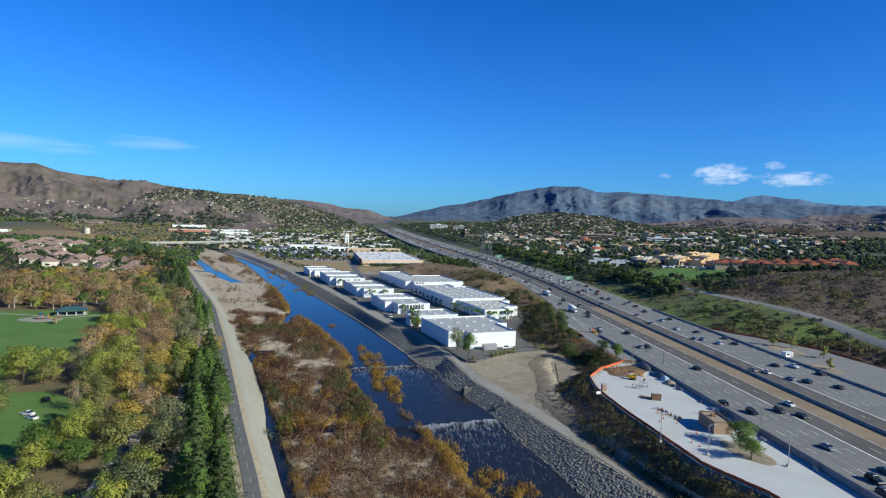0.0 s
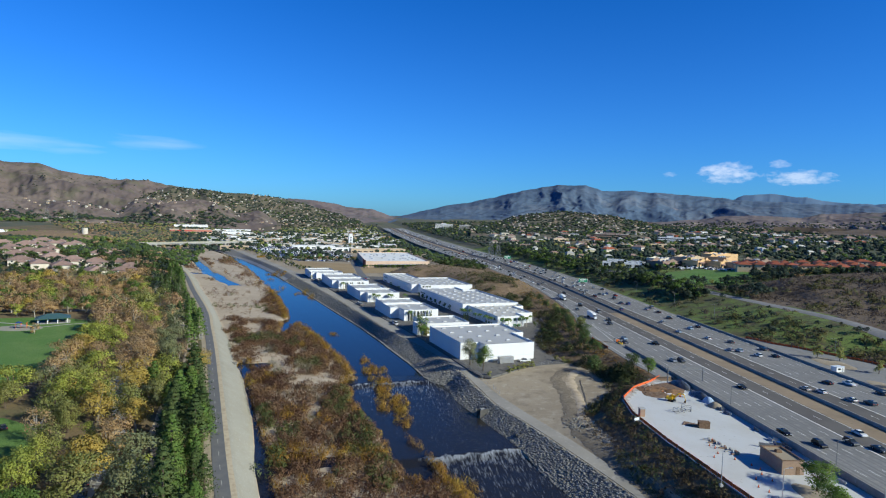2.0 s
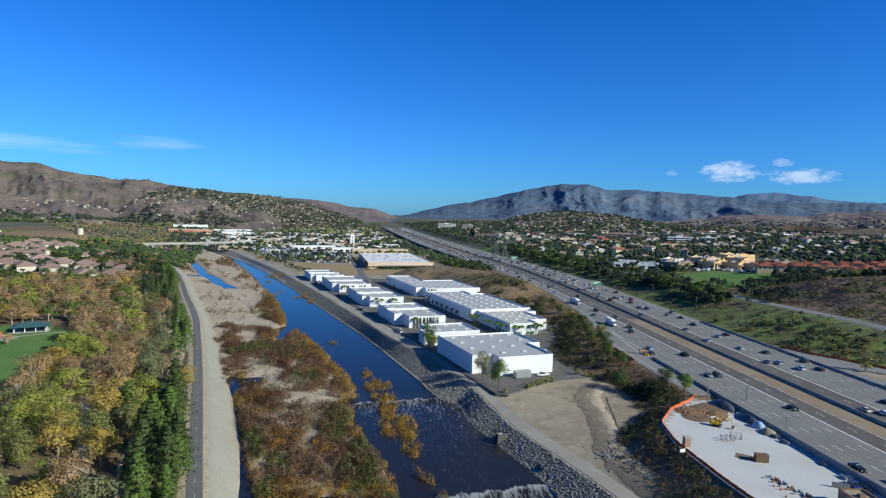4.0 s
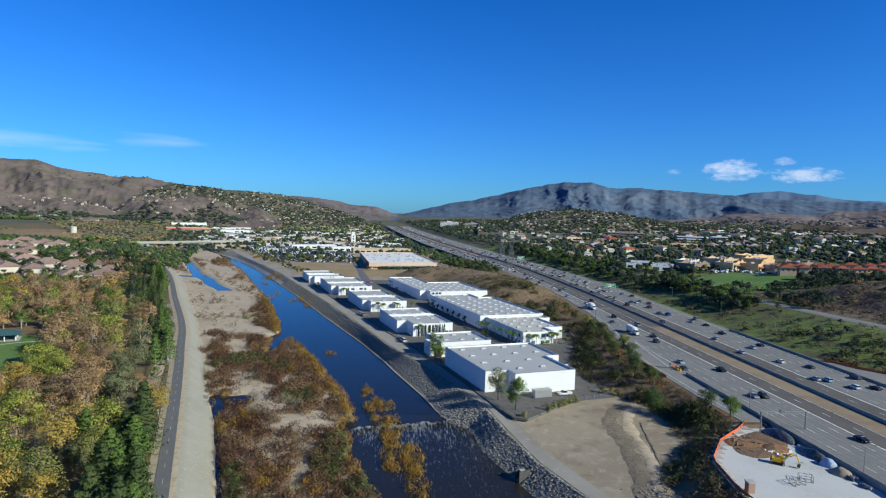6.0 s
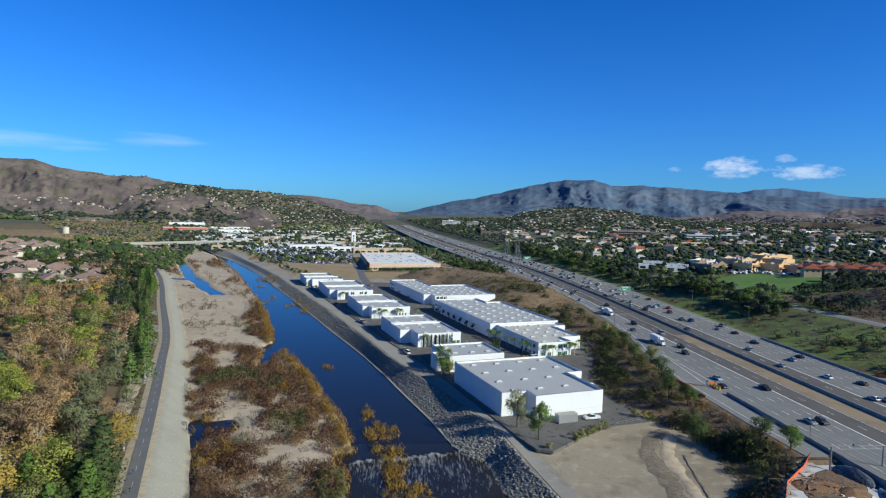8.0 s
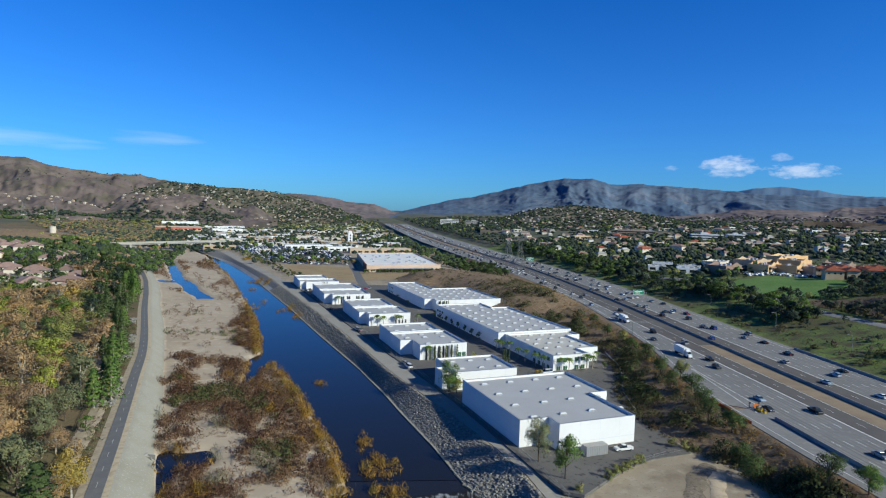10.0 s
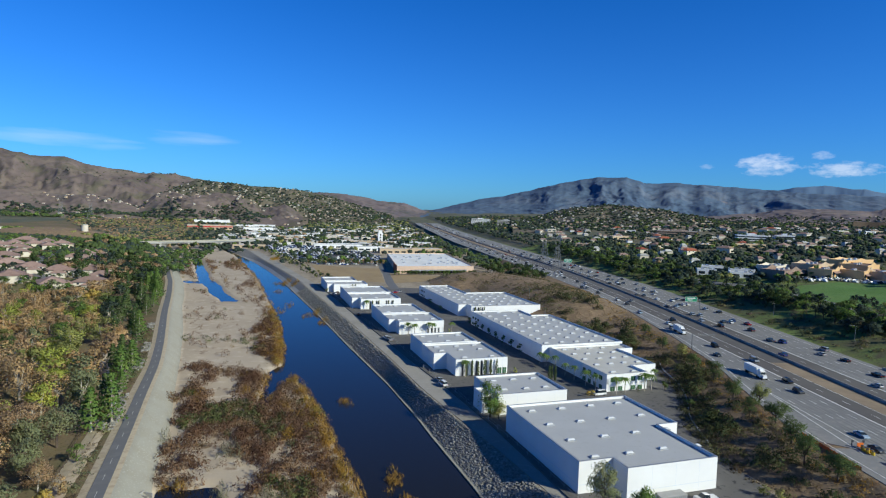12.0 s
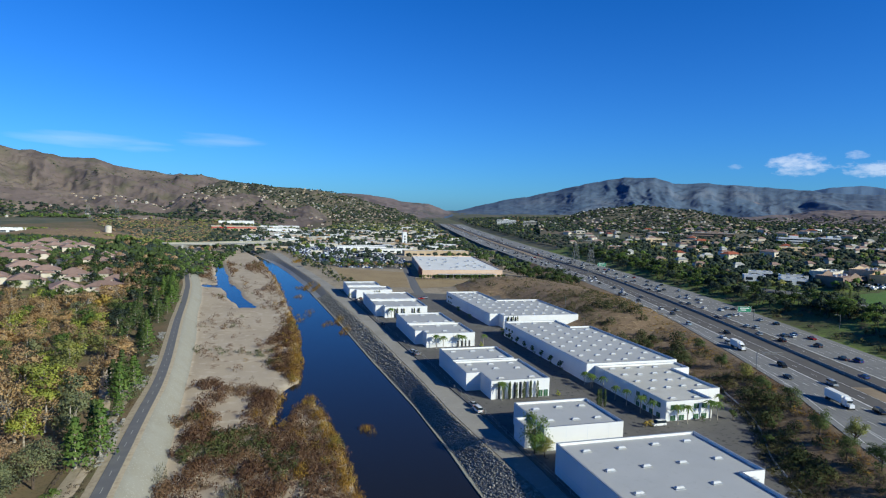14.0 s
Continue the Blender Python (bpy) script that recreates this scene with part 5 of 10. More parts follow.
for j in range(2):
    tree_kind(f"bare{j}", "broad", "leaf_tan", "bark", 14, 6.2, 900, 0.5, 500 + j, lobes=19, fill=0.3)
    tree_kind(f"pine{j}", "conifer", "leaf_dark", "bark_dark", (15, 12.5)[j], (4.4, 3.9)[j], 2600, 0.46, 520 + j)
    tree_kind(f"fir{j}", "conifer", "leaf_green", "bark_dark", (13, 10.5)[j], (4.4, 3.8)[j], 2400, 0.46, 530 + j)
    tree_kind(f"pine_mid{j}", "conifer", "leaf_dark", "bark_dark", (15, 12)[j], (4.2, 4.0)[j], 1100, 0.68, 550 + j)
    tree_kind(f"fir_mid{j}", "conifer", "leaf_green", "bark_dark", (14, 11.5)[j], (4.3, 4.1)[j], 1100, 0.68, 560 + j)
tree_kind("pine_far", "conifer", "leaf_dark", "bark_dark", 13, 3.4, 380, 0.95, 540)
tree_kind("pine_dot0", "clump", "leaf_dark", "bark_dark", 15, 4.0, 6, 1, 541)
tree_kind("pine_dot1", "clump", "leaf_dark", "bark_dark", 13, 4.2, 7, 1, 542)

TREE_WORDS = {"leaf_tan": "tan autumn sycamore tree", "leaf_rust": "rust-brown autumn sycamore tree", "leaf_gold": "golden yellow autumn cottonwood tree", "leaf_olive": "olive green broad-leaved tree",
              "leaf_lime": "yellow-green broad-leaved tree", "leaf_grey": "grey-green willow tree", "leaf_green": "green broad-leaved tree", "leaf_dark": "dark green evergreen tree", "leaf_oak": "dark live oak tree",
              "bare": "half-bare sycamore tree with pale limbs", "pine": "dark green conical pine tree", "fir": "green conical conifer tree"}


def wood(name, entries, label, category="woods"):
    """Many far trees as one mesh. entries: (key, x, y, scale, wide)."""
    entries = [(e[0] + str(k % 2) if e[0].endswith(("_dot", "_mid")) else e[0], *e[1:]) for k, e in enumerate(entries)]
    names = sorted({RAW[e[0]][2] for e in entries})
    V, F, I, N, o = [], [], [], [], 0
    xy = np.array([(e[1], e[2]) for e in entries], float)
    zz = ground_z(xy[:, 0], xy[:, 1])
    for e, z in zip(entries, zz):
        v, f, mt, tv, tf, nn = RAW[e[0]]
        a = random.uniform(0, 6.28)
        rot = np.array([[math.cos(a), -math.sin(a), 0], [math.sin(a), math.cos(a), 0], [0, 0, 1]])
        sc = np.array([e[3] * e[4], e[3] * e[4], e[3]])
        z = e[5] if len(e) > 5 else z
        round_ = tv * np.array([1, 1, 0.0])
        tn = round_ / (np.linalg.norm(round_, axis=1)[:, None] + 1e-6) + np.array([0, 0, 0.05])
        for vv, ff, k, no in ((v, f, names.index(mt), nn), (tv, tf, len(names), tn))[: 1 if "_dot" in e[0] else 2]:
            V.append(vv @ rot.T * sc + (e[1], e[2], z))
            N.append(no @ rot.T)
            F.append(ff + o)
            I.append(np.full(len(ff), k))
            o += len(vv)
    bark = M["bark"] if name == "park_wood" else M["bark_dark"]
    me = fast_mesh(name, np.concatenate(V), np.concatenate(F), [M[k] for k in names] + [bark], np.concatenate(I), normals=np.concatenate(N))
    solid(name, me, None, label, category, kind="stuff")


def plant(key, x, y, s=1.0, where="in the riverside park", group="park trees", z=None, wide=1.0):
    if group == "park trees" and y > 318:
        if key[:-1] in M and key[-1].isdigit():
            key = key[:-1] + "_mid"
        elif key[:-1] in ("pine", "fir"):
            key = "pine_mid" if key[0] == "p" else "fir_mid"
        if y > 760:
            key = key.replace("_far", "_dot")
        FAR_WOOD.append((key, x, y, s, wide))
        return None
    word = next(w for p, w in TREE_WORDS.items() if key.startswith(p))
    t = thing("tree", Matrix.LocRotScale((x, y, gz(x, y) if z is None else z), Euler((0, 0, random.uniform(0, 6.28))), (s * wide, s * wide, s)), f"{word} {where}", "tree", group)
    a, b = TREES[key]
    part("trunk", a, None, t)
    part("crown", b, None, t)
    return t


def inside(x, y, poly):
    hit = False
    for (ax, ay), (bx, by) in zip(poly, poly[1:] + poly[:1]):
        if (ay > y) != (by > y) and x < (bx - ax) * (y - ay) / (by - ay) + ax:
            hit = not hit
    return hit


LAWN = [(-138, 232), (-128, 262), (-140, 300), (-152, 335), (-165, 372), (-195, 385), (-240, 372), (-260, 320), (-230, 250), (-180, 215)]
LAWN2 = [(-96, 140), (-90, 165), (-100, 196), (-118, 206), (-170, 200), (-170, 130), (-120, 110)]
HOUSES_AREA = [(-218, 575), (-262, 545), (-330, 525), (-420, 570), (-520, 700), (-560, 1000), (-345, 920), (-280, 735)]


def scatter_points(n, box, gap, rng, keep):
    pts = []
    cell = {}
    for _ in range(n):
        x, y = rng.uniform(box[0], box[1]), rng.uniform(box[2], box[3])
        if not keep(x, y):
            continue
        k = (int(x // gap), int(y // gap))
        near = [q for i in (-1, 0, 1) for j in (-1, 0, 1) for q in cell.get((k[0] + i, k[1] + j), ())]
        if all((x - a) ** 2 + (y - b) ** 2 > gap * gap for a, b in near):
            cell.setdefault(k, []).append((x, y))
            pts.append((x, y))
    return pts


def park_trees():
    rng = np.random.default_rng(11)
    PT = np.array(PATH_W, float)
    pth = lambda y: float(np.interp(y, PT[:, 0], PT[:, 1]))
    # conifers along the levee
    y = 96.0
    while y < 640:
        if not (238 < y < 384):
            for off in ((-5.6, -12.5) if y < 252 else ((-9.5,) if y < 345 else (-8.5, -15))):
                if rng.random() < (0.8 if y < 252 else 0.36):
                    key = rng.choice(["pine0", "pine1", "fir0", "fir1"])
                    plant(key, pth(y) + off + rng.uniform(-2.6, 1.6), y + rng.uniform(-2.5, 2.5), rng.uniform(0.6, 1.25), "beside the levee path", wide=rng.uniform(0.95, 1.35))
        y += 5.6 if y < 330 else 7.0
    # mixed wood
    def keep(x, y):
        d = pth(y) - x
        if y < 214 and abs(x - np.interp(y, [140, 164, 180, 193, 214], [-46, -55.5, -61, -66.5, -71.5])) < 4.2:
            return False
        if d < (16 if y < 236 else (23 if y < 365 else 19)) or inside(x, y, LAWN) or inside(x, y, LAWN2) or inside(x, y, HOUSES_AREA):
            return False
        lim = 118 if y < 230 else (86 if y < 380 else (150 if y < 640 else 48))
        if d > lim + 20 * math.sin(y / 23):
            return False
        return y < 780

    for x, y in scatter_points(9000, (-420, 0, 62, 780), 7.6, rng, keep):
        d = pth(y) - x
        v = float(fbm(x / 40, y / 40, 51)) + rng.uniform(-0.13, 0.13)
        near = d < 38 and rng.random() < 0.4
        if rng.random() < 0.07:
            continue
        if y > 640 or (y > 440 and d < 34):
            pool = ["leaf_dark", "leaf_oak", "leaf_dark", "leaf_rust", "leaf_green", "pine", "pine", "leaf_oak"]
        elif near and y > 250 and rng.random() < 0.6:
            pool = ["leaf_grey", "leaf_grey", "leaf_olive", "leaf_green", "leaf_tan", "leaf_rust", "leaf_lime"]
        elif y > 250 and v > 0.31:
            pool = ["leaf_tan", "leaf_tan", "bare", "leaf_rust", "bare", "leaf_tan", "leaf_gold", "leaf_rust", "leaf_tan", "leaf_rust", "leaf_lime"]
        elif y < 250 and rng.random() < 0.78:
            pool = ["leaf_lime", "leaf_lime", "leaf_olive", "leaf_green", "leaf_lime", "leaf_gold", "leaf_grey"]
        elif v < 0.36:
            pool = ["leaf_green", "leaf_grey", "leaf_olive", "leaf_lime"]
        elif v < 0.47:
            pool = ["leaf_lime", "leaf_olive", "leaf_tan", "leaf_grey", "leaf_green", "leaf_gold"]
        else:
            pool = ["leaf_tan", "leaf_tan", "leaf_rust", "bare", "bare", "leaf_rust", "leaf_lime", "leaf_olive", "bare", "leaf_gold"]
        k = rng.choice(pool)
        if y > 520:
            key = "pine_far" if k == "pine" else ("bare0" if k == "bare" else f"{k}_far")
        else:
            key = f"pine{rng.integers(2)}" if k == "pine" else (f"bare{rng.integers(2)}" if k == "bare" else f"{k}{rng.integers(3)}")
        plant(key, x, y, rng.uniform(0.7, 1.1), wide=rng.uniform(1.0, 1.25))
    # far side of the lawn
    for x, y, key, s in ((-206, 392, "leaf_tan0", 1), (-225, 396, "leaf_rust1", 0.95), (-242, 400, "leaf_dark0", 0.9), (-185, 402, "leaf_green0", 1), (-172, 396, "leaf_dark2", 0.9), (-258, 392, "leaf_tan2", 1), (-180, 335, "leaf_tan_small", 1.2), (-268, 350, "leaf_gold0", 0.9),
                         (-236, 388, "leaf_tan1", 0.9), (-216, 412, "leaf_green2", 1.0), (-118, 178, "leaf_olive0", 0.95), (-126, 190, "leaf_green1", 0.9)):
        plant(key, x, y, s, "beside the park lawn")
    for _ in range(60):
        x, y = rng.uniform(-330, -215), rng.uniform(405, 520)
        plant(str(rng.choice(["leaf_dark_far", "leaf_green_far", "leaf_olive_far", "leaf_tan_far"])), x, y, rng.uniform(0.7, 1.0), "behind the park lawn")
    ya = rng.uniform(600, 985, 300)
    for y in ya.tolist():
        plant(str(rng.choice(["leaf_dark_far", "leaf_oak_far", "pine_far", "leaf_oak_far", "leaf_dark_far", "leaf_rust_far"])), pth(y) - 10 - rng.random() ** 1.5 * 75, y, rng.uniform(0.7, 1.1))
    # single trees along the dirt trail
    for x, y, key, sc in ((-72, 257, "leaf_gold0", 0.8), (-73.5, 252, "leaf_tan1", 0.55), (-101, 311, "leaf_grey0", 0.95), (-105, 304, "leaf_grey1", 0.95), (-86, 261, "leaf_grey2", 1.05), (-92, 268, "leaf_grey0", 0.85), (-79, 226, "fir0", 1.1), (-83, 232, "fir1", 1.0), (-76, 218, "leaf_grey1", 0.8),
                          (-94, 327, "fir0", 1.15), (-97, 321, "fir1", 1.2), (-98, 331, "pine1", 1.0), (-114, 374, "fir0", 1.2), (-117, 381, "pine0", 1.1), (-106, 358, "fir1", 0.7), (-119, 357, "leaf_grey0", 1.1), (-120, 335, "leaf_lime0", 0.95), (-112, 343, "leaf_grey1", 1.0), (-125, 322, "leaf_lime1", 0.9), (-90, 285, "leaf_rust1", 0.7), (-97, 292, "leaf_grey1", 0.9)):
        plant(key, x, y, sc, "beside the park trail")
    # low shrubs at the path's edge
    for y0, dx in ((268, -8), (272, -9), (282, -8), (300, -9), (330, -9), (338, -8), (250, -9)):
        plant(str(rng.choice(["leaf_tan_small", "leaf_gold_small", "leaf_green_small"])), pth(y0) + dx, y0, rng.uniform(0.8, 1.3), "beside the bike path", "path shrubs")


park_trees()
wood("park_wood", FAR_WOOD, "autumn and evergreen trees of the far park")


# brush and reeds, too many to count
def brush_field(name, pts, size, blades, material, label, seed, tall=1.0, leaf=0.4, slim=0.6, stand=0.35):
    """One mesh of many shrubs: at each point a dome of leaf sprays."""
    rng = np.random.default_rng(seed)
    pts = np.asarray(pts, float)
    if not len(pts):
        return
    n = len(pts)
    s = size * (0.5 + 1.25 * rng.random(n) ** 1.6)
    base = np.stack([pts[:, 0], pts[:, 1], ground_z(pts[:, 0], pts[:, 1])], 1)
    d = rng.normal(size=(n, blades, 3))
    d /= np.linalg.norm(d, axis=2)[..., None]
    d[..., 2] = np.abs(d[..., 2])
    r = rng.uniform(0.35, 1.0, (n, blades, 1)) ** 0.6
    p = base[:, None, :] + d * r * s[:, None, None] * np.array([1, 1, 0.95 * tall])
    v, f, nn = leaves(p.reshape(-1, 3), 1.0, rng, 0.35, d.reshape(-1, 3) * 0.8, slim, stand)
    c = np.repeat(p.reshape(-1, 3), 3, 0)
    v = c + (v - c) * np.repeat(np.repeat(s * leaf, blades), 3)[:, None]
    solid(name, fast_mesh(name, v, f, M[material], normals=nn), None, label, "brush", kind="stuff")


SANDY = [(-52, 300, 9, 14), (-41, 284, 10, 11), (-26, 267, 11, 9), (-61, 319, 6, 9), (-22, 228, 2.5, 10), (-13, 180, 2.5, 9), (-34, 205, 2, 5), (-78, 380, 8, 10), (-92, 356, 5, 18), (-88, 415, 16, 38), (-105, 450, 26, 60), (-120, 520, 26, 70), (-86, 345, 4.5, 22), (-77, 330, 4, 10), (-73, 366, 6, 7), (-93, 369, 4, 12), (-97, 388, 6, 12), (-57, 313, 6, 6), (-40, 318, 5, 6), (-150, 600, 30, 80), (-190, 700, 34, 100)]


PAMPAS = [(-36, 288, 7), (-31, 283, 6), (-44, 272, 6), (-50, 292, 5), (-55, 318, 6), (-78, 325, 4), (-20, 215, 5), (-12, 196, 4)]
M["brush_pale"] = leaf_mat("pale_grass", (0.20, 0.20, 0.12), (0.28, 0.27, 0.17), (0.35, 0.31, 0.20), 0.3)


def river_brush():
    rng = np.random.default_rng(23)
    brown, gold, green, dry = [], [], [], []
    n = 24000
    ya = np.where(rng.random(n) < 0.8, rng.uniform(96, 560, n), rng.uniform(560, 900, n))
    wa, ba = lerp_table(ya, BASE_W), lerp_table(ya, BAR_E)
    xa = wa + 0.5 + (ba - wa + 1.0) * rng.random(n)
    za, la, va = ground_z(xa, ya), water_level(ya), fbm(xa / 16, ya / 22, 77)
    for x, y, z, lvl, b, v in zip(xa.tolist(), ya.tolist(), za.tolist(), la.tolist(), ba.tolist(), va.tolist()):
        if z < lvl - 0.25:
            continue
        dw = min(b + 1.5 - x, 99)
        sandy = any(((x - sx) / sa) ** 2 + ((y - sy) / sb) ** 2 < 0.85 + 0.7 * math.sin(x * 0.5 + y * 0.23) * math.cos(x * 0.21 - y * 0.37) for sx, sy, sa, sb in SANDY)
        if y > 395 and abs(y - 1000) < 600 and dw > (10 + 6 * math.sin(y / 17) if y < 470 else 17 + 9 * math.sin(y / 31)) and not (y > 590 and 9 < float(seg_dist(np.array(x), np.array(y), POOLS[0][0])) < 15 + 4 * math.sin(y / 9)):
            if rng.random() > (0.09 if v > 0.63 else 0.008):
                continue
        elif 325 < y <= 400 and dw > 20 + (400 - y) * 0.72 + 9 * math.sin(x / 6 + y / 9) and rng.random() > 0.06:
            continue
        elif sandy and rng.random() > 0.05:
            continue
        edge = dw < 5 or z < lvl + 0.25
        if (edge and rng.random() < 0.7) or (abs(v - 0.55) < 0.009 and rng.random() < 0.8):
            gold.append((x, y))
        elif v > 0.66 and rng.random() < 0.6:
            green.append((x, y))
        elif v < 0.36 and rng.random() < 0.6:
            dry.append((x, y))
        else:
            brown.append((x, y))
    # reed islands in the channel
    for cx, cy, rx, ry, n in ((-7, 303, 2.4, 7, 40), (-2, 285, 5.5, 8, 110), (1, 268, 5, 6, 70), (3, 243, 3.2, 16, 110), (10, 222, 3, 10, 70), (-28, 367, 2.6, 3.2, 22), (26, 160, 4, 13, 110), (36, 143, 4, 9, 80), (44, 134, 4, 8, 70), (52, 120, 4, 10, 60), (-96, 560, 4, 30, 40), (-75, 540, 2, 9, 16), (-118, 645, 3, 9, 20), (-130, 700, 3, 10, 20), (-122, 697, 4, 12, 40), (-110, 676, 3, 8, 24), (-70, 547, 4, 9, 34), (-60, 520, 3, 8, 26), (-176, 880, 5, 18, 50), (2, 262, 4, 9, 90), (9, 238, 3.2, 12, 100)):
        for _ in range(n):
            a, r = rng.uniform(0, 6.28), math.sqrt(rng.random())
            gold.append((cx + rx * r * math.cos(a) + (cy - 250) * 0, cy + ry * r * math.sin(a)))
    # dark brush tongues running up onto the sand
    for cx, cy, rx, ry, n in ((-97, 407, 5, 7, 70), (-88, 390, 4, 16, 110), (-90, 366, 3, 5, 30), (-80, 402, 4, 8, 60), (-71, 392, 4, 12, 90), (-77, 445, 4, 14, 70), (-91, 492, 4, 14, 60)):
        for _ in range(n):
            a, r = rng.uniform(0, 6.28), math.sqrt(rng.random())
            brown.append((cx + rx * r * math.cos(a), cy + ry * r * math.sin(a)))
    # green willows in the middle of the bar
    for cx, cy, rx, ry, n in ((-15, 236, 5, 20, 190), (-6, 205, 5, 18, 190), (3, 175, 4, 12, 80), (-30, 185, 5, 12, 50), (-40, 340, 8, 24, 22), (-62, 340, 6, 16, 8)):
        for _ in range(n):
            a, r = rng.uniform(0, 6.28), math.sqrt(rng.random())
            green.append((cx + rx * r * math.cos(a), cy + ry * r * math.sin(a)))
    tall = []
    for cx, cy, k in PAMPAS:
        tall += [(cx + rng.normal() * 1.6, cy + rng.normal() * 2.2) for _ in range(k)]
    brush_field("pampas_clumps", tall, 1.7, 90, "brush_pale", "pale grey-green tall grass clumps on the bar", 5, 1.9, 0.6, 0.12, 0.8)
    brush_field("river_brush", [q for k, q in enumerate(brown) if k % 3 or q[1] > 420], 1.6, 46, "brush", "dense dry brown brush on the gravel bar", 1, 1.45, 0.36, 0.45, 0.5)
    brush_field("golden_reeds", gold, 1.4, 48, "brush_gold", "golden brown reeds along the water's edge", 2, 1.6, 0.55, 0.22, 0.75)
    brush_field("green_willows", green, 1.35, 46, "brush_green", "olive green willow shrubs on the bar", 3, 1.5)
    brush_field("dry_brush", dry, 1.1, 32, "brush_dry", "pale dead brush on the sandy bar", 4, 1.1, 0.45, 0.25, 0.6)


river_brush()


M["chaparral_green"] = leaf_mat("scrub_oak", (0.055, 0.075, 0.034), (0.082, 0.102, 0.044), (0.118, 0.12, 0.058), 0.15)


M["scrub_brown"] = leaf_mat("scrub_brown", (0.115, 0.082, 0.052), (0.155, 0.115, 0.070), (0.20, 0.155, 0.088), 0.08)


def slope_brush():
    rng = np.random.default_rng(31)
    dark, mixed, dry, gold, brown = [], [], [], [], []
    ya = rng.uniform(90, 620, 9000)
    aa = lerp_table(ya, TOE_E)
    bb = np.where(ya < 240, lerp_table(ya, LOT_W), lerp_table(ya, FWY_W))
    xa = aa - 3 + (bb - aa + 0.5) * rng.random(9000)
    va = fbm(xa / 12, ya / 18, 91)
    for x, y, a, b, v in zip(xa.tolist(), ya.tolist(), aa.tolist(), bb.tolist(), va.tolist()):
        band = (x - a) / (b - a)
        if y < 245:
            if rng.random() < 0.15 + 0.8 * (v - 0.2):
                (dark if v > 0.60 else (mixed if v > 0.5 and rng.random() < 0.5 else (brown if rng.random() < 0.6 else dry))).append((x, y))
        elif v > 0.42 + 0.22 * band and band < 0.8 and rng.random() < 0.65:
            (dark if v > 0.55 else (mixed if rng.random() < 0.5 else brown)).append((x, y))
        elif band > 0.6 and rng.random() < 0.6:
            (gold if rng.random() < 0.4 else dry).append((x, y))
        elif rng.random() < 0.42:
            dry.append((x, y))
    xa, ya = rng.uniform(-30, 118, 2600), rng.uniform(540, 760, 2600)
    for x, y, d, fw, v in zip(xa.tolist(), ya.tolist(), seg_dist(xa, ya, HILL).tolist(), lerp_table(ya, FWY_W).tolist(), fbm(xa / 14, ya / 14, 95).tolist()):
        if d < 44 and x > -10 and x < fw - 3:
            if v > 0.50 or (d > 20 and v > 0.42):
                dark.append((x, y))
            elif rng.random() < 0.7:
                dry.append((x, y))
    for y in np.arange(92, 236, 0.9).tolist():
        x = float(lerp_table(y, LOT_W))
        for k in range(3):
            (mixed if rng.random() < 0.3 else (brown if rng.random() < 0.7 else dark)).append((x - rng.uniform(0.8, 7.0), y + rng.uniform(-1, 1)))
    oaks = []
    while len(oaks) < 92:
        y = rng.uniform(238, 560)
        a, b = float(lerp_table(y, TOE_E)), float(lerp_table(y, FWY_W))
        f = rng.beta(1.6, 3.4)
        if float(fbm(np.array(y / 22), np.array(f * 3), 93)) > 0.42 or y < 400:
            oaks.append((a + (b - a) * (0.08 + 0.8 * f), y))
    brush_field("oak_scrub", oaks, 2.7, 260, "chaparral_green", "large dark green scrub oaks on the freeway embankment", 14, 1.25, 0.2, 0.9, 0.1)
    brush_field("slope_shrubs", dark, 1.25, 30, "chaparral", "dark green shrubs on the freeway embankment", 11, 1.1)
    brush_field("slope_brush", mixed, 1.2, 26, "brush_green", "olive brush on the freeway embankment", 12)
    brush_field("brown_slope_brush", brown, 1.2, 28, "scrub_brown", "dry brown brush on the freeway embankment", 16, 1.0)
    brush_field("gold_slope_grass", gold, 0.9, 24, "brush_gold", "rusty golden grass along the freeway edge", 15, 0.8)
    brush_field("dry_slope_grass", dry, 0.9, 22, "brush_dry", "dry tan weeds on the slope", 13, 0.7)


slope_brush()


def path_side_shrubs():
    """Low grey-green and brown shrubs between the bike path and the dirt trail."""
    rng = np.random.default_rng(33)
    ya = rng.uniform(120, 470, 900)
    xa = lerp_table(ya, PATH_W) - rng.uniform(4.2, 8.4, 900)
    v = fbm(xa / 9, ya / 9, 35)
    pts = np.stack([xa, ya], 1)
    brush_field("path_shrubs", pts[v > 0.5], 0.9, 26, "leaf_grey", "low grey-green shrubs beside the bike path", 34, 0.9)
    brush_field("path_grass", pts[(v <= 0.5) & (v > 0.36)], 0.7, 22, "scrub_brown", "low dry brown growth beside the bike path", 36, 0.7)
    yb = rng.uniform(240, 430, 420)
    edge = np.stack([lerp_table(yb, FWY_W) - rng.uniform(0.8, 3.4, 420), yb], 1)
    brush_field("ramp_grass", edge, 0.85, 26, "rust_grass", "rusty orange grass along the ramp's edge", 37, 0.9, 0.4, 0.3, 0.7)


M["rust_grass"] = leaf_mat("rusty_grass", (0.24, 0.125, 0.065), (0.31, 0.17, 0.085), (0.36, 0.23, 0.12), 0.1)
path_side_shrubs()


HILL_ROAD = [(256, 150), (255, 240), (257, 313), (257, 352), (253, 400), (250, 440), (252, 478), (257, 513), (261, 548), (256, 580), (244, 620), (236, 660)]
M["scrub_grey"] = leaf_mat("scrub_grey_brown", (0.105, 0.080, 0.070), (0.145, 0.116, 0.100), (0.180, 0.150, 0.125), 0.05)


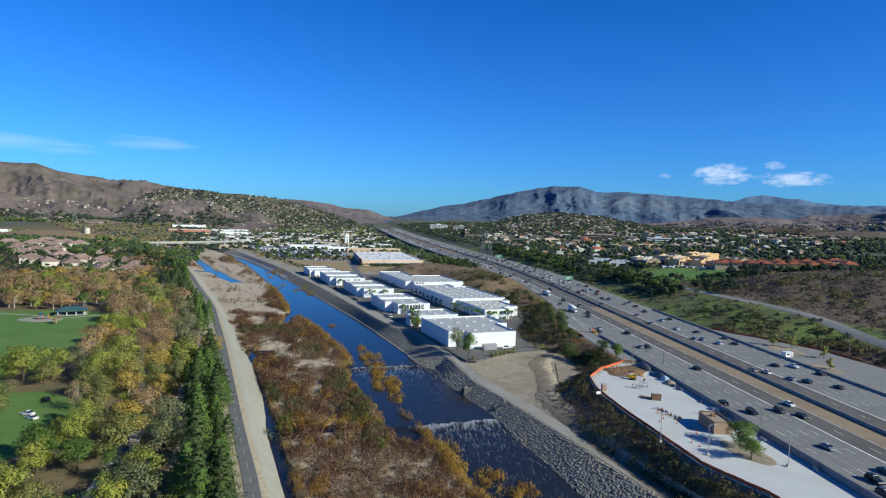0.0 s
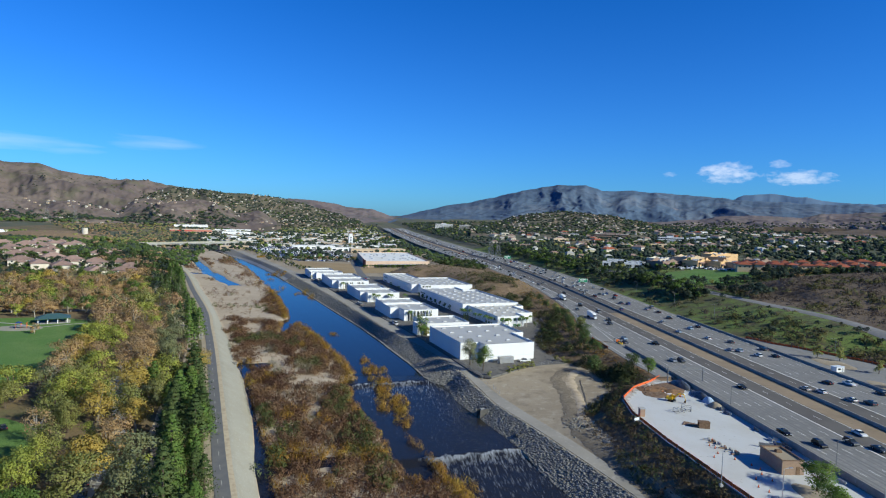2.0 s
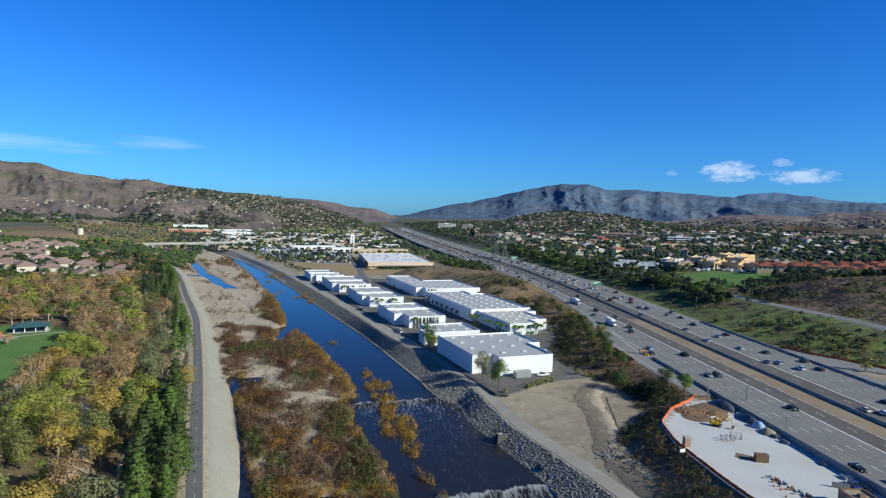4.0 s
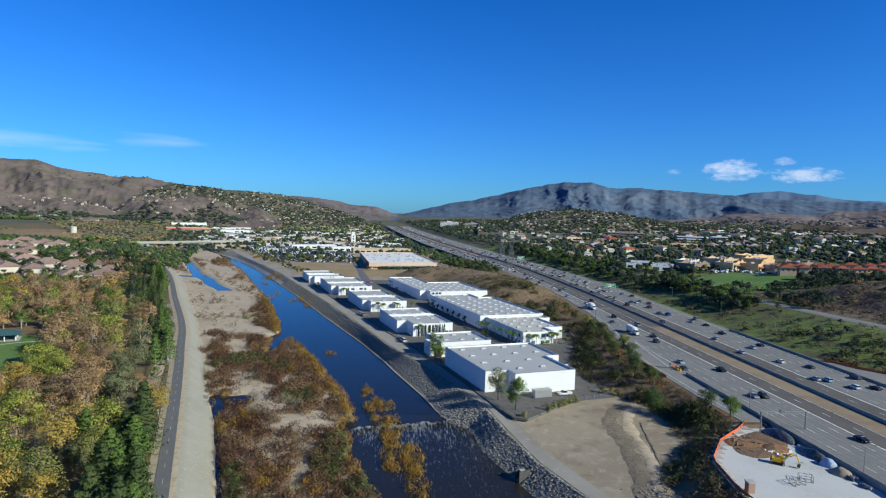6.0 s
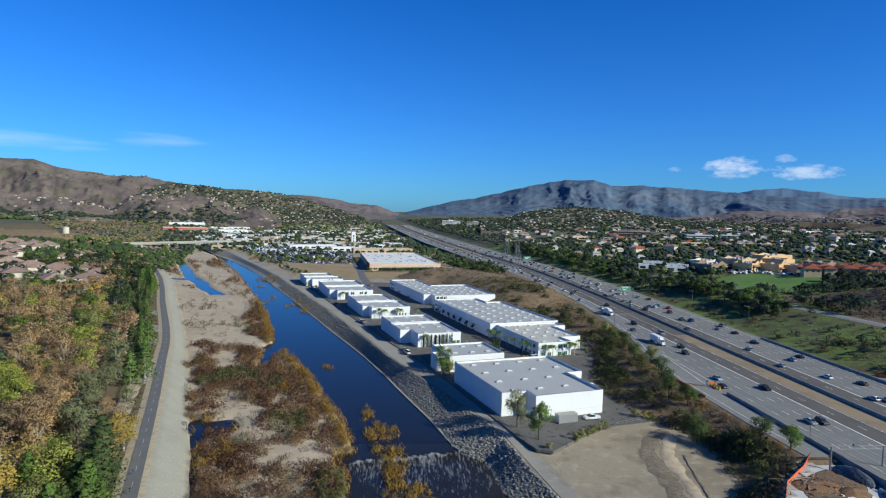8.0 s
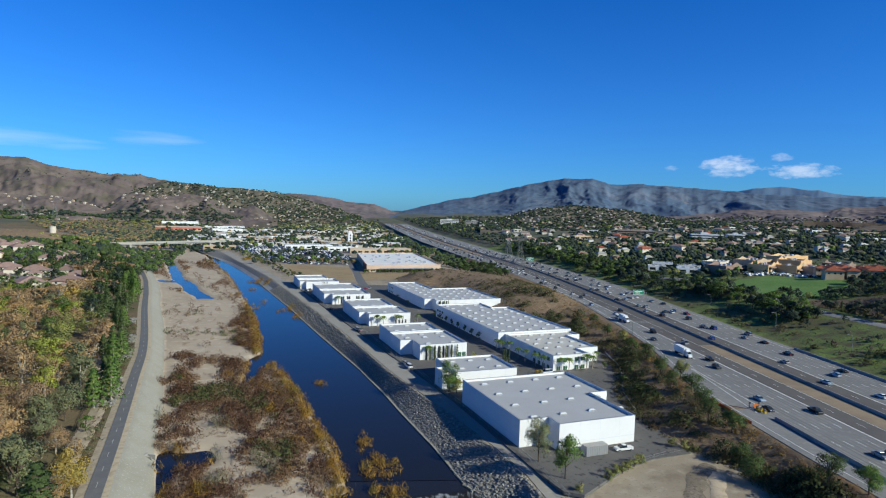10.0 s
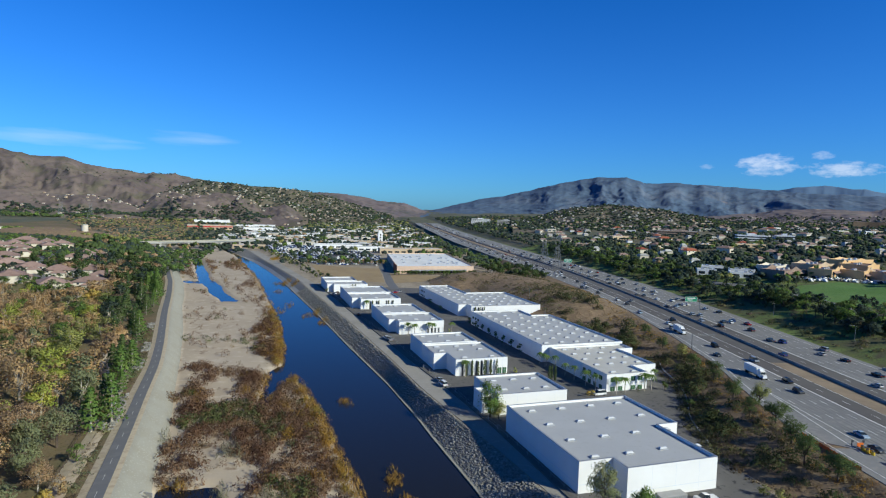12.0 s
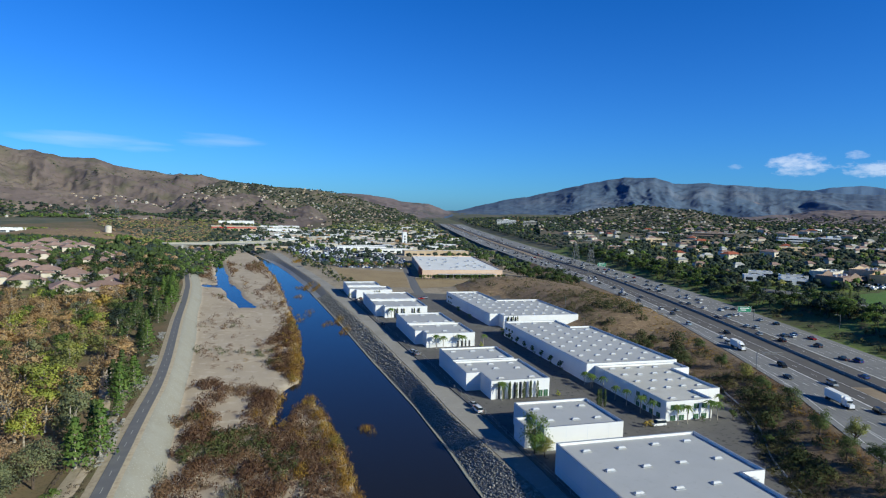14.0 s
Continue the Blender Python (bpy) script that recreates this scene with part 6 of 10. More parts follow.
def east_brush():
    rng = np.random.default_rng(37)
    dark, dry, green = [], [], []
    n = 20000
    ya = 150 + rng.random(n) ** 1.1 * 600
    vga = lerp_table(ya, VERGE)
    xa = vga + 3 + rng.random(n) ** 1.2 * 420
    ca = np.interp(xa, [c[0] for c in SCRUB_HILL], [c[1] for c in SCRUB_HILL])
    for x, y, vg, cy, v, d in zip(xa.tolist(), ya.tolist(), vga.tolist(), ca.tolist(), fbm(xa / 22, ya / 22, 99).tolist(), seg_dist(xa, ya, HILL_ROAD).tolist()):
        if d < 7 or inside(x, y, HILL_LAWN):
            continue
        if x > 261 and y < cy + 22:
            if rng.random() < 0.9:
                (dry if v < 0.60 else dark).append((x, y))
        elif y < 275:
            if v > 0.40 and rng.random() < 0.8:
                (dry if v < 0.5 else dark).append((x, y))
        elif x < vg + 60:
            if v > 0.46 and rng.random() < (0.7 if y < 330 else 0.3):
                (dark if rng.random() < 0.7 else dry).append((x, y))
            elif v < 0.38 and rng.random() < 0.4:
                dry.append((x, y))
        elif v > 0.5 and rng.random() < 0.6:
            green.append((x, y))
    brush_field("meadow_shrubs", dark, 2.0, 22, "chaparral", "dark shrubs on the grassy freeway verge", 21, 1.0, 0.6)
    brush_field("hill_scrub", dry, 1.55, 15, "scrub_grey", "grey-brown dry scrub covering the hillside", 22, 0.75, 0.62)
    brush_field("hill_shrubs", green, 1.6, 16, "leaf_dark", "green shrubs below the shopping centre", 23, 1.0, 0.6)


HILL_LAWN = [(259, 528), (263, 505), (272, 488), (300, 485), (325, 505), (345, 540), (348, 575), (322, 590), (285, 582), (266, 560)]
east_brush()

trail("park_trail", [(-50, 140), (-57, 172), (-66, 206), (-71, 230), (-76, 253), (-87, 287), (-95, 318), (-102, 340), (-112, 372), (-122, 400)], 3.6, 0.1, M["shoulder"], "pale dirt trail between the trees and the levee", "trail")

# ---- river works ----
M["stone"] = mat("riprap_stone", (0.275, 0.262, 0.232), 0.9, spots=[(0.8, (0.195, 0.182, 0.158), 0.55, 0.12, 4)], island=0.28, bump=[(3, 0.4, 0.1)])
M["stone_one"] = mat("riprap_boulder", (0.33, 0.31, 0.27), 0.9, spots=[(0.8, (0.24, 0.22, 0.185), 0.55, 0.12, 4)], per_object=0.4, bump=[(3, 0.4, 0.1)])


def rock_shape(rng):
    p = np.array([(-1, -1, -1), (1, -1, -1), (1, 1, -1), (-1, 1, -1), (-1, -1, 1), (1, -1, 1), (1, 1, 1), (-1, 1, 1), (0, 0, 1.35), (0, -1.3, 0), (1.3, 0, 0), (0, 1.3, 0), (-1.3, 0, 0)], float) * 0.42
    p = p * rng.uniform(0.72, 1.2, (13, 3))
    f = [(4, 5, 8), (5, 6, 8), (6, 7, 8), (7, 4, 8), (0, 1, 9), (1, 5, 9), (5, 4, 9), (4, 0, 9), (1, 2, 10), (2, 6, 10), (6, 5, 10), (5, 1, 10), (2, 3, 11), (3, 7, 11), (7, 6, 11), (6, 2, 11), (3, 0, 12), (0, 4, 12), (4, 7, 12), (7, 3, 12)]
    return p, np.array(f)


def stones_on(name, pts, sizes, rng, label, material, category="stones", kind="stuff", parent=None):
    shapes = [rock_shape(rng) for _ in range(8)]
    V, F, o = [], [], 0
    z = ground_z(pts[:, 0], pts[:, 1])
    for i, (x, y) in enumerate(pts):
        p, f = shapes[i % 8]
        a = rng.uniform(0, 6.28)
        c, s = math.cos(a), math.sin(a)
        q = p * sizes[i] * rng.uniform(0.8, 1.2, 3)
        V.append(np.stack([q[:, 0] * c - q[:, 1] * s + x, q[:, 0] * s + q[:, 1] * c + y, q[:, 2] * 0.75 + z[i] + 0.16 * sizes[i]], 1))
        F.append(f + o)
        o += len(p)
    me = fast_mesh(name, np.concatenate(V), np.concatenate(F), material)
    if parent is not None:
        return part(name, me, None, parent, label)
    return solid(name, me, None, label, category, kind=kind)


def riprap():
    rng = np.random.default_rng(41)
    bank = thing("riprap_bank", Matrix(), "grey broken stone facing on the river bank", "stone bank", kind="structure")
    n = 34000
    y = np.concatenate([rng.uniform(100, 420, 29000), rng.uniform(420, 640, n - 29000)])
    e, t = lerp_table(y, EDGE_E), lerp_table(y, TOP_E)
    x = e - 0.8 + (t - e + 0.8) * rng.random(n)
    s = rng.uniform(0.34, 0.78, n) * np.where(y > 420, 1.2, 1.0)
    stones_on("stones", np.stack([x, y], 1), s, rng, "heaped grey quarry stones", M["stone"], parent=bank)["kind"] = "stuff"
    shapes = []
    for k in range(6):
        p, f = rock_shape(rng)
        shapes.append(fast_mesh("stone", p, f, M["stone_one"]))
    for k in range(280):
        yy = rng.uniform(205, 330)
        ee, tt = float(lerp_table(yy, EDGE_E)), float(lerp_table(yy, TOP_E))
        xx = ee + (tt - ee) * rng.random()
        ob = part("stone", shapes[k % 6], None, bank)
        sc = rng.uniform(0.65, 1.1)
        ob.matrix_basis = Matrix.LocRotScale((xx, yy, gz(xx, yy) + 0.15), Euler((rng.uniform(-.4, .4), rng.uniform(-.4, .4), rng.uniform(0, 6))), (sc * 0.9, sc * 0.9, sc * 0.6))


riprap()

# pale toe of the bank at the water line, and the upstream concrete lining
ys_t = np.arange(268, 700, 4.0)
ribbon("bank_toe", ys_t, lerp_table(ys_t, EDGE_E) - 1.0, lerp_table(ys_t, EDGE_E) + 0.8, 1.35, M["levee"], "pale earth toe of the stone bank", "bank", thick=1.2)
ys_u = np.arange(640, 1120, 6.0)
M["pale_bank"] = mat("pale_concrete_bank", (0.50, 0.48, 0.43), 0.9, spots=[(0.06, (0.43, 0.41, 0.36), 0.53, 0.1, 5), (0.8, (0.38, 0.36, 0.31), 0.62, 0.06, 4)], bump=[(1.5, 0.2, 0.08)])
ribbon("upstream_bank", ys_u, lerp_table(ys_u, EDGE_E) - 0.6, lerp_table(ys_u, TOP_E) + 1.0, None, M["pale_bank"], "smooth grey earth bank upstream", "bank", lift=0.12, thick=0.3)


def abutment():
    """Larger loose stones where the upper weir meets the bank."""
    rng = np.random.default_rng(43)
    a = thing("weir_abutment", Matrix(), "rough stone spur where the weir meets the bank", "weir", kind="structure")
    yy = rng.uniform(259, 284, 1500)
    aa, bb = lerp_table(yy, EDGE_E) - 1.0, lerp_table(yy, TOP_E)
    pts = np.stack([aa + (bb - aa) * rng.random(1500), yy], 1)
    stones_on("stones", pts, rng.uniform(0.5, 1.1, 1500), rng, "loose grey stones", M["stone"], parent=a)["kind"] = "stuff"


abutment()


# Dark colour puts the recess's shade into the drain's inner faces.
M["shade_concrete"] = mat("shade_dark_concrete", (0.085, 0.082, 0.078), 0.7, spots=[(0.9, (0.13, 0.125, 0.115), 0.58, 0.08, 4)], bump=[(3, 0.2, 0.05)])


def culvert(x, y, w, h, deep, label):
    """An open concrete drain mouth standing in the stone bank, facing the river."""
    c = thing("culvert", pose(x, y, gz(x, y) - 0.3, 0, 0, 20), label, "culvert", "drain outlets")
    for k in (-1, 1):
        b = Build()
        y0, y1 = k * w - 0.16, k * w + 0.16
        b.add([(0, y0, 0), (deep, y0, 0), (deep, y0, h + 0.5), (0, y0, h), (0, y1, 0), (deep, y1, 0), (deep, y1, h + 0.5), (0, y1, h)], [(0, 1, 2, 3), (7, 6, 5, 4), (3, 2, 6, 7), (0, 3, 7, 4), (1, 5, 6, 2)])
        part("side_wall", b, M["shade_concrete"], c)
    part("floor", Build().box(-0.6, deep, -w + 0.17, w - 0.17, 0, 0.35), M["stripe"], c, "drain floor painted dark for the shade inside")
    part("back_wall", Build().box(deep - 0.02, deep + 0.3, -w - 0.2, w + 0.2, 0, h + 0.55), M["shade_concrete"], c)
    part("headwall", Build().box(0.9, deep + 0.1, -w + 0.17, w - 0.17, h - 0.45, h + 0.1), M["concrete"], c)


culvert(38.0, 222.4, 1.0, 3.6, 3.2, "upright concrete drain mouth with a dark opening in the stone bank")
culvert(47.4, 199.5, 0.7, 1.5, 1.6, "small concrete drain mouth low in the stone bank")
outlet = thing("drain_outlet", pose(-66.8, 289.5, gz(-66.8, 289.5), 0, 0, -14), "small stained concrete drain notch at the foot of the levee", "culvert", "drain outlets")
for k in (-1, 1):
    part("side_wall", Build().box(-1.6, 0.8, k * 0.8 - 0.12, k * 0.8 + 0.12, -0.6, 0.9), M["barrier"], outlet)
part("headwall", Build().box(-1.8, -1.55, -1.0, 1.0, -0.6, 1.3), M["barrier"], outlet)

# fence along the levee road
def chain_fence(name, pts, h, gap, label, rail=True):
    f = thing(name, Matrix(), label, "fence")
    for (ax, ay), (bx, by) in zip(pts, pts[1:]):
        n = max(1, int(math.hypot(bx - ax, by - ay) / gap))
        for k in range(n):
            x, y = ax + (bx - ax) * k / n, ay + (by - ay) * k / n
            x2, y2 = ax + (bx - ax) * (k + 1) / n, ay + (by - ay) * (k + 1) / n
            z, z2 = gz(x, y), gz(x2, y2)
            part("post", Build().tube((x, y, z - 0.2), (x, y, z + h), 0.06, None, 6), M["metal"], f)
            r = Build()
            for hh in (h - 0.05, h * 0.5, 0.15):
                r.tube((x, y, z + hh), (x2, y2, z2 + hh), 0.025, None, 4, False)
            part("rail", r, M["metal"], f)
    return f


yard_line = [(float(lerp_table(y, ROAD_E)) + 0.6, float(y)) for y in (238, 262, 289, 321, 341, 370, 398, 449, 497, 576, 660)]
chain_fence("yard_fence", yard_line, 1.9, 6.0, "thin metal fence between levee road and warehouses")


chain_fence("yard_gate", [(72, 275), (79.5, 278.5), (86, 281)], 1.3, 3.6, "galvanised steel gate at the corner of the asphalt yard")


def wooden_fence():
    f = thing("wooden_fence", Matrix(), "low brown rail fence beside the park trail", "fence")
    pts = [(-84, 268), (-92, 300), (-96, 310), (-101, 326), (-108, 345)]
    for (ax, ay), (bx, by) in zip(pts, pts[1:]):
        n = max(1, int(math.hypot(bx - ax, by - ay) / 2.6))
        for k in range(n):
            x, y, x2, y2 = (ax + (bx - ax) * k / n, ay + (by - ay) * k / n, ax + (bx - ax) * (k + 1) / n, ay + (by - ay) * (k + 1) / n)
            part("post", Build().box(x - 0.08, x + 0.08, y - 0.08, y + 0.08, gz(x, y) - 0.1, gz(x, y) + 1.1), M["bark_dark"], f)
            b = Build()
            for hh in (0.5, 0.95):
                b.tube((x, y, gz(x, y) + hh), (x2, y2, gz(x2, y2) + hh), 0.06, None, 5)
            part("rail", b, M["bark_dark"], f)


wooden_fence()

# grey boulders dumped beside the bike path
rng_b = np.random.default_rng(47)
bp = []
for y0, dx, n in ((330, -5.0, 60), (346, -5.5, 50), (392, -6.0, 60), (424, -5.5, 50), (470, -6, 40)):
    for _ in range(n):
        yy = y0 + rng_b.uniform(-9, 9)
        bp.append((float(lerp_table(yy, PATH_W)) + dx + rng_b.uniform(-2, 1.4), yy))
bp = np.array(bp)
stones_on("boulders", bp, rng_b.uniform(0.6, 1.3, len(bp)), rng_b, "pale grey boulders beside the bike path", M["stone"])

# ---- works yard beside the freeway ----
M["orange"] = mat("orange_netting", (0.72, 0.13, 0.035), 0.8, spots=[(0.8, (0.55, 0.11, 0.04), 0.55, 0.1, 3)])
M["yellow"] = mat("yellow_paint", (0.72, 0.42, 0.02), 0.45)
M["brick_tan"] = mat("tan_block", (0.34, 0.235, 0.165), 0.9, spots=[(1.2, (0.29, 0.20, 0.14), 0.55, 0.1, 4)], bump=[(6, 0.2, 0.03)])
M["rust_brown"] = mat("brown_timber", (0.20, 0.125, 0.075), 0.9, spots=[(1.5, (0.13, 0.08, 0.05), 0.55, 0.1, 4)])
M["tarp"] = mat("dark_plastic_sheet", (0.06, 0.07, 0.085), 0.35, spots=[(0.5, (0.12, 0.13, 0.15), 0.55, 0.1, 4)], bump=[(1.2, 1.0, 0.4)], spec=0.5)
M["tarp_blue"] = mat("silver_blue_sheet", (0.35, 0.45, 0.58), 0.35, bump=[(1.2, 1.0, 0.4)], spec=0.5)
M["red_soil"] = mat("orange_soil", (0.26, 0.145, 0.075), 0.95, spots=[(0.7, (0.15, 0.09, 0.055), 0.54, 0.08, 6), (1.6, (0.36, 0.26, 0.18), 0.64, 0.05, 5)], bump=[(1.4, 0.8, 0.3)])
M["frame_steel"] = mat("dull_scaffold_steel", (0.24, 0.24, 0.235), 0.6, 0.3)
M["rubble_soil"] = mat("rubble_soil", (0.21, 0.13, 0.08), 0.95, spots=[(0.6, (0.13, 0.09, 0.065), 0.54, 0.08, 6), (1.6, (0.34, 0.27, 0.20), 0.62, 0.05, 5)], bump=[(1.8, 0.9, 0.3)])
M["rubber"] = mat("black_rubber", (0.02, 0.02, 0.02), 0.8)

lot_ys = np.arange(-300, 236, 3.0)
lot_l = lerp_table(lot_ys, LOT_W)
lot_r = np.interp(lot_ys, fy, C) - 39.2
ribbon("works_lot", lot_ys, np.minimum(lot_l, lot_r - 0.5), lot_r, 11.1, M["lot"], "pale new concrete lot beside the freeway wall", "pavement", thick=0.5)
kerb = Build()
net = thing("orange_fence", Matrix(), "orange plastic safety netting along the edge of the lot", "fence")
edge = [(float(lerp_table(y, LOT_W)) + 0.3, float(y)) for y in list(range(84, 206, 3)) + [208, 211, 214, 217, 220, 223, 226, 229, 232]] + [(112, 236), (116, 240)]
for (ax, ay), (bx, by) in zip(edge, edge[1:]):
    z = 11.1
    b = Build()
    d = Vector((by - ay, ax - bx)).normalized() * 0.05
    sag = random.uniform(0.0, 0.18)
    b.add([(ax, ay, z + 0.05), (bx, by, z + 0.05), (bx, by, z + 1.1 - sag), (ax, ay, z + 1.1), (ax + d.x, ay + d.y, z + 0.05), (bx + d.x, by + d.y, z + 0.05), (bx + d.x, by + d.y, z + 1.1 - sag), (ax + d.x, ay + d.y, z + 1.1)],
          [(0, 1, 2, 3), (7, 6, 5, 4), (3, 2, 6, 7), (0, 4, 5, 1)])
    part("netting", b, M["orange"], net)
    part("post", Build().tube((ax, ay, z - 0.2), (ax, ay, z + 1.25), 0.04, None, 5), M["metal"], net)
    kerb.box(min(ax, bx) + 0.5, max(ax, bx) + 0.95, min(ay, by), max(ay, by), 11.0, 11.3)
solid("lot_kerb", kerb, M["concrete"], "pale concrete kerb at the lot's edge", "kerb", kind="structure")
net2 = thing("orange_fence", Matrix(), "orange safety netting along the dry verge beyond the freeway", "fence")
pts = [(233, 205), (231, 235), (229, 262), (222.8, 276), (215.4, 291), (207.4, 302), (201.8, 318)]
for (ax, ay), (bx, by) in zip(pts, pts[1:]):
    n = 8
    for k in range(n):
        x, y, x2, y2 = ax + (bx - ax) * k / n, ay + (by - ay) * k / n, ax + (bx - ax) * (k + 1) / n, ay + (by - ay) * (k + 1) / n
        za, zb = gz(x, y), gz(x2, y2)
        part("netting", Build().add([(x, y, za), (x2, y2, zb), (x2, y2, zb + 1.1), (x, y, za + 1.1), (x + 0.05, y, za), (x2 + 0.05, y2, zb), (x2 + 0.05, y2, zb + 1.1), (x + 0.05, y, za + 1.1)], [(3, 2, 1, 0), (4, 5, 6, 7), (3, 7, 6, 2)]), M["orange"], net2)
        part("post", Build().tube((x, y, za - 0.2), (x, y, za + 1.2), 0.04, None, 5), M["metal"], net2)


net3 = thing("orange_fence", Matrix(), "low orange netting along the outer edge of the ramp", "fence")
for y in np.arange(288, 312, 2.4).tolist():
    x, x2 = float(lerp_table(y, FWY_W)) - 0.1, float(lerp_table(y + 2.4, FWY_W)) - 0.1
    part("netting", Build().add([(x, y, 11.8), (x2, y + 2.4, 11.8), (x2, y + 2.4, 12.75), (x, y, 12.85), (x - 0.05, y, 11.8), (x2 - 0.05, y + 2.4, 11.8), (x2 - 0.05, y + 2.4, 12.75), (x - 0.05, y, 12.85)], [(0, 1, 2, 3), (7, 6, 5, 4), (3, 2, 6, 7)]), M["orange"], net3)
    part("post", Build().tube((x, y, 11.7), (x, y, 12.95), 0.04, None, 5), M["metal"], net3)


def block_building():
    b = thing("block_building", pose(107.9, 152.4, 11.1, 0, 0, -3), "tan block building with a flat roof in the works lot", "building")
    part("wall", Build().ring([(-2.9, -5), (2.9, -5), (2.9, 5), (-2.9, 5)], [(-2.65, -4.75), (2.65, -4.75), (2.65, 4.75), (-2.65, 4.75)], 0, 3.7), M["brick_tan"], b)
    part("roof", Build().box(-2.65, 2.65, -4.75, 4.75, 3.1, 3.4), M["dirt"], b, "tan flat roof")
    part("roof_vent", Build().box(-0.8, 0.8, 1.0, 2.2, 3.4, 4.1, 0.15), M["rust_brown"], b)
    part("door", Build().box(0.8, 1.8, -5.06, -5.0, 0.1, 2.2), M["rust_brown"], b)
    part("coping", Build().ring([(-3, -5.1), (3, -5.1), (3, 5.1), (-3, 5.1)], [(-2.6, -4.7), (2.6, -4.7), (2.6, 4.7), (-2.6, 4.7)], 3.7, 3.8), M["rust_brown"], b)


block_building()


def digger():
    d = thing("excavator", pose(105.0, 208, 11.1, 0, 0, -35) @ Matrix.Scale(0.72, 4), "yellow tracked excavator with its arm bent over the lot", "excavator")
    for s in (-1, 1):
        t = part("track", Build().add(*(lambda y0, y1: ([(x, y, z) for y in (y0, y1) for x, z in ((-2.0, 0.45), (-1.6, 0.05), (1.6, 0.05), (2.0, 0.45), (1.6, 0.95), (-1.6, 0.95))],
                 [(0, 1, 2, 3, 4, 5), (11, 10, 9, 8, 7, 6)] + [(k, 6 + k, 6 + (k + 1) % 6, (k + 1) % 6) for k in range(6)]))(s * 1.25 - 0.3, s * 1.25 + 0.3)), M["rubber"], d, "black crawler track")
        part("wheel", Build().tube((1.5, s * 1.25 - 0.34, 0.5), (1.5, s * 1.25 + 0.34, 0.5), 0.36, None, 10), M["metal"], t)
    part("undercarriage", Build().box(-1.2, 1.2, -1.0, 1.0, 0.5, 1.1), M["rubber"], d)
    body = part("body", Build().box(-2.4, 0.6, -1.35, 1.35, 1.1, 2.3, 0.12), M["yellow"], d)
    part("counterweight", Build().box(-2.9, -2.3, -1.3, 1.3, 1.15, 2.1, 0.15), M["rust_brown"], body)
    cab = part("cab", Build().box(-0.3, 1.4, 0.2, 1.35, 1.1, 3.0, 0.1), M["yellow"], d)
    part("window", Build().box(-0.15, 1.45, 0.3, 1.4, 1.9, 2.8, 0.08), M["dark_glass"], cab)
    part("boom", Build().tube((0.9, -0.3, 1.6), (3.4, -0.3, 4.6), 0.34, 0.3, 6).tube((3.4, -0.3, 4.6), (5.6, -0.3, 4.4), 0.3, 0.24, 6), M["yellow"], d)
    part("arm", Build().tube((5.4, -0.3, 4.7), (6.6, -0.3, 1.6), 0.24, 0.18, 6), M["yellow"], d)
    part("hydraulic_ram", Build().tube((1.6, -0.3, 1.5), (3.0, -0.3, 3.7), 0.1, None, 6).tube((3.6, -0.3, 5.0), (5.4, -0.3, 4.9), 0.09, None, 6), M["metal"], d)
    part("bucket", Build().add([(6.2, -0.9, 1.5), (6.9, -0.9, 1.6), (6.6, -0.9, 0.3), (5.7, -0.9, 0.7), (6.2, 0.3, 1.5), (6.9, 0.3, 1.6), (6.6, 0.3, 0.3), (5.7, 0.3, 0.7)], [(0, 1, 2, 3), (7, 6, 5, 4), (1, 5, 6, 2), (2, 6, 7, 3), (0, 4, 5, 1)]), M["rust_brown"], d)


digger()
rng_t = np.random.default_rng(49)
tp = np.stack([rng_t.normal(67.2, 1.7, 120), rng_t.normal(200.5, 3.2, 120)], 1)
stones_on("dumped_stones", tp, rng_t.uniform(0.3, 0.7, 120), rng_t, "grey broken stones tipped beside the dirt track", M["stone"])


def heap(name, x, y, rx, ry, h, material, label, category, seed, rot=0.0, base=11.1):
    n, m = 26, 10
    V = []
    for j in range(m):
        r = 1 - j / (m - 1)
        for i in range(n):
            a = i * math.tau / n
            px, py = math.cos(a) * r, math.sin(a) * r
            k = 0.75 + 0.5 * float(fbm(np.array(px * 2 + seed), np.array(py * 2), seed))
            V.append((px * rx * (0.8 + 0.3 * k), py * ry * (0.8 + 0.3 * k), h * (1 - r * r) * k - (0.15 if j == 0 else 0)))
    F = [(j * n + i, j * n + (i + 1) % n, (j + 1) * n + (i + 1) % n, (j + 1) * n + i) for j in range(m - 1) for i in range(n)]
    ob = solid(name, mesh_of(name, V, F, material, smooth=True), None, label, category)
    ob.matrix_world = pose(x, y, base, 0, 0, rot)
    return ob


heap("rubble_patch", 108.5, 221.5, 12.5, 6.2, 0.5, M["rubble_soil"], "flat spread of orange soil and broken rubble", "rubble", 23, 42)
heap("soil_mound", 104.5, 222, 6.2, 4.2, 1.2, M["red_soil"], "orange-brown heap of soil and rubble in the works lot", "soil heap", 3)
heap("soil_mound", 110.5, 218, 4, 3, 1.3, M["red_soil"], "small heap of reddish soil with broken boards", "soil heap", 4)
heap("sheeted_mound", 118.2, 227, 2.9, 6.0, 2.0, M["tarp"], "heap under dark plastic sheets beside the wall", "covered heap", 5, 4)
heap("sheeted_mound", 118.4, 213, 2.0, 5, 1.9, M["tarp"], "heap under crumpled dark plastic sheets", "covered heap", 15, 4)
heap("sheeted_mound", 118.2, 206.6, 1.9, 2.4, 1.9, M["tarp_blue"], "heap under a silver blue sheet beside the wall", "covered heap", 6, 8)
heap("soil_mound", 117.8, 201.6, 2.3, 2.8, 1.7, M["dirt"], "tan sand heap beside the freeway wall", "soil heap", 8)


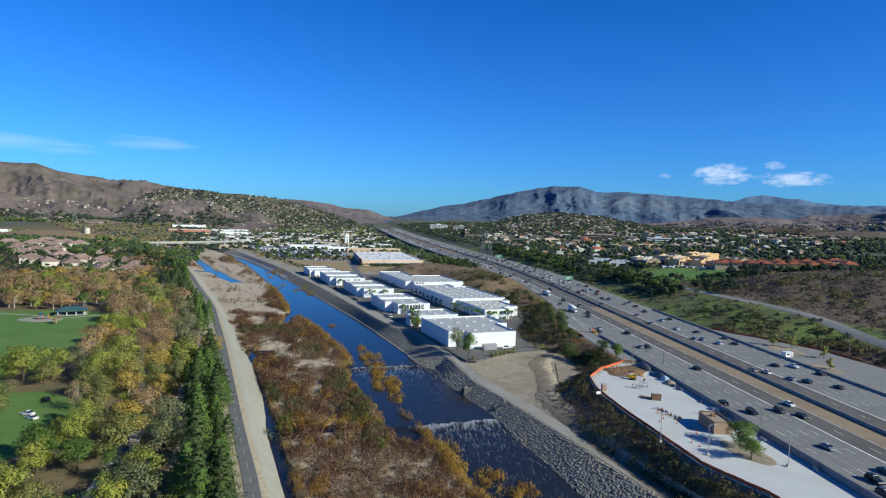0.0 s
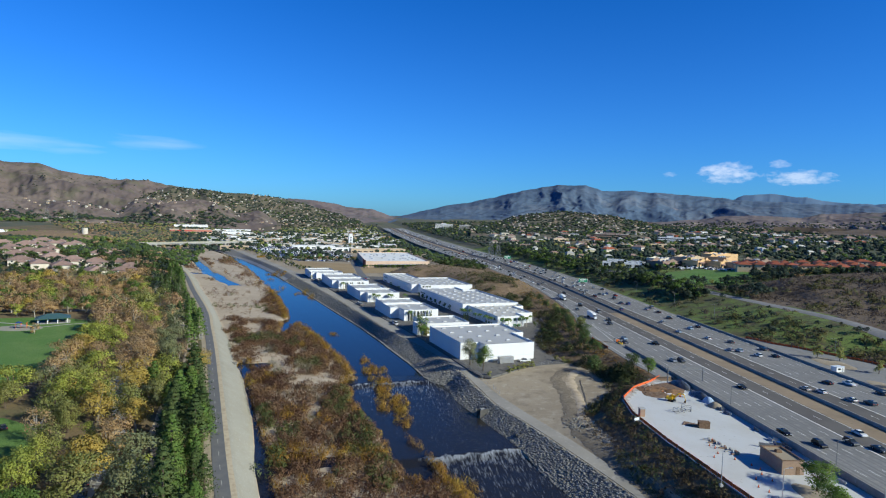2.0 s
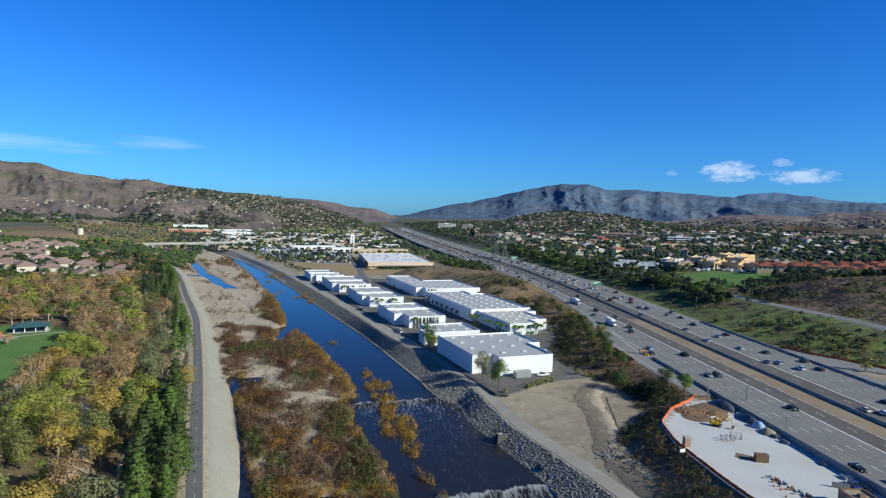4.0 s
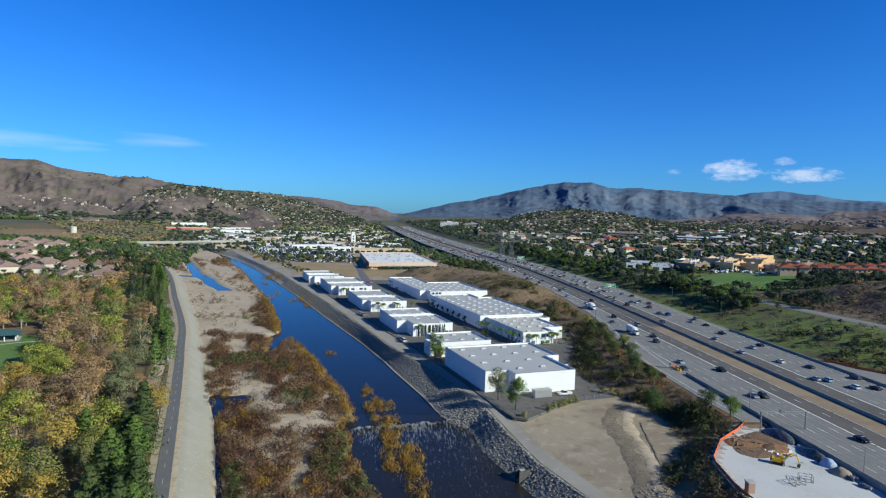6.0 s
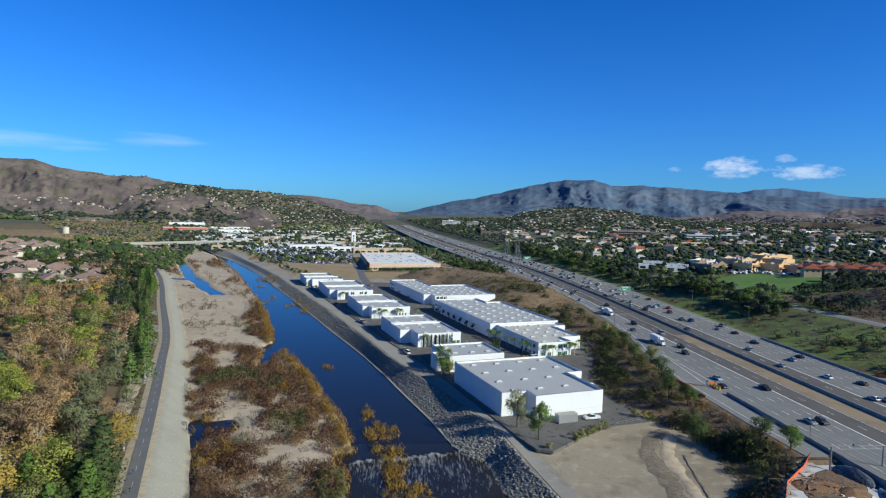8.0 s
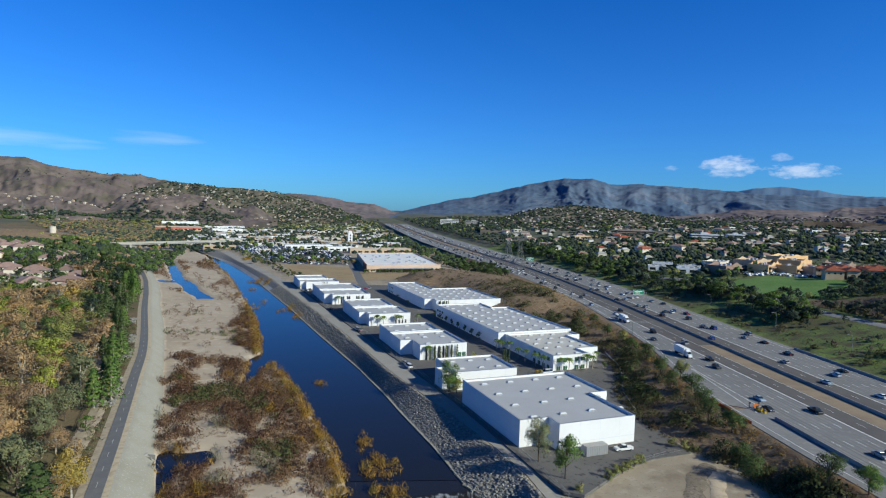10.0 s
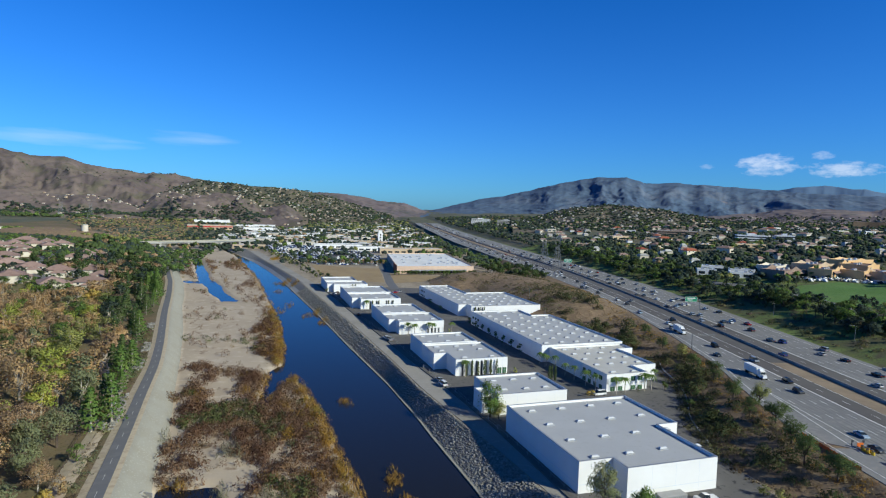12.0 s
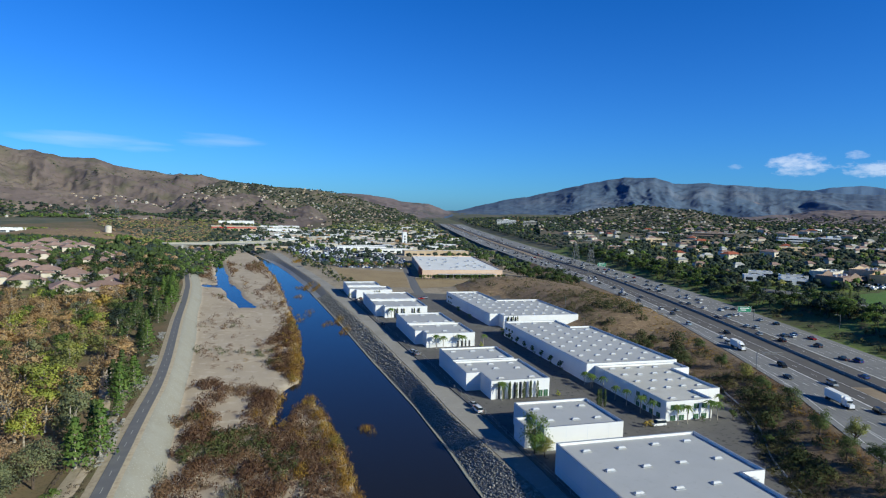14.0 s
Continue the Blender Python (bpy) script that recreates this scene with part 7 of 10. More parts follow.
def rubble_boards():
    """Timbers, bags and broken concrete thrown on the soil heaps."""
    rng = np.random.default_rng(83)
    for k in range(60):
        x, y = 107 + rng.normal(0, 4.2), 221.5 + rng.normal(0, 3.2)
        p = thing("timber_board", pose(x, y, 11.35 + 0.85 * max(0.0, 1 - ((x - 104.5) / 6.2) ** 2) * max(0.0, 1 - ((y - 222) / 4.2) ** 2), rng.uniform(-14, 14), rng.uniform(-14, 14), rng.uniform(0, 180)), "loose brown timber board on the soil heap", "board", "loose boards")
        part("board", Build().box(-rng.uniform(0.7, 1.7), rng.uniform(0.7, 1.7), -0.15, 0.15, -0.05, 0.07), M["rust_brown"] if k % 3 else M["brick_tan"], p)
    for k in range(9):
        x, y = 108.5 + rng.normal(0, 2.6), 215.6 + rng.normal(0, 1.4)
        p = thing("sand_bag", pose(x, y, 11.1, 0, 0, rng.uniform(0, 180)), "white bulging bag beside the soil heap", "bag", "bags")
        part("sack", Build().box(-0.5, 0.5, -0.35, 0.35, 0, 0.5, 0.16), M["white_wall"] if k % 3 else M["safety_orange"], p)


rubble_boards()
heap("planter_bed", 106.5, 133.5, 4.4, 9, 0.35, M["dirt"], "bare earth island with two trees in the lot", "planter", 9, 12)


def small_works():
    p = thing("plinth", pose(87.1, 192.4, 11.1), "brown block pillar standing alone on the concrete lot", "pillar")
    part("shaft", Build().box(-0.8, 0.8, -0.8, 0.8, 0, 2.5), M["brick_tan"], p)
    part("cap", Build().box(-0.95, 0.95, -0.95, 0.95, 2.5, 2.75), M["concrete"], p)
    m = thing("timber_mat", pose(100.6, 183.6, 11.1, 0, 0, -38), "yellowish plank mat lying on the concrete", "mat")
    for k in range(8):
        part("plank", Build().box(-3.4, 1.6, -1.7 + k * 0.43, -1.33 + k * 0.43, 0, 0.14), M["brick_tan"] if k % 3 else M["rust_brown"], m)
    s = thing("timber_crate", pose(102.4, 181.4, 11.1, 0, 0, -12), "brown timber hoarding standing on the concrete", "hoarding")
    part("panel", Build().box(-1.6, 1.6, -0.9, -0.7, 0, 1.9), M["rust_brown"], s)
    part("panel", Build().box(-1.6, 1.6, 0.7, 0.9, 0, 1.9), M["rust_brown"], s)
    part("lid", Build().box(-1.7, 1.7, -1.0, 1.0, 1.9, 2.05), M["rust_brown"], s)
    for k in range(6):
        w = thing("low_wall", pose(98.6 + 0.45 * k, 171.5 - 2.1 * k, 11.1, 0, 0, 70 + 9 * (k % 3)), "short broken block wall among rubble", "wall", "broken walls")
        part("blocks", Build().box(-0.9, 0.9, -0.25, 0.25, 0, 0.55 + 0.15 * (k % 3)).box(-0.9, -0.5, 0.25, 1.9, 0, 0.4), M["brick_tan"] if k % 2 else M["concrete"], w)
    for dx, dy, r in ((0, 0, 10), (4.2, 2.0, -25)):
        f = thing("steel_frame", pose(101.8 + dx * 0.85, 196.2 + dy, 11.1, 0, 0, r), "grey steel scaffold frame lying on the lot", "frame", "steel frames")
        for x in (-1.5, 1.5):
            for y in (-1, 1):
                part("leg", Build().tube((x, y, 0), (x, y, 1.4), 0.07, None, 5), M["frame_steel"], f)
        for z in (0.1, 1.4):
            for y in (-1, 1):
                part("rail", Build().tube((-1.5, y, z), (1.5, y, z), 0.06, None, 5), M["frame_steel"], f)
            for x in (-1.5, 0, 1.5):
                part("brace", Build().tube((x, -1, z), (x, 1, z), 0.06, None, 5), M["frame_steel"], f)
    for x, y, k in ((84.9, 141.5, 0), (94, 132, 1), (112, 124, 2)):
        l = thing("lamp_post", pose(x, y, 11.1), "grey lamp post standing in the works lot", "lamp post", "lot lamps")
        part("pole", Build().tube((0, 0, 0), (0, 0, 8.5), 0.12, 0.07, 8), M["metal"], l)
        part("lamp_arm", Build().tube((0, 0, 8.4), (1.6, 0, 8.7), 0.06, None, 6), M["metal"], l)
        part("lamp_head", Build().box(1.3, 2.1, -0.15, 0.15, 8.6, 8.75), M["metal"], l)
        part("base", Build().box(-0.35, 0.35, -0.35, 0.35, 0, 0.7), M["concrete"], l)
    w = thing("low_wall", pose(112.4, 165.4, 11.1, 0, 0, -26), "dark grey free-standing concrete wall piece", "wall", "broken walls")
    part("blocks", Build().box(-1.9, 1.9, -0.2, 0.2, 0, 1.3), M["frame_steel"], w)
    g = thing("notice_board", pose(82.9, 186.5, 11.1, 0, 0, 20), "white notice board on two posts at the lot's edge", "sign")
    part("board", Build().box(-1.0, 1.0, -0.04, 0.04, 0.6, 1.5), M["white_wall"], g)
    for x in (-0.8, 0.8):
        part("post", Build().tube((x, 0.08, 0), (x, 0.08, 1.5), 0.05, None, 6), M["metal"], g)
    rng = np.random.default_rng(5)
    for k in range(26):
        y = rng.uniform(120, 236)
        x = float(np.interp(y, fy, C)) - 40.6 + rng.uniform(-1.6, 0.6)
        c = thing("barrier_block", pose(x, y, 11.1, 0, 0, rng.uniform(-12, 12)), "short concrete barrier block stacked by the wall", "barrier block", "stored barrier blocks")
        part("block", Build().add([(-0.3, -1.2, 0), (0.3, -1.2, 0), (0.3, 1.2, 0), (-0.3, 1.2, 0), (-0.1, -1.2, 0.8), (0.1, -1.2, 0.8), (0.1, 1.2, 0.8), (-0.1, 1.2, 0.8)], [(3, 2, 1, 0), (4, 5, 6, 7), (0, 1, 5, 4), (1, 2, 6, 5), (2, 3, 7, 6), (3, 0, 4, 7)]), M["concrete"] if k % 3 else M["tarp"], c)
    for k in range(14):
        x, y = rng.uniform(93, 101), 172 - k * 2.6 + rng.uniform(-1, 1)
        c = thing("traffic_cone", pose(x, y, 11.1), "orange traffic cone on the concrete lot", "cone", "traffic cones")
        part("cone", Build().tube((0, 0, 0.03), (0, 0, 0.75), 0.2, 0.04, 8), M["orange"], c)
        part("base", Build().box(-0.25, 0.25, -0.25, 0.25, 0, 0.05), M["rubber"], c)


small_works()
for x, y, s in ((107.2, 138, 1.25), (104.4, 128.5, 1.05)):
    plant("leaf_green1", x, y, s * 0.5, "in the works lot's planter", "lot trees", z=11.3, wide=1.5)

# small lot beyond the freeway, with a hut
side_ys = np.arange(150, 318, 4.0)
ribbon("side_lot", side_ys, np.interp(side_ys, fy, C) + 36, np.interp(side_ys, [150, 215, 262, 290, 318, 330], [231.5, 231.5, 228, 214.5, 201.8, 200]), 12.05, M["concrete_road"], "worn grey side lot beyond the freeway barrier", "pavement", thick=0.4)
heap("planter_bed", 209, 262, 6, 13, 0.3, M["dirt"], "dry planted island in the side lot", "planter", 12, 0, 12.05)
heap("planter_bed", 202, 224, 4, 9, 0.3, M["dirt"], "round bare earth island in the side lot", "planter", 13, 0, 12.05)
for x, y, s in ((209, 272, 1.35), (215.5, 265.5, 1.4), (216, 243.6, 1.2), (202, 222, 1.1)):
    plant("leaf_olive_small", x, y, s, "in the dry side lot", "side lot trees", z=12.2)


def hut():
    h = thing("hut", pose(199.5, 247, 12.1, 0, 0, 12) @ Matrix.Scale(0.85, 4), "small white hut with a pale blue roof in the side lot", "hut")
    part("wall", Build().box(-2.6, 2.6, -1.6, 1.6, 0, 2.5), M["white_wall"], h)
    part("roof", Build().box(-2.9, 2.9, -1.9, 1.9, 2.5, 2.75), M["blue_band"], h)
    part("window", Build().box(-1.8, 0.2, -1.66, -1.6, 1.1, 2.0), M["dark_glass"], h)
    part("door", Build().box(1.0, 1.9, -1.66, -1.6, 0.05, 2.05), M["metal"], h)


hut()

# ---- vehicles ----
def paint_mat(name, c, rough=0.25, metal=0.0):
    return mat(name, c, rough, metal, spots=[(0.6, tuple(k * 0.85 for k in c), 0.6, 0.1, 3)], spec=0.5)


PAINTS = {"white": paint_mat("car_white", (0.75, 0.75, 0.75)), "silver": paint_mat("car_silver", (0.42, 0.44, 0.46), 0.3, 0.5), "black": paint_mat("car_black", (0.012, 0.012, 0.014)),
          "dark grey": paint_mat("car_dark_grey", (0.07, 0.075, 0.08)), "red": paint_mat("car_red", (0.30, 0.015, 0.015)), "blue": paint_mat("car_blue", (0.03, 0.07, 0.22)), "pale blue": paint_mat("car_pale_blue", (0.35, 0.45, 0.55))}
M["lamp_red"] = mat("tail_lamp", (0.35, 0.01, 0.01), 0.3, spec=0.5)
M["lamp_clear"] = mat("head_lamp", (0.7, 0.72, 0.75), 0.15, spec=0.6)
# side outlines: length along y from rear to nose, height; (y, z) of the bonnet line and of the cabin
SHAPES = {"sedan": ([(-2.3, 0.32), (-2.35, 0.78), (-2.2, 0.98), (-1.35, 1.02), (0.95, 0.98), (2.1, 0.82), (2.35, 0.62), (2.33, 0.3)], [(-1.75, 1.0), (-0.95, 1.44), (0.25, 1.46), (1.15, 0.98)], 0.9),
          "suv": ([(-2.3, 0.38), (-2.35, 0.9), (-2.3, 1.08), (0.9, 1.08), (2.15, 0.98), (2.36, 0.72), (2.34, 0.36)], [(-2.25, 1.06), (-1.95, 1.72), (0.1, 1.74), (1.05, 1.06)], 0.95),
          "pickup": ([(-2.8, 0.45), (-2.85, 1.08), (-0.75, 1.1), (1.3, 1.1), (2.55, 1.02), (2.75, 0.75), (2.72, 0.42)], [(-0.75, 1.08), (-0.6, 1.78), (0.7, 1.8), (1.55, 1.08)], 0.98),
          "van": ([(-2.5, 0.4), (-2.55, 1.15), (1.3, 1.15), (2.3, 1.0), (2.5, 0.75), (2.48, 0.38)], [(-2.5, 1.13), (-2.35, 1.98), (0.9, 2.0), (1.75, 1.12)], 0.98)}
CAR_MESH = {}


def loft(rows):
    """A skin through rows of points of equal count, closed round each row."""
    n = len(rows[0])
    v = [p for r in rows for p in r]
    f = [(j * n + i, j * n + (i + 1) % n, (j + 1) * n + (i + 1) % n, (j + 1) * n + i) for j in range(len(rows) - 1) for i in range(n)]
    return v, f + [tuple(reversed(range(n))), tuple(range((len(rows) - 1) * n, len(rows) * n))]


def car_meshes(shape, colour):
    key = (shape, colour)
    if key in CAR_MESH:
        return CAR_MESH[key]
    low, cab, w = SHAPES[shape]
    rows = [[(s * w * k, y, z + dz) for y, z in low] for s, k, dz in ((-1, 0.93, -0.05), (-1, 1.0, 0), (1, 1.0, 0), (1, 0.93, -0.05))]
    body = mesh_of("body", *loft(rows), PAINTS[colour])
    cw = w * 0.9
    g = [[(s * cw * (1.0 if z < 1.2 else 0.8), y, z) for y, z in cab] for s in (-1, 1)]
    glass = mesh_of("window", *loft(g), M["dark_glass"])
    (y0, z0), (y1, z1) = cab[1], cab[2]
    roof = Build().box(-cw * 0.78, cw * 0.78, y0 + 0.02, y1 - 0.02, z0 - 0.02, z0 + 0.07, 0.06).mesh("roof", PAINTS[colour])
    wheel = Build().tube((-0.11, 0, 0), (0.11, 0, 0), 0.34, None, 10)
    wheel.slot = 1
    wheel = wheel.tube((-0.125, 0, 0), (0.125, 0, 0), 0.2, None, 8).mesh("wheel", [M["rubber"], M["metal"]])
    tail = Build().box(-0.22, 0.22, -0.04, 0.04, -0.1, 0.1).mesh("tail_light", M["lamp_red"])
    head = Build().box(-0.24, 0.24, -0.05, 0.05, -0.08, 0.08).mesh("headlight", M["lamp_clear"])
    CAR_MESH[key] = body, glass, roof, wheel, tail, head
    return CAR_MESH[key]


CAR_PROTO = {}


def car(shape, colour, m, where, group, lights=True):
    key = (shape, colour, where, lights)
    if key in CAR_PROTO:
        return copy_thing(CAR_PROTO[key], m)
    low, cab, w = SHAPES[shape]
    body, glass, roof, wheel, tail, head = car_meshes(shape, colour)
    name = {"sedan": "car", "suv": "car", "pickup": "pickup_truck", "van": "van"}[shape]
    word = {"sedan": "saloon car", "suv": "sport utility car", "pickup": "pickup truck", "van": "van"}[shape]
    t = thing(name, m, f"{colour} {word} {where}", "van" if shape == "van" else ("pickup" if shape == "pickup" else "car"), group)
    part("body", body, None, t)
    part("window", glass, None, t)
    part("roof", roof, None, t)
    r, f = low[0][0], low[-1][0]
    for y in (r + 0.85, f - 0.9):
        for s in (-1, 1):
            q = part("wheel", wheel, None, t)
            q.location = (s * (w - 0.08), y, 0.34)
    for s in (-1, 1) if lights else ():
        q = part("tail_light", tail, None, t)
        q.location = (s * (w - 0.28), r - 0.03, 0.82)
        q = part("headlight", head, None, t)
        q.location = (s * (w - 0.3), f - 0.06, 0.66)
    CAR_PROTO[key] = t
    return t


def lorry(m, label, length=9.0):
    t = thing("truck", m, label, "truck", "freeway trucks")
    part("trailer", Build().box(-1.25, 1.25, -length, 0, 1.15, 3.9), M["white_wall"], t, "white box trailer")
    cab = part("cab", Build().box(-1.15, 1.15, 0.5, 2.6, 0.7, 3.1, 0.15), PAINTS["white"], t)
    part("bonnet", Build().box(-0.9, 0.9, 2.5, 4.0, 0.7, 1.9, 0.15), PAINTS["white"], cab)
    part("windscreen", Build().box(-0.95, 0.95, 2.5, 2.56, 1.95, 2.8), M["dark_glass"], cab)
    part("fairing", Build().box(-1.1, 1.1, 0.5, 1.7, 3.1, 3.8, 0.25), PAINTS["white"], cab)
    part("chassis", Build().box(-0.5, 0.5, -length + 0.5, 3.2, 0.6, 1.15), M["rubber"], t)
    for y in (-length + 1.0, -length + 2.3, 0.2, 1.3, 3.2):
        for s in (-1, 1):
            part("wheel", Build().tube((s * 0.85, y, 0.5), (s * 1.2, y, 0.5), 0.5, None, 12), M["rubber"], t)
    return t


def traffic():
    rng = np.random.default_rng(71)
    kinds, pk = ["sedan", "suv", "pickup", "van"], [0.46, 0.38, 0.11, 0.05]
    cols, pc_ = ["white", "silver", "black", "dark grey", "red", "blue", "pale blue"], [0.27, 0.19, 0.2, 0.2, 0.05, 0.04, 0.05]
    n = 0
    lanes = [(-35.4, 180, 58), (-31.7, 180, 50), (-27.9, 180, 48), (-24.1, 180, 46), (-20.4, 180, 44), (-16.2, 180, 75), (-12.2, 180, 110),
             (4.2, 0, 60), (8.2, 0, 55), (12.4, 0, 50), (16.4, 0, 40), (20.2, 0, 40), (24.0, 0, 42), (27.8, 0, 46), (31.4, 0, 60)]
    for off, rot, gap in lanes:
        y = 90 + rng.uniform(0, gap)
        while y < 1050:
            x = float(np.interp(y, fy, C)) + off
            slope = (float(np.interp(y + 5, fy, C)) - float(np.interp(y - 5, fy, C))) / 10
            if x - float(np.interp(y, fy, NEW)) > 2.0 and n < 292:
                shape, colour = str(rng.choice(kinds, p=pk)), str(rng.choice(cols, p=pc_))
                z = float(np.interp(y, fy, FZ))
                car(shape, colour, pose(x + rng.uniform(-0.3, 0.3), y, z + 0.01, 0, 0, rot - math.degrees(math.atan(slope))), "on the freeway", "freeway traffic", y < 480)
                n += 1
            y += gap * rng.uniform(0.35, 1.7) * (1.9 if y < 400 else 1.2)
    x = float(np.interp(368, fy, C))
    lorry(pose(x - 28, 372, 12.01, 0, 0, 180), "white box lorry on the freeway")
    lorry(pose(float(np.interp(455, fy, C)) - 24, 455, 12.01, 0, 0, 180), "white lorry among the freeway traffic", 7.0)
    # far traffic
    b = Build()
    for k in range(200):
        y = rng.uniform(1050, 2300)
        off = rng.choice([-35, -31, -27, -23, -19, -13, 5, 9, 13, 17, 21, 25, 29])
        x = float(np.interp(y, fy, C)) + off
        z = float(np.interp(y, fy, FZ))
        b.slot = int(rng.integers(0, 4))
        b.box(x - 0.9, x + 0.9, y - 2.3, y + 2.3, z + 0.25, z + 1.0, 0.05)
        b.box(x - 0.8, x + 0.8, y - 1.5, y + 1.0, z + 1.0, z + 1.5, 0.25)
    solid("distant_cars", b, [PAINTS["white"], PAINTS["silver"], PAINTS["black"], PAINTS["dark grey"]], "distant cars crowding the freeway", "cars", kind="stuff")
    # parked
    for u, v, r, shape, colour in ((144.2, 252.4, 84, "pickup", "white"), (165.5, 331, 92, "van", "white"), (111.5, 356, 5, "van", "white"), (109, 436, 4, "pickup", "silver"), (108, 440, 5, "suv", "white"), (106, 508, 4, "sedan", "black"),
                                   (102.5, 596, 4, "suv", "silver"), (104.5, 600, 4, "sedan", "white"), (107, 604, 5, "sedan", "dark grey"), (150, 440, 95, "sedan", "red"), (152, 600, 90, "sedan", "red"), (156, 604, 90, "sedan", "silver"), (111.8, 362, 5, "sedan", "silver")):
        p = YARD @ Vector((u, v, 6.43))
        car(shape, colour, pose(p.x, p.y, p.z, 0, 0, r + 16), "parked beside the white warehouses", "parked yard cars")
    car("sedan", "blue", pose(116.2, 165.5, 11.12, 0, 0, 160), "parked below the freeway wall", "lot cars")
    for x, y, r in ((-110, 181, 70), (-106.5, 177, 60), (-67, 150, 20), (-70, 158, 20), (-64, 140, 15), (-112, 196, 40)):
        car("sedan" if r > 30 else "suv", "white" if r > 50 else "dark grey", pose(x, y, gz(x, y) + 0.08, 0, 0, r), "parked under the park trees", "park cars")


traffic()

# storage container beside the largest warehouse
box = thing("storage_container", YARD @ pose(134.2, 252.6, 6.43), "grey slatted storage container beside the warehouse", "container")
part("body", Build().box(-3.6, 3.6, -1.3, 1.3, 0.15, 2.9), M["metal"], box)
for k in range(12):
    part("rib", Build().box(-3.5 + k * 0.6, -3.4 + k * 0.6, -1.38, -1.3, 0.2, 2.8), M["concrete"], box)
part("roof_panel", Build().box(-3.65, 3.65, -1.35, 1.35, 2.9, 3.0), M["concrete"], box)

# ---- signs, masts and pylons ----
M["sign_green"] = mat("green_sign", (0.02, 0.22, 0.12), 0.5, spec=0.4)
M["steel"] = mat("grey_lattice_steel", (0.22, 0.225, 0.23), 0.55, 0.3)


def road_sign(x, y, w, h, z0, label, post_side=1):
    s = thing("freeway_sign", pose(x, y, z0), label, "sign", "freeway signs")
    p = part("panel", Build().box(-w / 2, w / 2, -0.12, 0.0, 5.6, 5.6 + h), M["sign_green"], s, "green sign panel")
    part("border", Build().ring([(-w / 2, 0), (w / 2, 0), (w / 2, h), (-w / 2, h)], [(-w / 2 + 0.12, 0.12), (w / 2 - 0.12, 0.12), (w / 2 - 0.12, h - 0.12), (-w / 2 + 0.12, h - 0.12)], 0, 0.03), M["paint"], p).matrix_basis = Matrix.Translation((0, -0.14, 5.6)) @ Matrix.Rotation(radians(90), 4, "X")
    b = Build()
    for k, (a, c) in enumerate(((-0.36, 0.34), (-0.30, 0.12))):
        b.box(a * w, c * w, -0.17, -0.125, 5.6 + h * (0.62 - 0.34 * k), 5.6 + h * (0.78 - 0.34 * k))
    part("lettering_bar", b, M["paint"], p, "unreadable white lettering")
    part("post", Build().tube((post_side * w * 0.75, 0.3, 0), (post_side * w * 0.75, 0.3, 7.4), 0.25, 0.2, 8), M["steel"], s)
    part("cross_arm", Build().tube((post_side * w * 0.75, 0.3, 6.6), (-post_side * w * 0.4, 0.3, 6.6), 0.12, None, 6).tube((post_side * w * 0.75, 0.3, 7.2), (-post_side * w * 0.4, 0.3, 7.2), 0.12, None, 6), M["steel"], s)


road_sign(180.5, 533, 8.2, 3.4, 12.0, "green overhead sign over the freeway")
road_sign(166, 806, 9.0, 4.0, 12.4, "green overhead sign farther along the freeway")


def gantry():
    g = thing("sign_gantry", pose(114.6, 231, 11.1), "grey truss gantry reaching over the freeway edge", "gantry")
    for x, z0 in ((0, 0), (14.5, 0.9)):
        part("post", Build().tube((x, 0, z0), (x, 0, 6.4), 0.22, None, 8), M["steel"], g)
    for z in (5.6, 6.4):
        part("chord", Build().tube((-1, 0, z), (15.5, 0, z), 0.1, None, 6), M["steel"], g)
    b = Build()
    for k in range(10):
        b.tube((-1 + 1.65 * k, 0, 5.6 + 0.8 * (k % 2)), (-1 + 1.65 * (k + 1), 0, 5.6 + 0.8 * ((k + 1) % 2)), 0.06, None, 5)
    part("lattice", b, M["steel"], g)
    part("camera_box", Build().box(6, 7.4, -0.3, 0.3, 6.5, 7.0), M["steel"], g)


gantry()
g2 = thing("sign_gantry", pose(129, 420, 12.0), "slim grey truss gantry beside the freeway", "gantry")
part("post", Build().tube((0, 0, 0), (0, 0, 7), 0.22, None, 8), M["steel"], g2)
part("lattice", Build().tube((0, 0, 6.2), (11, 0, 6.4), 0.1, None, 6).tube((0, 0, 7), (11, 0, 7.1), 0.1, None, 6).tube((2, 0, 6.2), (4, 0, 7), 0.06).tube((4, 0, 7), (6, 0, 6.3), 0.06).tube((6, 0, 6.3), (8, 0, 7), 0.06), M["steel"], g2)


def light_mast(x, y, z, h, turn, label, group):
    m = thing("lamp_post", pose(x, y, z, 0, 0, turn), label, "lamp post", group)
    part("pole", Build().tube((0, 0, 0), (0, 0, h), 0.12, 0.07, 8), M["steel"], m)
    part("lamp_arm", Build().tube((0, 0, h - 0.1), (2.4, 0, h + 0.3), 0.06, None, 6), M["steel"], m)
    part("lamp_head", Build().box(2.1, 3.0, -0.16, 0.16, h + 0.22, h + 0.38), M["steel"], m)


for y in (150, 200, 250):
    light_mast(float(np.interp(y, fy, C)) - 37.2, y, 12.0, 7, 0, "grey street lamp beside the freeway wall", "freeway lamps")
for y, x in ((216, 234), (246, 231), (278, 223), (372, 214), (430, 216), (500, 217)):
    light_mast(x, y, gz(x, y), 8, 180, "grey street lamp on the far verge of the freeway", "verge lamps")
for u, v in ((216, 470), (230, 520), (190, 600)):
    p = YARD @ Vector((u, v, 0))
    light_mast(p.x, p.y, gz(p.x, p.y), 9, 120, "slim grey lamp post behind the warehouses", "yard lamps")


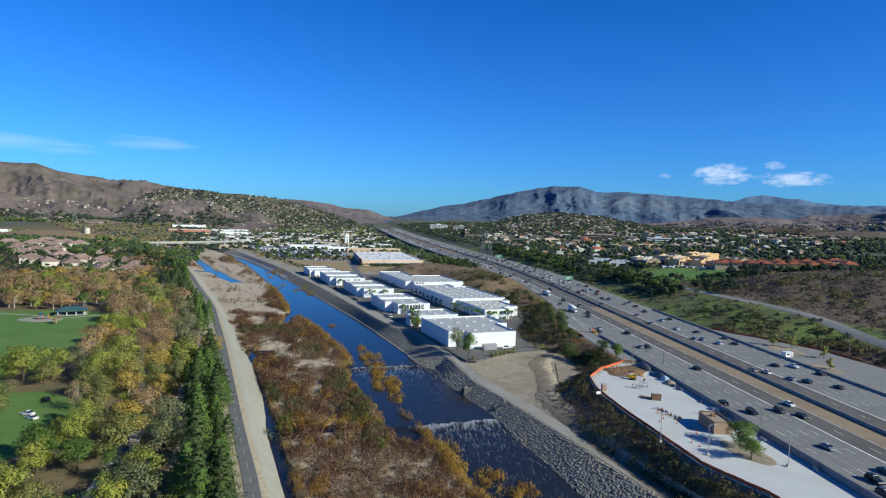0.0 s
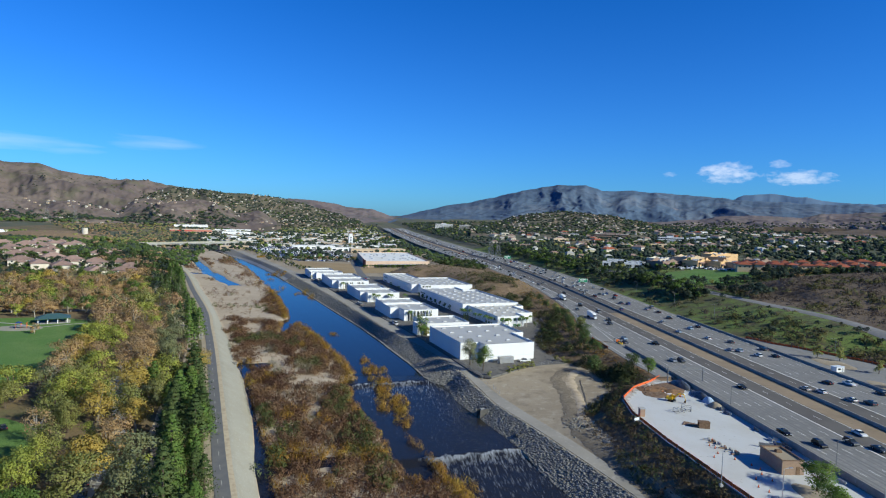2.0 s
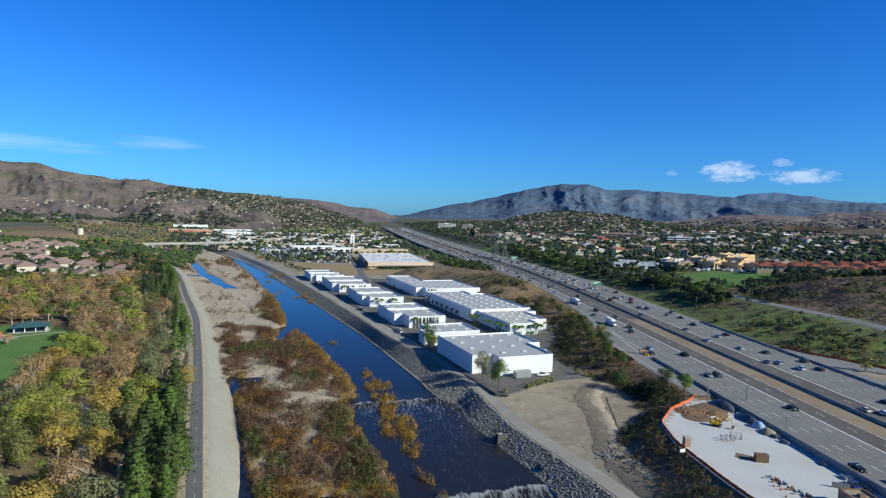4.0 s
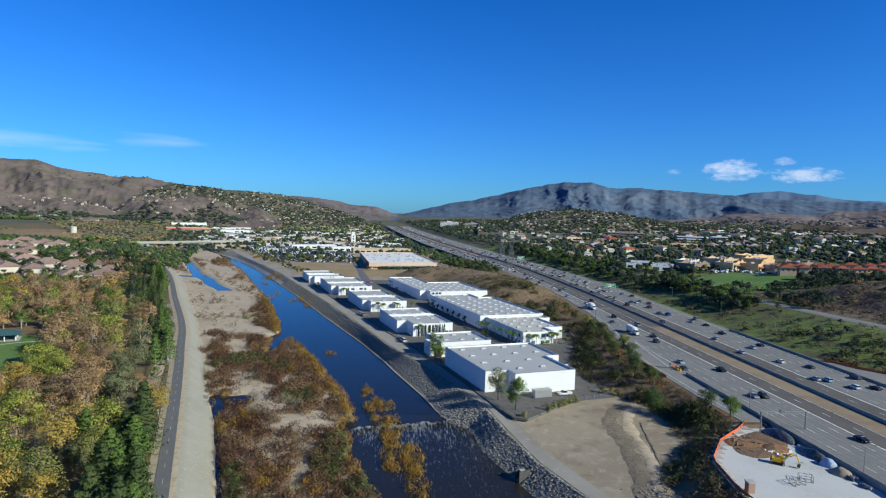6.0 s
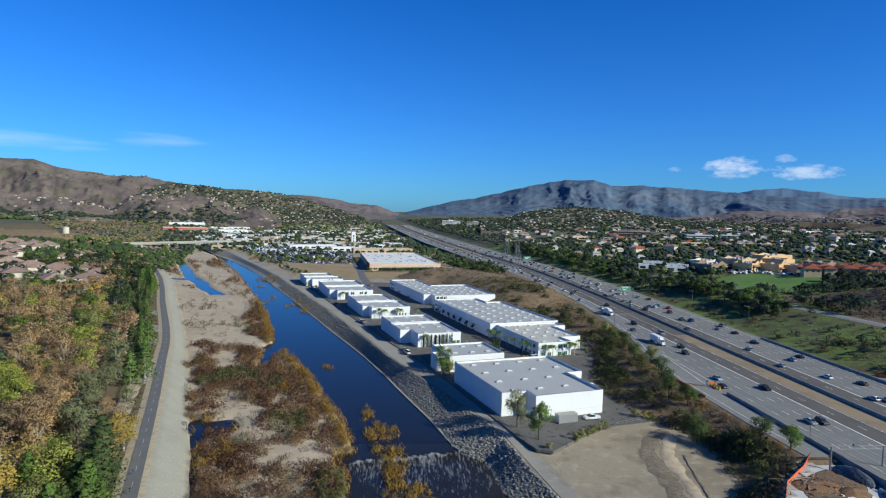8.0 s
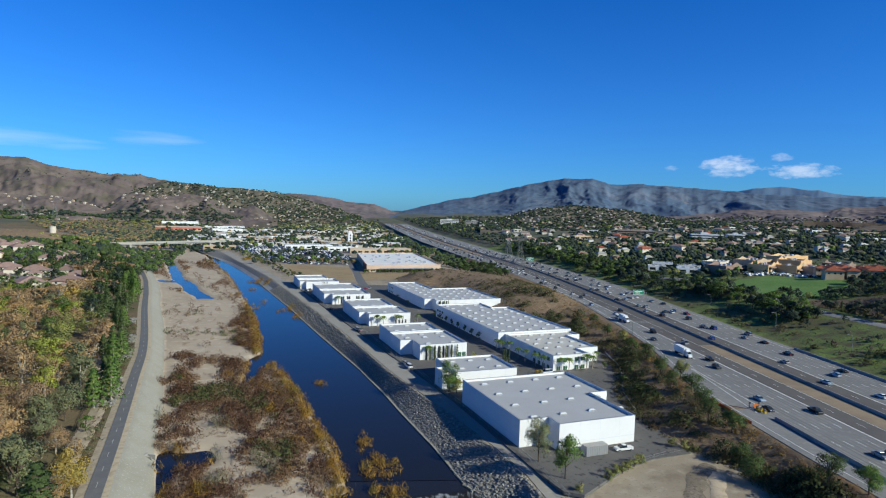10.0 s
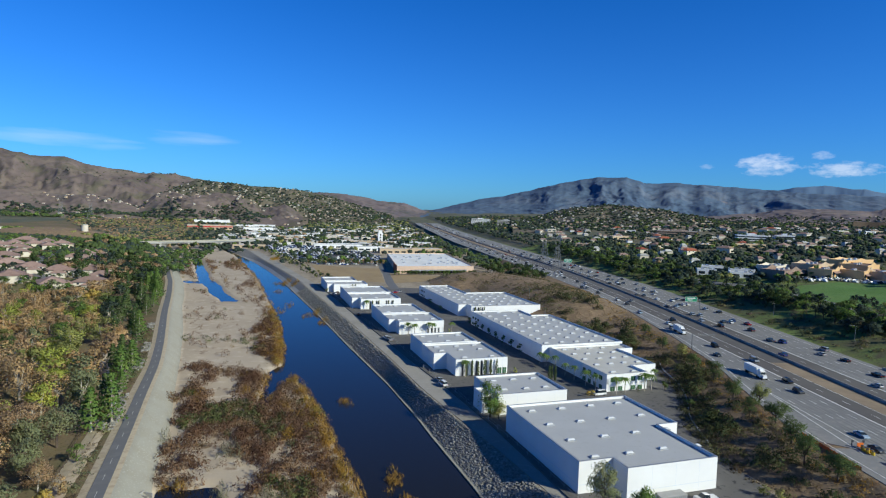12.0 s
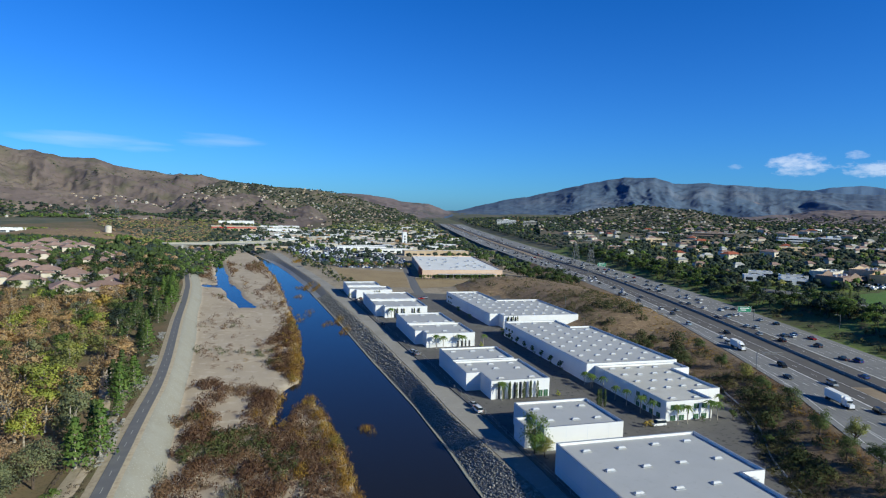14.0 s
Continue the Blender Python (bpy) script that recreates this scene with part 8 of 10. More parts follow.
def pylon(x, y, h, label, z=None, turn=0.0):
    p = thing("power_pylon", pose(x, y, gz(x, y) if z is None else z, 0, 0, turn), label, "pylon", "power pylons")
    b, w = h * 0.11, h * 0.035
    legs = [(-1, -1), (1, -1), (1, 1), (-1, 1)]
    for sx, sy in legs:
        part("leg", Build().tube((sx * b, sy * b, 0), (sx * w, sy * w, h * 0.62), 0.22, 0.16, 5).tube((sx * w, sy * w, h * 0.62), (sx * w * 2.6, sy * w, h * 0.86), 0.16, 0.12, 5), M["steel"], p)
    br = Build()
    for k in range(6):
        t0, t1 = k / 6, (k + 1) / 6
        for (ax, ay), (bx, by) in zip(legs, legs[1:] + legs[:1]):
            r0, r1 = b + (w - b) * t0, b + (w - b) * t1
            br.tube((ax * r0, ay * r0, h * 0.62 * t0), (bx * r1, by * r1, h * 0.62 * t1), 0.1, None, 4, False)
            br.tube((bx * r0, by * r0, h * 0.62 * t0), (ax * r1, ay * r1, h * 0.62 * t1), 0.1, None, 4, False)
    part("lattice", br, M["steel"], p)
    a = Build()
    for z in (0.86, 0.98):
        a.tube((-h * 0.2, 0, h * z), (h * 0.2, 0, h * z), 0.18, None, 5)
    for k in range(6):
        x0 = -h * 0.2 + h * 0.4 * k / 6
        a.tube((x0, 0, h * (0.86 if k % 2 else 0.98)), (x0 + h * 0.4 / 6, 0, h * (0.98 if k % 2 else 0.86)), 0.1, None, 4, False)
    part("cross_arm", a, M["steel"], p)
    ins = Build()
    for x in (-0.18, 0.0, 0.18):
        ins.tube((h * x, 0, h * 0.86), (h * x, 0, h * 0.79), 0.12, None, 5)
    part("insulators", ins, M["steel"], p)
    return p


pylon(149, 786, 40, "tall grey lattice pylon beside the freeway", turn=12)
pylon(160, 905, 40, "tall grey lattice pylon behind another one", turn=12)
pylon(-872, 1640, 56, "wide grey lattice pylon on the far rise", turn=8)
pylon(-812, 1660, 56, "wide grey lattice pylon beside its twin", turn=8)


def bridge():
    br = thing("road_bridge", Matrix(), "long grey concrete road bridge over the river", "bridge")
    a, b = Vector((-390, 998, 0)), Vector((-266, 1114, 0))
    d = (b - a).normalized()
    n = Vector((-d.y, d.x, 0))
    m = Matrix.Translation(a) @ d.to_track_quat("X", "Z").to_matrix().to_4x4()
    L = (b - a).length
    part("deck", Build().box(0, L, -7.4, 7.4, 13.5, 14.4, m=m), M["concrete"], br)
    for y in (-5.2, -1.8, 1.8, 5.2):
        part("girder", Build().box(0, L, y - 0.5, y + 0.5, 11.9, 13.5, m=m), M["concrete"], br)
    for y in (-7.0, 6.6):
        part("parapet", Build().box(0, L, y, y + 0.4, 14.4, 15.4, m=m), M["levee"], br, "pale parapet")
    for k in range(4):
        x = 24 + k * 40
        pier = part("pier", Build().box(x - 1.2, x + 1.2, -6, 6, -2, 11.0, m=m), M["concrete"], br)
        part("pier_cap", Build().box(x - 1.6, x + 1.6, -6.8, 6.8, 11.0, 11.9, m=m), M["concrete"], pier)
    part("road_surface", Build().box(0, L, -6.5, 6.5, 14.4, 14.5, m=m), M["asphalt"], br)


bridge()

# ---- trees round the warehouses ----
def palm_mesh(seed, h=7.5):
    rng = np.random.default_rng(seed)
    t = Build()
    bend = rng.uniform(-0.4, 0.4, 2)
    for k in range(5):
        a, b = k / 5, (k + 1) / 5
        t.tube((bend[0] * a * a, bend[1] * a * a, h * a - 0.1), (bend[0] * b * b, bend[1] * b * b, h * b), 0.2 - 0.05 * a, 0.2 - 0.05 * b, 8, False)
    c = Build()
    for k in range(20):
        a = k * 2.399
        lift = 0.9 - 1.5 * k / 20
        d, side = Vector((math.cos(a), math.sin(a), 0)), Vector((-math.sin(a), math.cos(a), 0))
        pts = []
        for j in range(6):
            s = j / 5
            pts.append(Vector((bend[0], bend[1], h)) + d * (2.5 * s) + Vector((0, 0, lift * 1.4 * s - 1.9 * s * s)))
        for j in range(5):
            w0, w1 = 0.32 * (1 - (j / 5) ** 2) + 0.04, 0.32 * (1 - ((j + 1) / 5) ** 2) + 0.02
            drop = Vector((0, 0, -0.16))
            c.add([pts[j], pts[j + 1], pts[j + 1] + side * w1 + drop, pts[j] + side * w0 + drop], [(0, 1, 2, 3)])
            c.add([pts[j], pts[j + 1], pts[j + 1] - side * w1 + drop, pts[j] - side * w0 + drop], [(3, 2, 1, 0)])
    return t.mesh("trunk", M["bark"]), c.mesh("fronds", M["leaf_green"])


PALMS = [palm_mesh(1), palm_mesh(2, 6.5)]


def palm(u, v, s, k):
    p = YARD @ Vector((u, v, 6.42))
    t = thing("palm_tree", Matrix.LocRotScale(p, Euler((0, 0, random.uniform(0, 6))), (s, s, s)), "green feather palm beside a white warehouse wall", "palm", "warehouse palms")
    part("trunk", PALMS[k % 2][0], None, t)
    part("fronds", PALMS[k % 2][1], None, t)


for k, (u, v) in enumerate([(167.5, 337), (166.8, 343), (166.4, 351), (166.2, 358), (166, 366), (165.6, 373), (172.5, 330.5), (176.5, 330.8), (186, 331.5), (189.5, 332), (198, 341), (164.8, 378), (164.5, 372.5)]):
    palm(u, v, random.uniform(0.7, 0.95), k)
for k, (u, v) in enumerate([(121.5, 445.5), (125, 445.8), (133, 445.6), (135.2, 445.6), (146, 446), (115, 527), (124, 365)]):
    palm(u, v, random.uniform(0.75, 0.95), k)


def cypress_mesh():
    rng = np.random.default_rng(9)
    n = 420
    t = rng.random(n)
    a = rng.uniform(0, math.tau, n)
    r = 0.5 * np.sin(np.clip(t * 0.9 + 0.1, 0, 1) * math.pi) ** 0.6 * rng.uniform(0.8, 1.05, n)
    p = np.stack([r * np.cos(a), r * np.sin(a), 0.1 + 6.4 * t], 1)
    v, f, nn = leaves(p, 0.36, rng, 0.3, np.stack([np.cos(a), np.sin(a), 0.3 + 0 * a], 1))
    return fast_mesh("foliage", v, f, M["leaf_dark"], normals=nn), Build().tube((0, 0, -0.2), (0, 0, 5.2), 0.12, 0.04, 6, False).mesh("trunk", M["bark_dark"])


CYP = cypress_mesh()


def cypress(u, v, s):
    p = YARD @ Vector((u, v, 6.42))
    t = thing("cypress", Matrix.LocRotScale(p, None, (s, s, s)), "narrow dark green cypress against a white wall", "cypress", "warehouse cypresses")
    part("trunk", CYP[1], None, t)
    part("foliage", CYP[0], None, t)


for k in range(6):
    cypress(124.6 + 2.75 * k, 365.8, random.uniform(0.92, 1.06))
for u in (176.2, 179.2, 182.0):
    cypress(u, 486.8, 1.12)
for u in (119.0, 123.2, 129.8, 133.0):
    cypress(u, 527.9, 0.92)
for u, v in ((155.5, 352), (156.8, 352.4), (158, 351.6), (121.5, 606.8), (119, 606.8)):
    cypress(u, v, 1.0)


def yard_plants():
    def at(u, v):
        p = YARD @ Vector((u, v, 0))
        return p.x, p.y

    for key, u, v, s, w in (("leaf_grey0", 116.2, 253.2, 0.95, 0.72), ("leaf_green1", 117.4, 241.6, 1.05, 0.66), ("leaf_green0", 115.6, 318.8, 0.92, 0.9), ("leaf_olive1", 117.6, 316.2, 0.5, 0.9)):
        plant(key, *at(u, v), s, "beside a white warehouse corner", "yard trees", z=6.4, wide=w)
    for k in range(7):
        plant("leaf_dark_small", *at(164.2, 398 + 9.6 * k), 0.95, "along the long warehouse wall", "yard trees", z=6.4, wide=0.7)
    for key, u, v, s in (("leaf_lime_small", 149, 318, 0.5), ("leaf_gold_small", 160, 330, 0.5), ("leaf_gold_small", 162.5, 331, 0.45), ("leaf_lime_small", 147, 366, 0.5), ("leaf_lime_small", 145, 446, 0.55), ("leaf_green_small", 142, 527, 0.5), ("leaf_dark_small", 183, 331.5, 0.4), ("leaf_green_small", 166, 470, 0.8),
                         ("leaf_dark_small", 199, 318, 0.75), ("leaf_dark_small", 195, 331, 0.7), ("leaf_dark_small", 188, 309, 0.8), ("leaf_green_small", 164, 520, 0.6), ("leaf_green_small", 164, 545, 0.7), ("leaf_olive_small", 100, 612, 0.7)):
        plant(key, *at(u, v), s, "in the warehouse yard", "yard shrubs", z=6.4, wide=1.2)
    for x, y in ((48, 258), (58, 264.5), (60.5, 266.5), (63, 268), (65.5, 270), (68, 272), (70.5, 273.5), (88, 283), (85, 285)):
        plant("leaf_olive_small", x, y, 0.62, "at the edge of the asphalt yard", "yard edge shrubs", wide=1.3)
    rng = np.random.default_rng(83)
    for y, x, key, s in ((262, 96, "leaf_dark0", 0.6), (272, 100, "leaf_dark1", 0.5), (286, 104, "leaf_dark1", 0.65), (296, 103, "leaf_dark2", 0.6), (308, 107, "leaf_dark0", 0.62), (322, 111, "leaf_dark1", 0.66), (338, 113, "leaf_olive2", 0.55), (350, 112, "leaf_dark0", 0.6), (372, 116, "leaf_dark2", 0.6),
                         (395, 118, "leaf_dark1", 0.55), (250, 108, "leaf_dark2", 0.6), (243, 112, "leaf_green1", 0.58), (330, 106, "leaf_dark2", 0.5), (412, 121, "leaf_olive0", 0.5), (430, 119, "leaf_dark0", 0.5), (460, 122, "leaf_dark1", 0.5)):
        plant(key, x + rng.uniform(-1.5, 1.5), y, s, "on the slope below the freeway", "embankment trees", wide=1.15)


yard_plants()

# ---- park furniture ----
def lawn_sheet(name, poly, label):
    pts = []
    b = Build()
    n = len(poly)
    cx, cy = sum(p[0] for p in poly) / n, sum(p[1] for p in poly) / n
    rings = 8
    V, F = [], []
    m = n * 4
    fine = [(poly[i][0] + (poly[(i + 1) % n][0] - poly[i][0]) * k / 4, poly[i][1] + (poly[(i + 1) % n][1] - poly[i][1]) * k / 4) for i in range(n) for k in range(4)]
    for r in range(rings + 1):
        for x, y in fine:
            t = 1 - r / rings * 0.98
            V.append((cx + (x - cx) * t, cy + (y - cy) * t))
    V = np.array(V)
    z = ground_z(V[:, 0], V[:, 1]) + 0.07
    F = [(r * m + i, r * m + (i + 1) % m, (r + 1) * m + (i + 1) % m, (r + 1) * m + i) for r in range(rings) for i in range(m)]
    solid(name, fast_mesh(name, np.column_stack([V, z]), F, M["lawn"], smooth=True), None, label, "lawn", kind="structure")


lawn_sheet("park_lawn", LAWN, "mown green park lawn")
lawn_sheet("park_lawn_south", LAWN2, "mown green park lawn under trees")
M["teal_roof"] = mat("teal_metal_roof", (0.06, 0.13, 0.14), 0.45, 0.2)


def hip_roof(x0, x1, y0, y1, z0, z1, over=0.5):
    x0, x1, y0, y1 = x0 - over, x1 + over, y0 - over, y1 + over
    if x1 - x0 >= y1 - y0:
        k = (y1 - y0) / 2
        r = [(x0 + k, (y0 + y1) / 2, z1), (x1 - k, (y0 + y1) / 2, z1)]
        f = [(0, 1, 5, 4), (1, 2, 5), (2, 3, 4, 5), (3, 0, 4), (3, 2, 1, 0)]
    else:
        k = (x1 - x0) / 2
        r = [((x0 + x1) / 2, y0 + k, z1), ((x0 + x1) / 2, y1 - k, z1)]
        f = [(0, 1, 4), (1, 2, 5, 4), (2, 3, 5), (3, 0, 4, 5), (3, 2, 1, 0)]
    return Build().add([(x0, y0, z0), (x1, y0, z0), (x1, y1, z0), (x0, y1, z0)] + r, f)


def gazebo():
    z = gz(-188, 368)
    g = thing("picnic_shelter", pose(-188, 368, z, 0, 0, 25), "open picnic shelter with a teal hipped roof", "shelter")
    for x in (-7, -2.4, 2.4, 7):
        for y in (-4, 4):
            part("post", Build().box(x - 0.2, x + 0.2, y - 0.2, y + 0.2, 0, 2.9), M["white_wall"], g)
    part("roof", hip_roof(-7.5, 7.5, -4.5, 4.5, 2.9, 5.2, 1.2), M["teal_roof"], g)
    part("floor_slab", Build().box(-8.5, 8.5, -5.5, 5.5, -0.1, 0.12), M["concrete"], g)


gazebo()


def playground():
    z = gz(-196, 349)
    s = Build().prism([(-196 + 12 * math.cos(a * math.tau / 28), 349 + 8 * math.sin(a * math.tau / 28)) for a in range(28)], z - 0.1, z + 0.12)
    solid("playground_sand", s, M["levee"], "oval pale sand pit of the playground", "playground", kind="structure")
    p = thing("play_frame", pose(-195, 349, z + 0.1, 0, 0, 20), "orange and blue climbing frame on the sand", "play frame")
    for x in (-2, 0.5, 3):
        for y in (-1.2, 1.2):
            part("post", Build().tube((x, y, 0), (x, y, 3.0), 0.1, None, 6), M["orange"], p)
    part("platform", Build().box(-2, 3, -1.2, 1.2, 1.4, 1.55), M["metal"], p)
    part("slide", Build().add([(3, -0.5, 1.5), (3, 0.5, 1.5), (6.2, 0.5, 0.2), (6.2, -0.5, 0.2), (3, -0.5, 1.4), (3, 0.5, 1.4), (6.2, 0.5, 0.1), (6.2, -0.5, 0.1)], [(0, 1, 2, 3), (7, 6, 5, 4), (0, 3, 7, 4), (1, 5, 6, 2)]), M["yellow"], p)
    part("canopy", hip_roof(-2, 0.5, -1.2, 1.2, 3.0, 3.8, 0.3), PAINTS["blue"], p)


playground()
trail("park_drive", [(-300, 398), (-250, 404), (-215, 408), (-185, 412), (-165, 405), (-158, 390)], 7, 0.09, M["asphalt"], "curved grey park drive beyond the lawn", "drive")
trail("park_walk", [(-160, 372), (-178, 362), (-186, 352), (-205, 362), (-230, 366), (-260, 364)], 2.4, 0.1, M["concrete"], "pale concrete walk across the lawn", "walk")
trail("park_drive_south", [(-62, 110), (-66, 140), (-69, 160), (-76, 190), (-90, 225), (-105, 255)], 4.5, 0.08, M["concrete"], "narrow grey drive under the park trees", "drive")

# ---- houses west of the river ----
M["tile"] = mat("pink_tile_roof", (0.32, 0.215, 0.18), 0.85, spots=[(0.4, (0.26, 0.17, 0.14), 0.55, 0.12, 5)], per_object=0.18, bump=[(3, 0.4, 0.08)])
M["stucco"] = mat("cream_stucco", (0.62, 0.56, 0.46), 0.85, spots=[(0.3, (0.56, 0.50, 0.41), 0.55, 0.12, 4)])
M["red_tile"] = mat("red_tile_roof", (0.33, 0.095, 0.05), 0.85, spots=[(0.3, (0.25, 0.075, 0.045), 0.55, 0.12, 5)], per_object=0.2)
M["tan_stucco"] = mat("tan_stucco", (0.52, 0.40, 0.275), 0.85, spots=[(0.1, (0.46, 0.35, 0.235), 0.55, 0.12, 4)])


def house(x, y, turn, w, d, h, roofmat, wallmat, label, group, z=None, two=True):
    z = gz(x, y) if z is None else z
    t = thing("house", pose(x, y, z, 0, 0, turn), label, "house", group)
    wall = part("wall", Build().box(-w / 2, w / 2, -d / 2, d / 2, -1.5, h), M[wallmat], t)
    part("roof", hip_roof(-w / 2, w / 2, -d / 2, d / 2, h, h + d * 0.25, 1.0), M[roofmat], t)
    if two:
        part("wing_wall", Build().box(-w * 0.2, w * 0.3, -d * 0.8, -d / 2, -1.5, h * 0.62), M[wallmat], t)
        part("wing_roof", hip_roof(-w * 0.2, w * 0.3, -d * 0.8, -d * 0.45, h * 0.62, h * 0.62 + d * 0.12, 0.6), M[roofmat], t)
    for k in (-0.32, 0.0, 0.32):
        part("window", Build().box(w * k - 0.7, w * k + 0.7, -d / 2 - 0.05, -d / 2, h * 0.62, h * 0.62 + 1.2), M["dark_glass"], wall)
    part("chimney", Build().box(w * 0.18, w * 0.18 + 1.0, 0.4, 1.4, h, h + d * 0.2 + 0.9), M[wallmat], t)


def west_houses():
    rng = np.random.default_rng(91)
    lay = lambda q: [(x * 0.86, 80 + (y - 80) * 0.86) for x, y in q]
    pts = [(-300, 652), (-322, 660), (-345, 668), (-368, 672), (-392, 680), (-305, 690), (-330, 715), (-356, 712), (-380, 722), (-408, 728), (-434, 740), (-318, 740), (-345, 760), (-392, 770), (-420, 782), (-450, 790), (-478, 800), (-338, 790), (-362, 812), (-385, 838), (-440, 830), (-468, 842), (-500, 850),
           (-372, 866), (-396, 884), (-455, 880), (-482, 896), (-515, 905), (-410, 920), (-432, 945), (-470, 935), (-498, 950), (-530, 960), (-455, 975), (-485, 990), (-515, 1005), (-280, 672), (-340, 640), (-290, 706), (-545, 1010), (-560, 930)]
    pts = [q for k, q in enumerate(lay(pts)) if k % 4 != 1]
    for x, y in pts:
        house(x + rng.uniform(-3, 3), y + rng.uniform(-3, 3), 28 + rng.uniform(-12, 12) + (90 if rng.random() < 0.3 else 0), rng.uniform(17, 23), rng.uniform(13, 16), rng.uniform(4.2, 5.2), "tile", "stucco", "cream house with a pink tiled hip roof", "west bank houses")
    ent = []
    for _ in range(3400):
        x, y = rng.uniform(-580, -205), rng.uniform(540, 1000)
        if x < -195 - (y - 540) * 0.2 and min((x - a) ** 2 + (y - b) ** 2 for a, b in pts) > 78:
            ent.append((str(rng.choice(["leaf_green_far", "leaf_dark_far", "leaf_oak_far", "leaf_dark_far", "leaf_oak_far"])).replace("_far", "_far" if y < 720 else "_dot"), x, y, rng.uniform(0.3, 0.62), 1.0))
    wood("house_trees", ent, "green trees between the houses")
    trail("house_street", lay([(-318, 676), (-338, 700), (-368, 745), (-405, 805), (-425, 855), (-440, 910), (-470, 970)]), 9, 0.12, M["asphalt"], "dark asphalt street between the houses", "street")
    trail("bridge_road", [(-236, 560), (-262, 620), (-300, 710), (-328, 775), (-352, 840), (-378, 905), (-404, 985)], 13, 0.14, M["asphalt"], "curving grey road leading to the bridge", "road")


west_houses()

# ---- town upstream ----
def flat_building(x, y, turn, w, d, h, wall, roof, label, group, z=None, door=True):
    z = gz(x, y) if z is None else z
    t = thing("commercial_building", pose(x, y, z, 0, 0, turn), label, "building", group)
    o = [(-w / 2, -d / 2), (w / 2, -d / 2), (w / 2, d / 2), (-w / 2, d / 2)]
    wl_ob = part("wall", Build().ring(o, inset(o, 0.4), -2, h), wall, t)
    part("roof", Build().prism(inset(o, 0.38), h - 1.0, h - 0.6), roof, t)
    n = max(2, int(w / 10))
    for k in range(n):
        u = -w / 2 + w * (k + 0.5) / n
        part("window", Build().box(u - w / n * 0.32, u + w / n * 0.32, -d / 2 - 0.06, -d / 2, 0.8, min(h - 1.5, 3.2)), M["dark_glass"], wl_ob)
    for k in range(2):
        part("roof_unit", Build().box(-w * 0.25 + k * w * 0.4, -w * 0.25 + k * w * 0.4 + 2.4, -1, 1.2, h - 0.6, h + 0.7, 0.1), M["metal"], t)
    return t


M["peach"] = mat("peach_stucco", (0.62, 0.46, 0.35), 0.85, spots=[(0.05, (0.56, 0.40, 0.30), 0.55, 0.1, 4)])


M["store_roof"] = mat("white_store_roof", (0.80, 0.80, 0.78), 0.75, spots=[(0.05, (0.72, 0.72, 0.70), 0.53, 0.12, 5)], bump=[(1.5, 0.12, 0.05)])


def big_store():
    s = thing("store", pose(0, 0, 5.8), "large tan and peach store with a flat pale roof", "store")
    o = [(-23, 757), (58, 780), (35, 948), (-42, 925)]
    part("wall", Build().ring(o, inset(o, 0.5), -1, 8.0), M["peach"], s, "tan and peach stucco walls")
    part("roof", Build().prism(inset(o, 0.48), 6.6, 7.2), M["store_roof"], s, "pale flat roof")
    part("entrance", Build().add([(-26, 770, 0), (-23.2, 757, 0), (-28, 785, 0), (-26, 770, 9), (-23.2, 757, 9), (-28, 785, 9)], [(0, 1, 4, 3), (2, 0, 3, 5), (3, 4, 5)]), M["red_tile"], s, "red entrance wall")
    d = Vector((81, 23, 0)).normalized()
    m = Matrix.Translation((-10, 757, 0)) @ d.to_track_quat("X", "Z").to_matrix().to_4x4()
    part("loading_canopy", Build().box(2, 62, -5, 1, 4.2, 4.6, m=m), M["metal"], s)
    for k in range(9):
        part("canopy_post", Build().box(3 + k * 7, 3.3 + k * 7, -4.8, -4.5, 0, 4.2, m=m), M["metal"], s)
    # A dark box paints the shade under the loading canopy.
    part("shop_front", Build().box(2, 62, 2.0, 2.9, 0, 4.0, m=m), M["stripe"], s, "loading bays painted dark for the canopy shade")
    rng = np.random.default_rng(3)
    for k in range(34):
        a, b = rng.uniform(0.06, 0.94), rng.uniform(0.06, 0.94)
        p = (Vector(o[0]) * (1 - a) + Vector(o[1]) * a) * (1 - b) + (Vector(o[3]) * (1 - a) + Vector(o[2]) * a) * b
        part("roof_unit", Build().box(p.x - 1.4, p.x + 1.4, p.y - 1.2, p.y + 1.2, 7.2, 8.3, 0.1), M["metal"], s)


big_store()


def bell_tower():
    t = thing("bell_tower", pose(-72, 1248, gz(-72, 1248), 0, 0, 12), "white tower with a dark cap above the shops", "tower")
    part("shaft", Build().box(-4.2, 4.2, -4.2, 4.2, -1, 19), M["white_wall"], t)
    for k in range(3):
        part("opening", Build().box(-1.2, 1.2, -4.26, -4.2, 4 + 5 * k, 7 + 5 * k), M["stripe"], t)
    part("belfry", Build().box(-3.4, 3.4, -3.4, 3.4, 19, 24), M["white_wall"], t)
    part("cap", Build().box(-4.0, 4.0, -4.0, 4.0, 24, 26.5, 1.8), M["tile"], t)


bell_tower()


M["red_sign"] = mat("red_fascia", (0.50, 0.05, 0.05), 0.6, spots=[(0.05, (0.45, 0.12, 0.10), 0.5, 0.05, 3)])


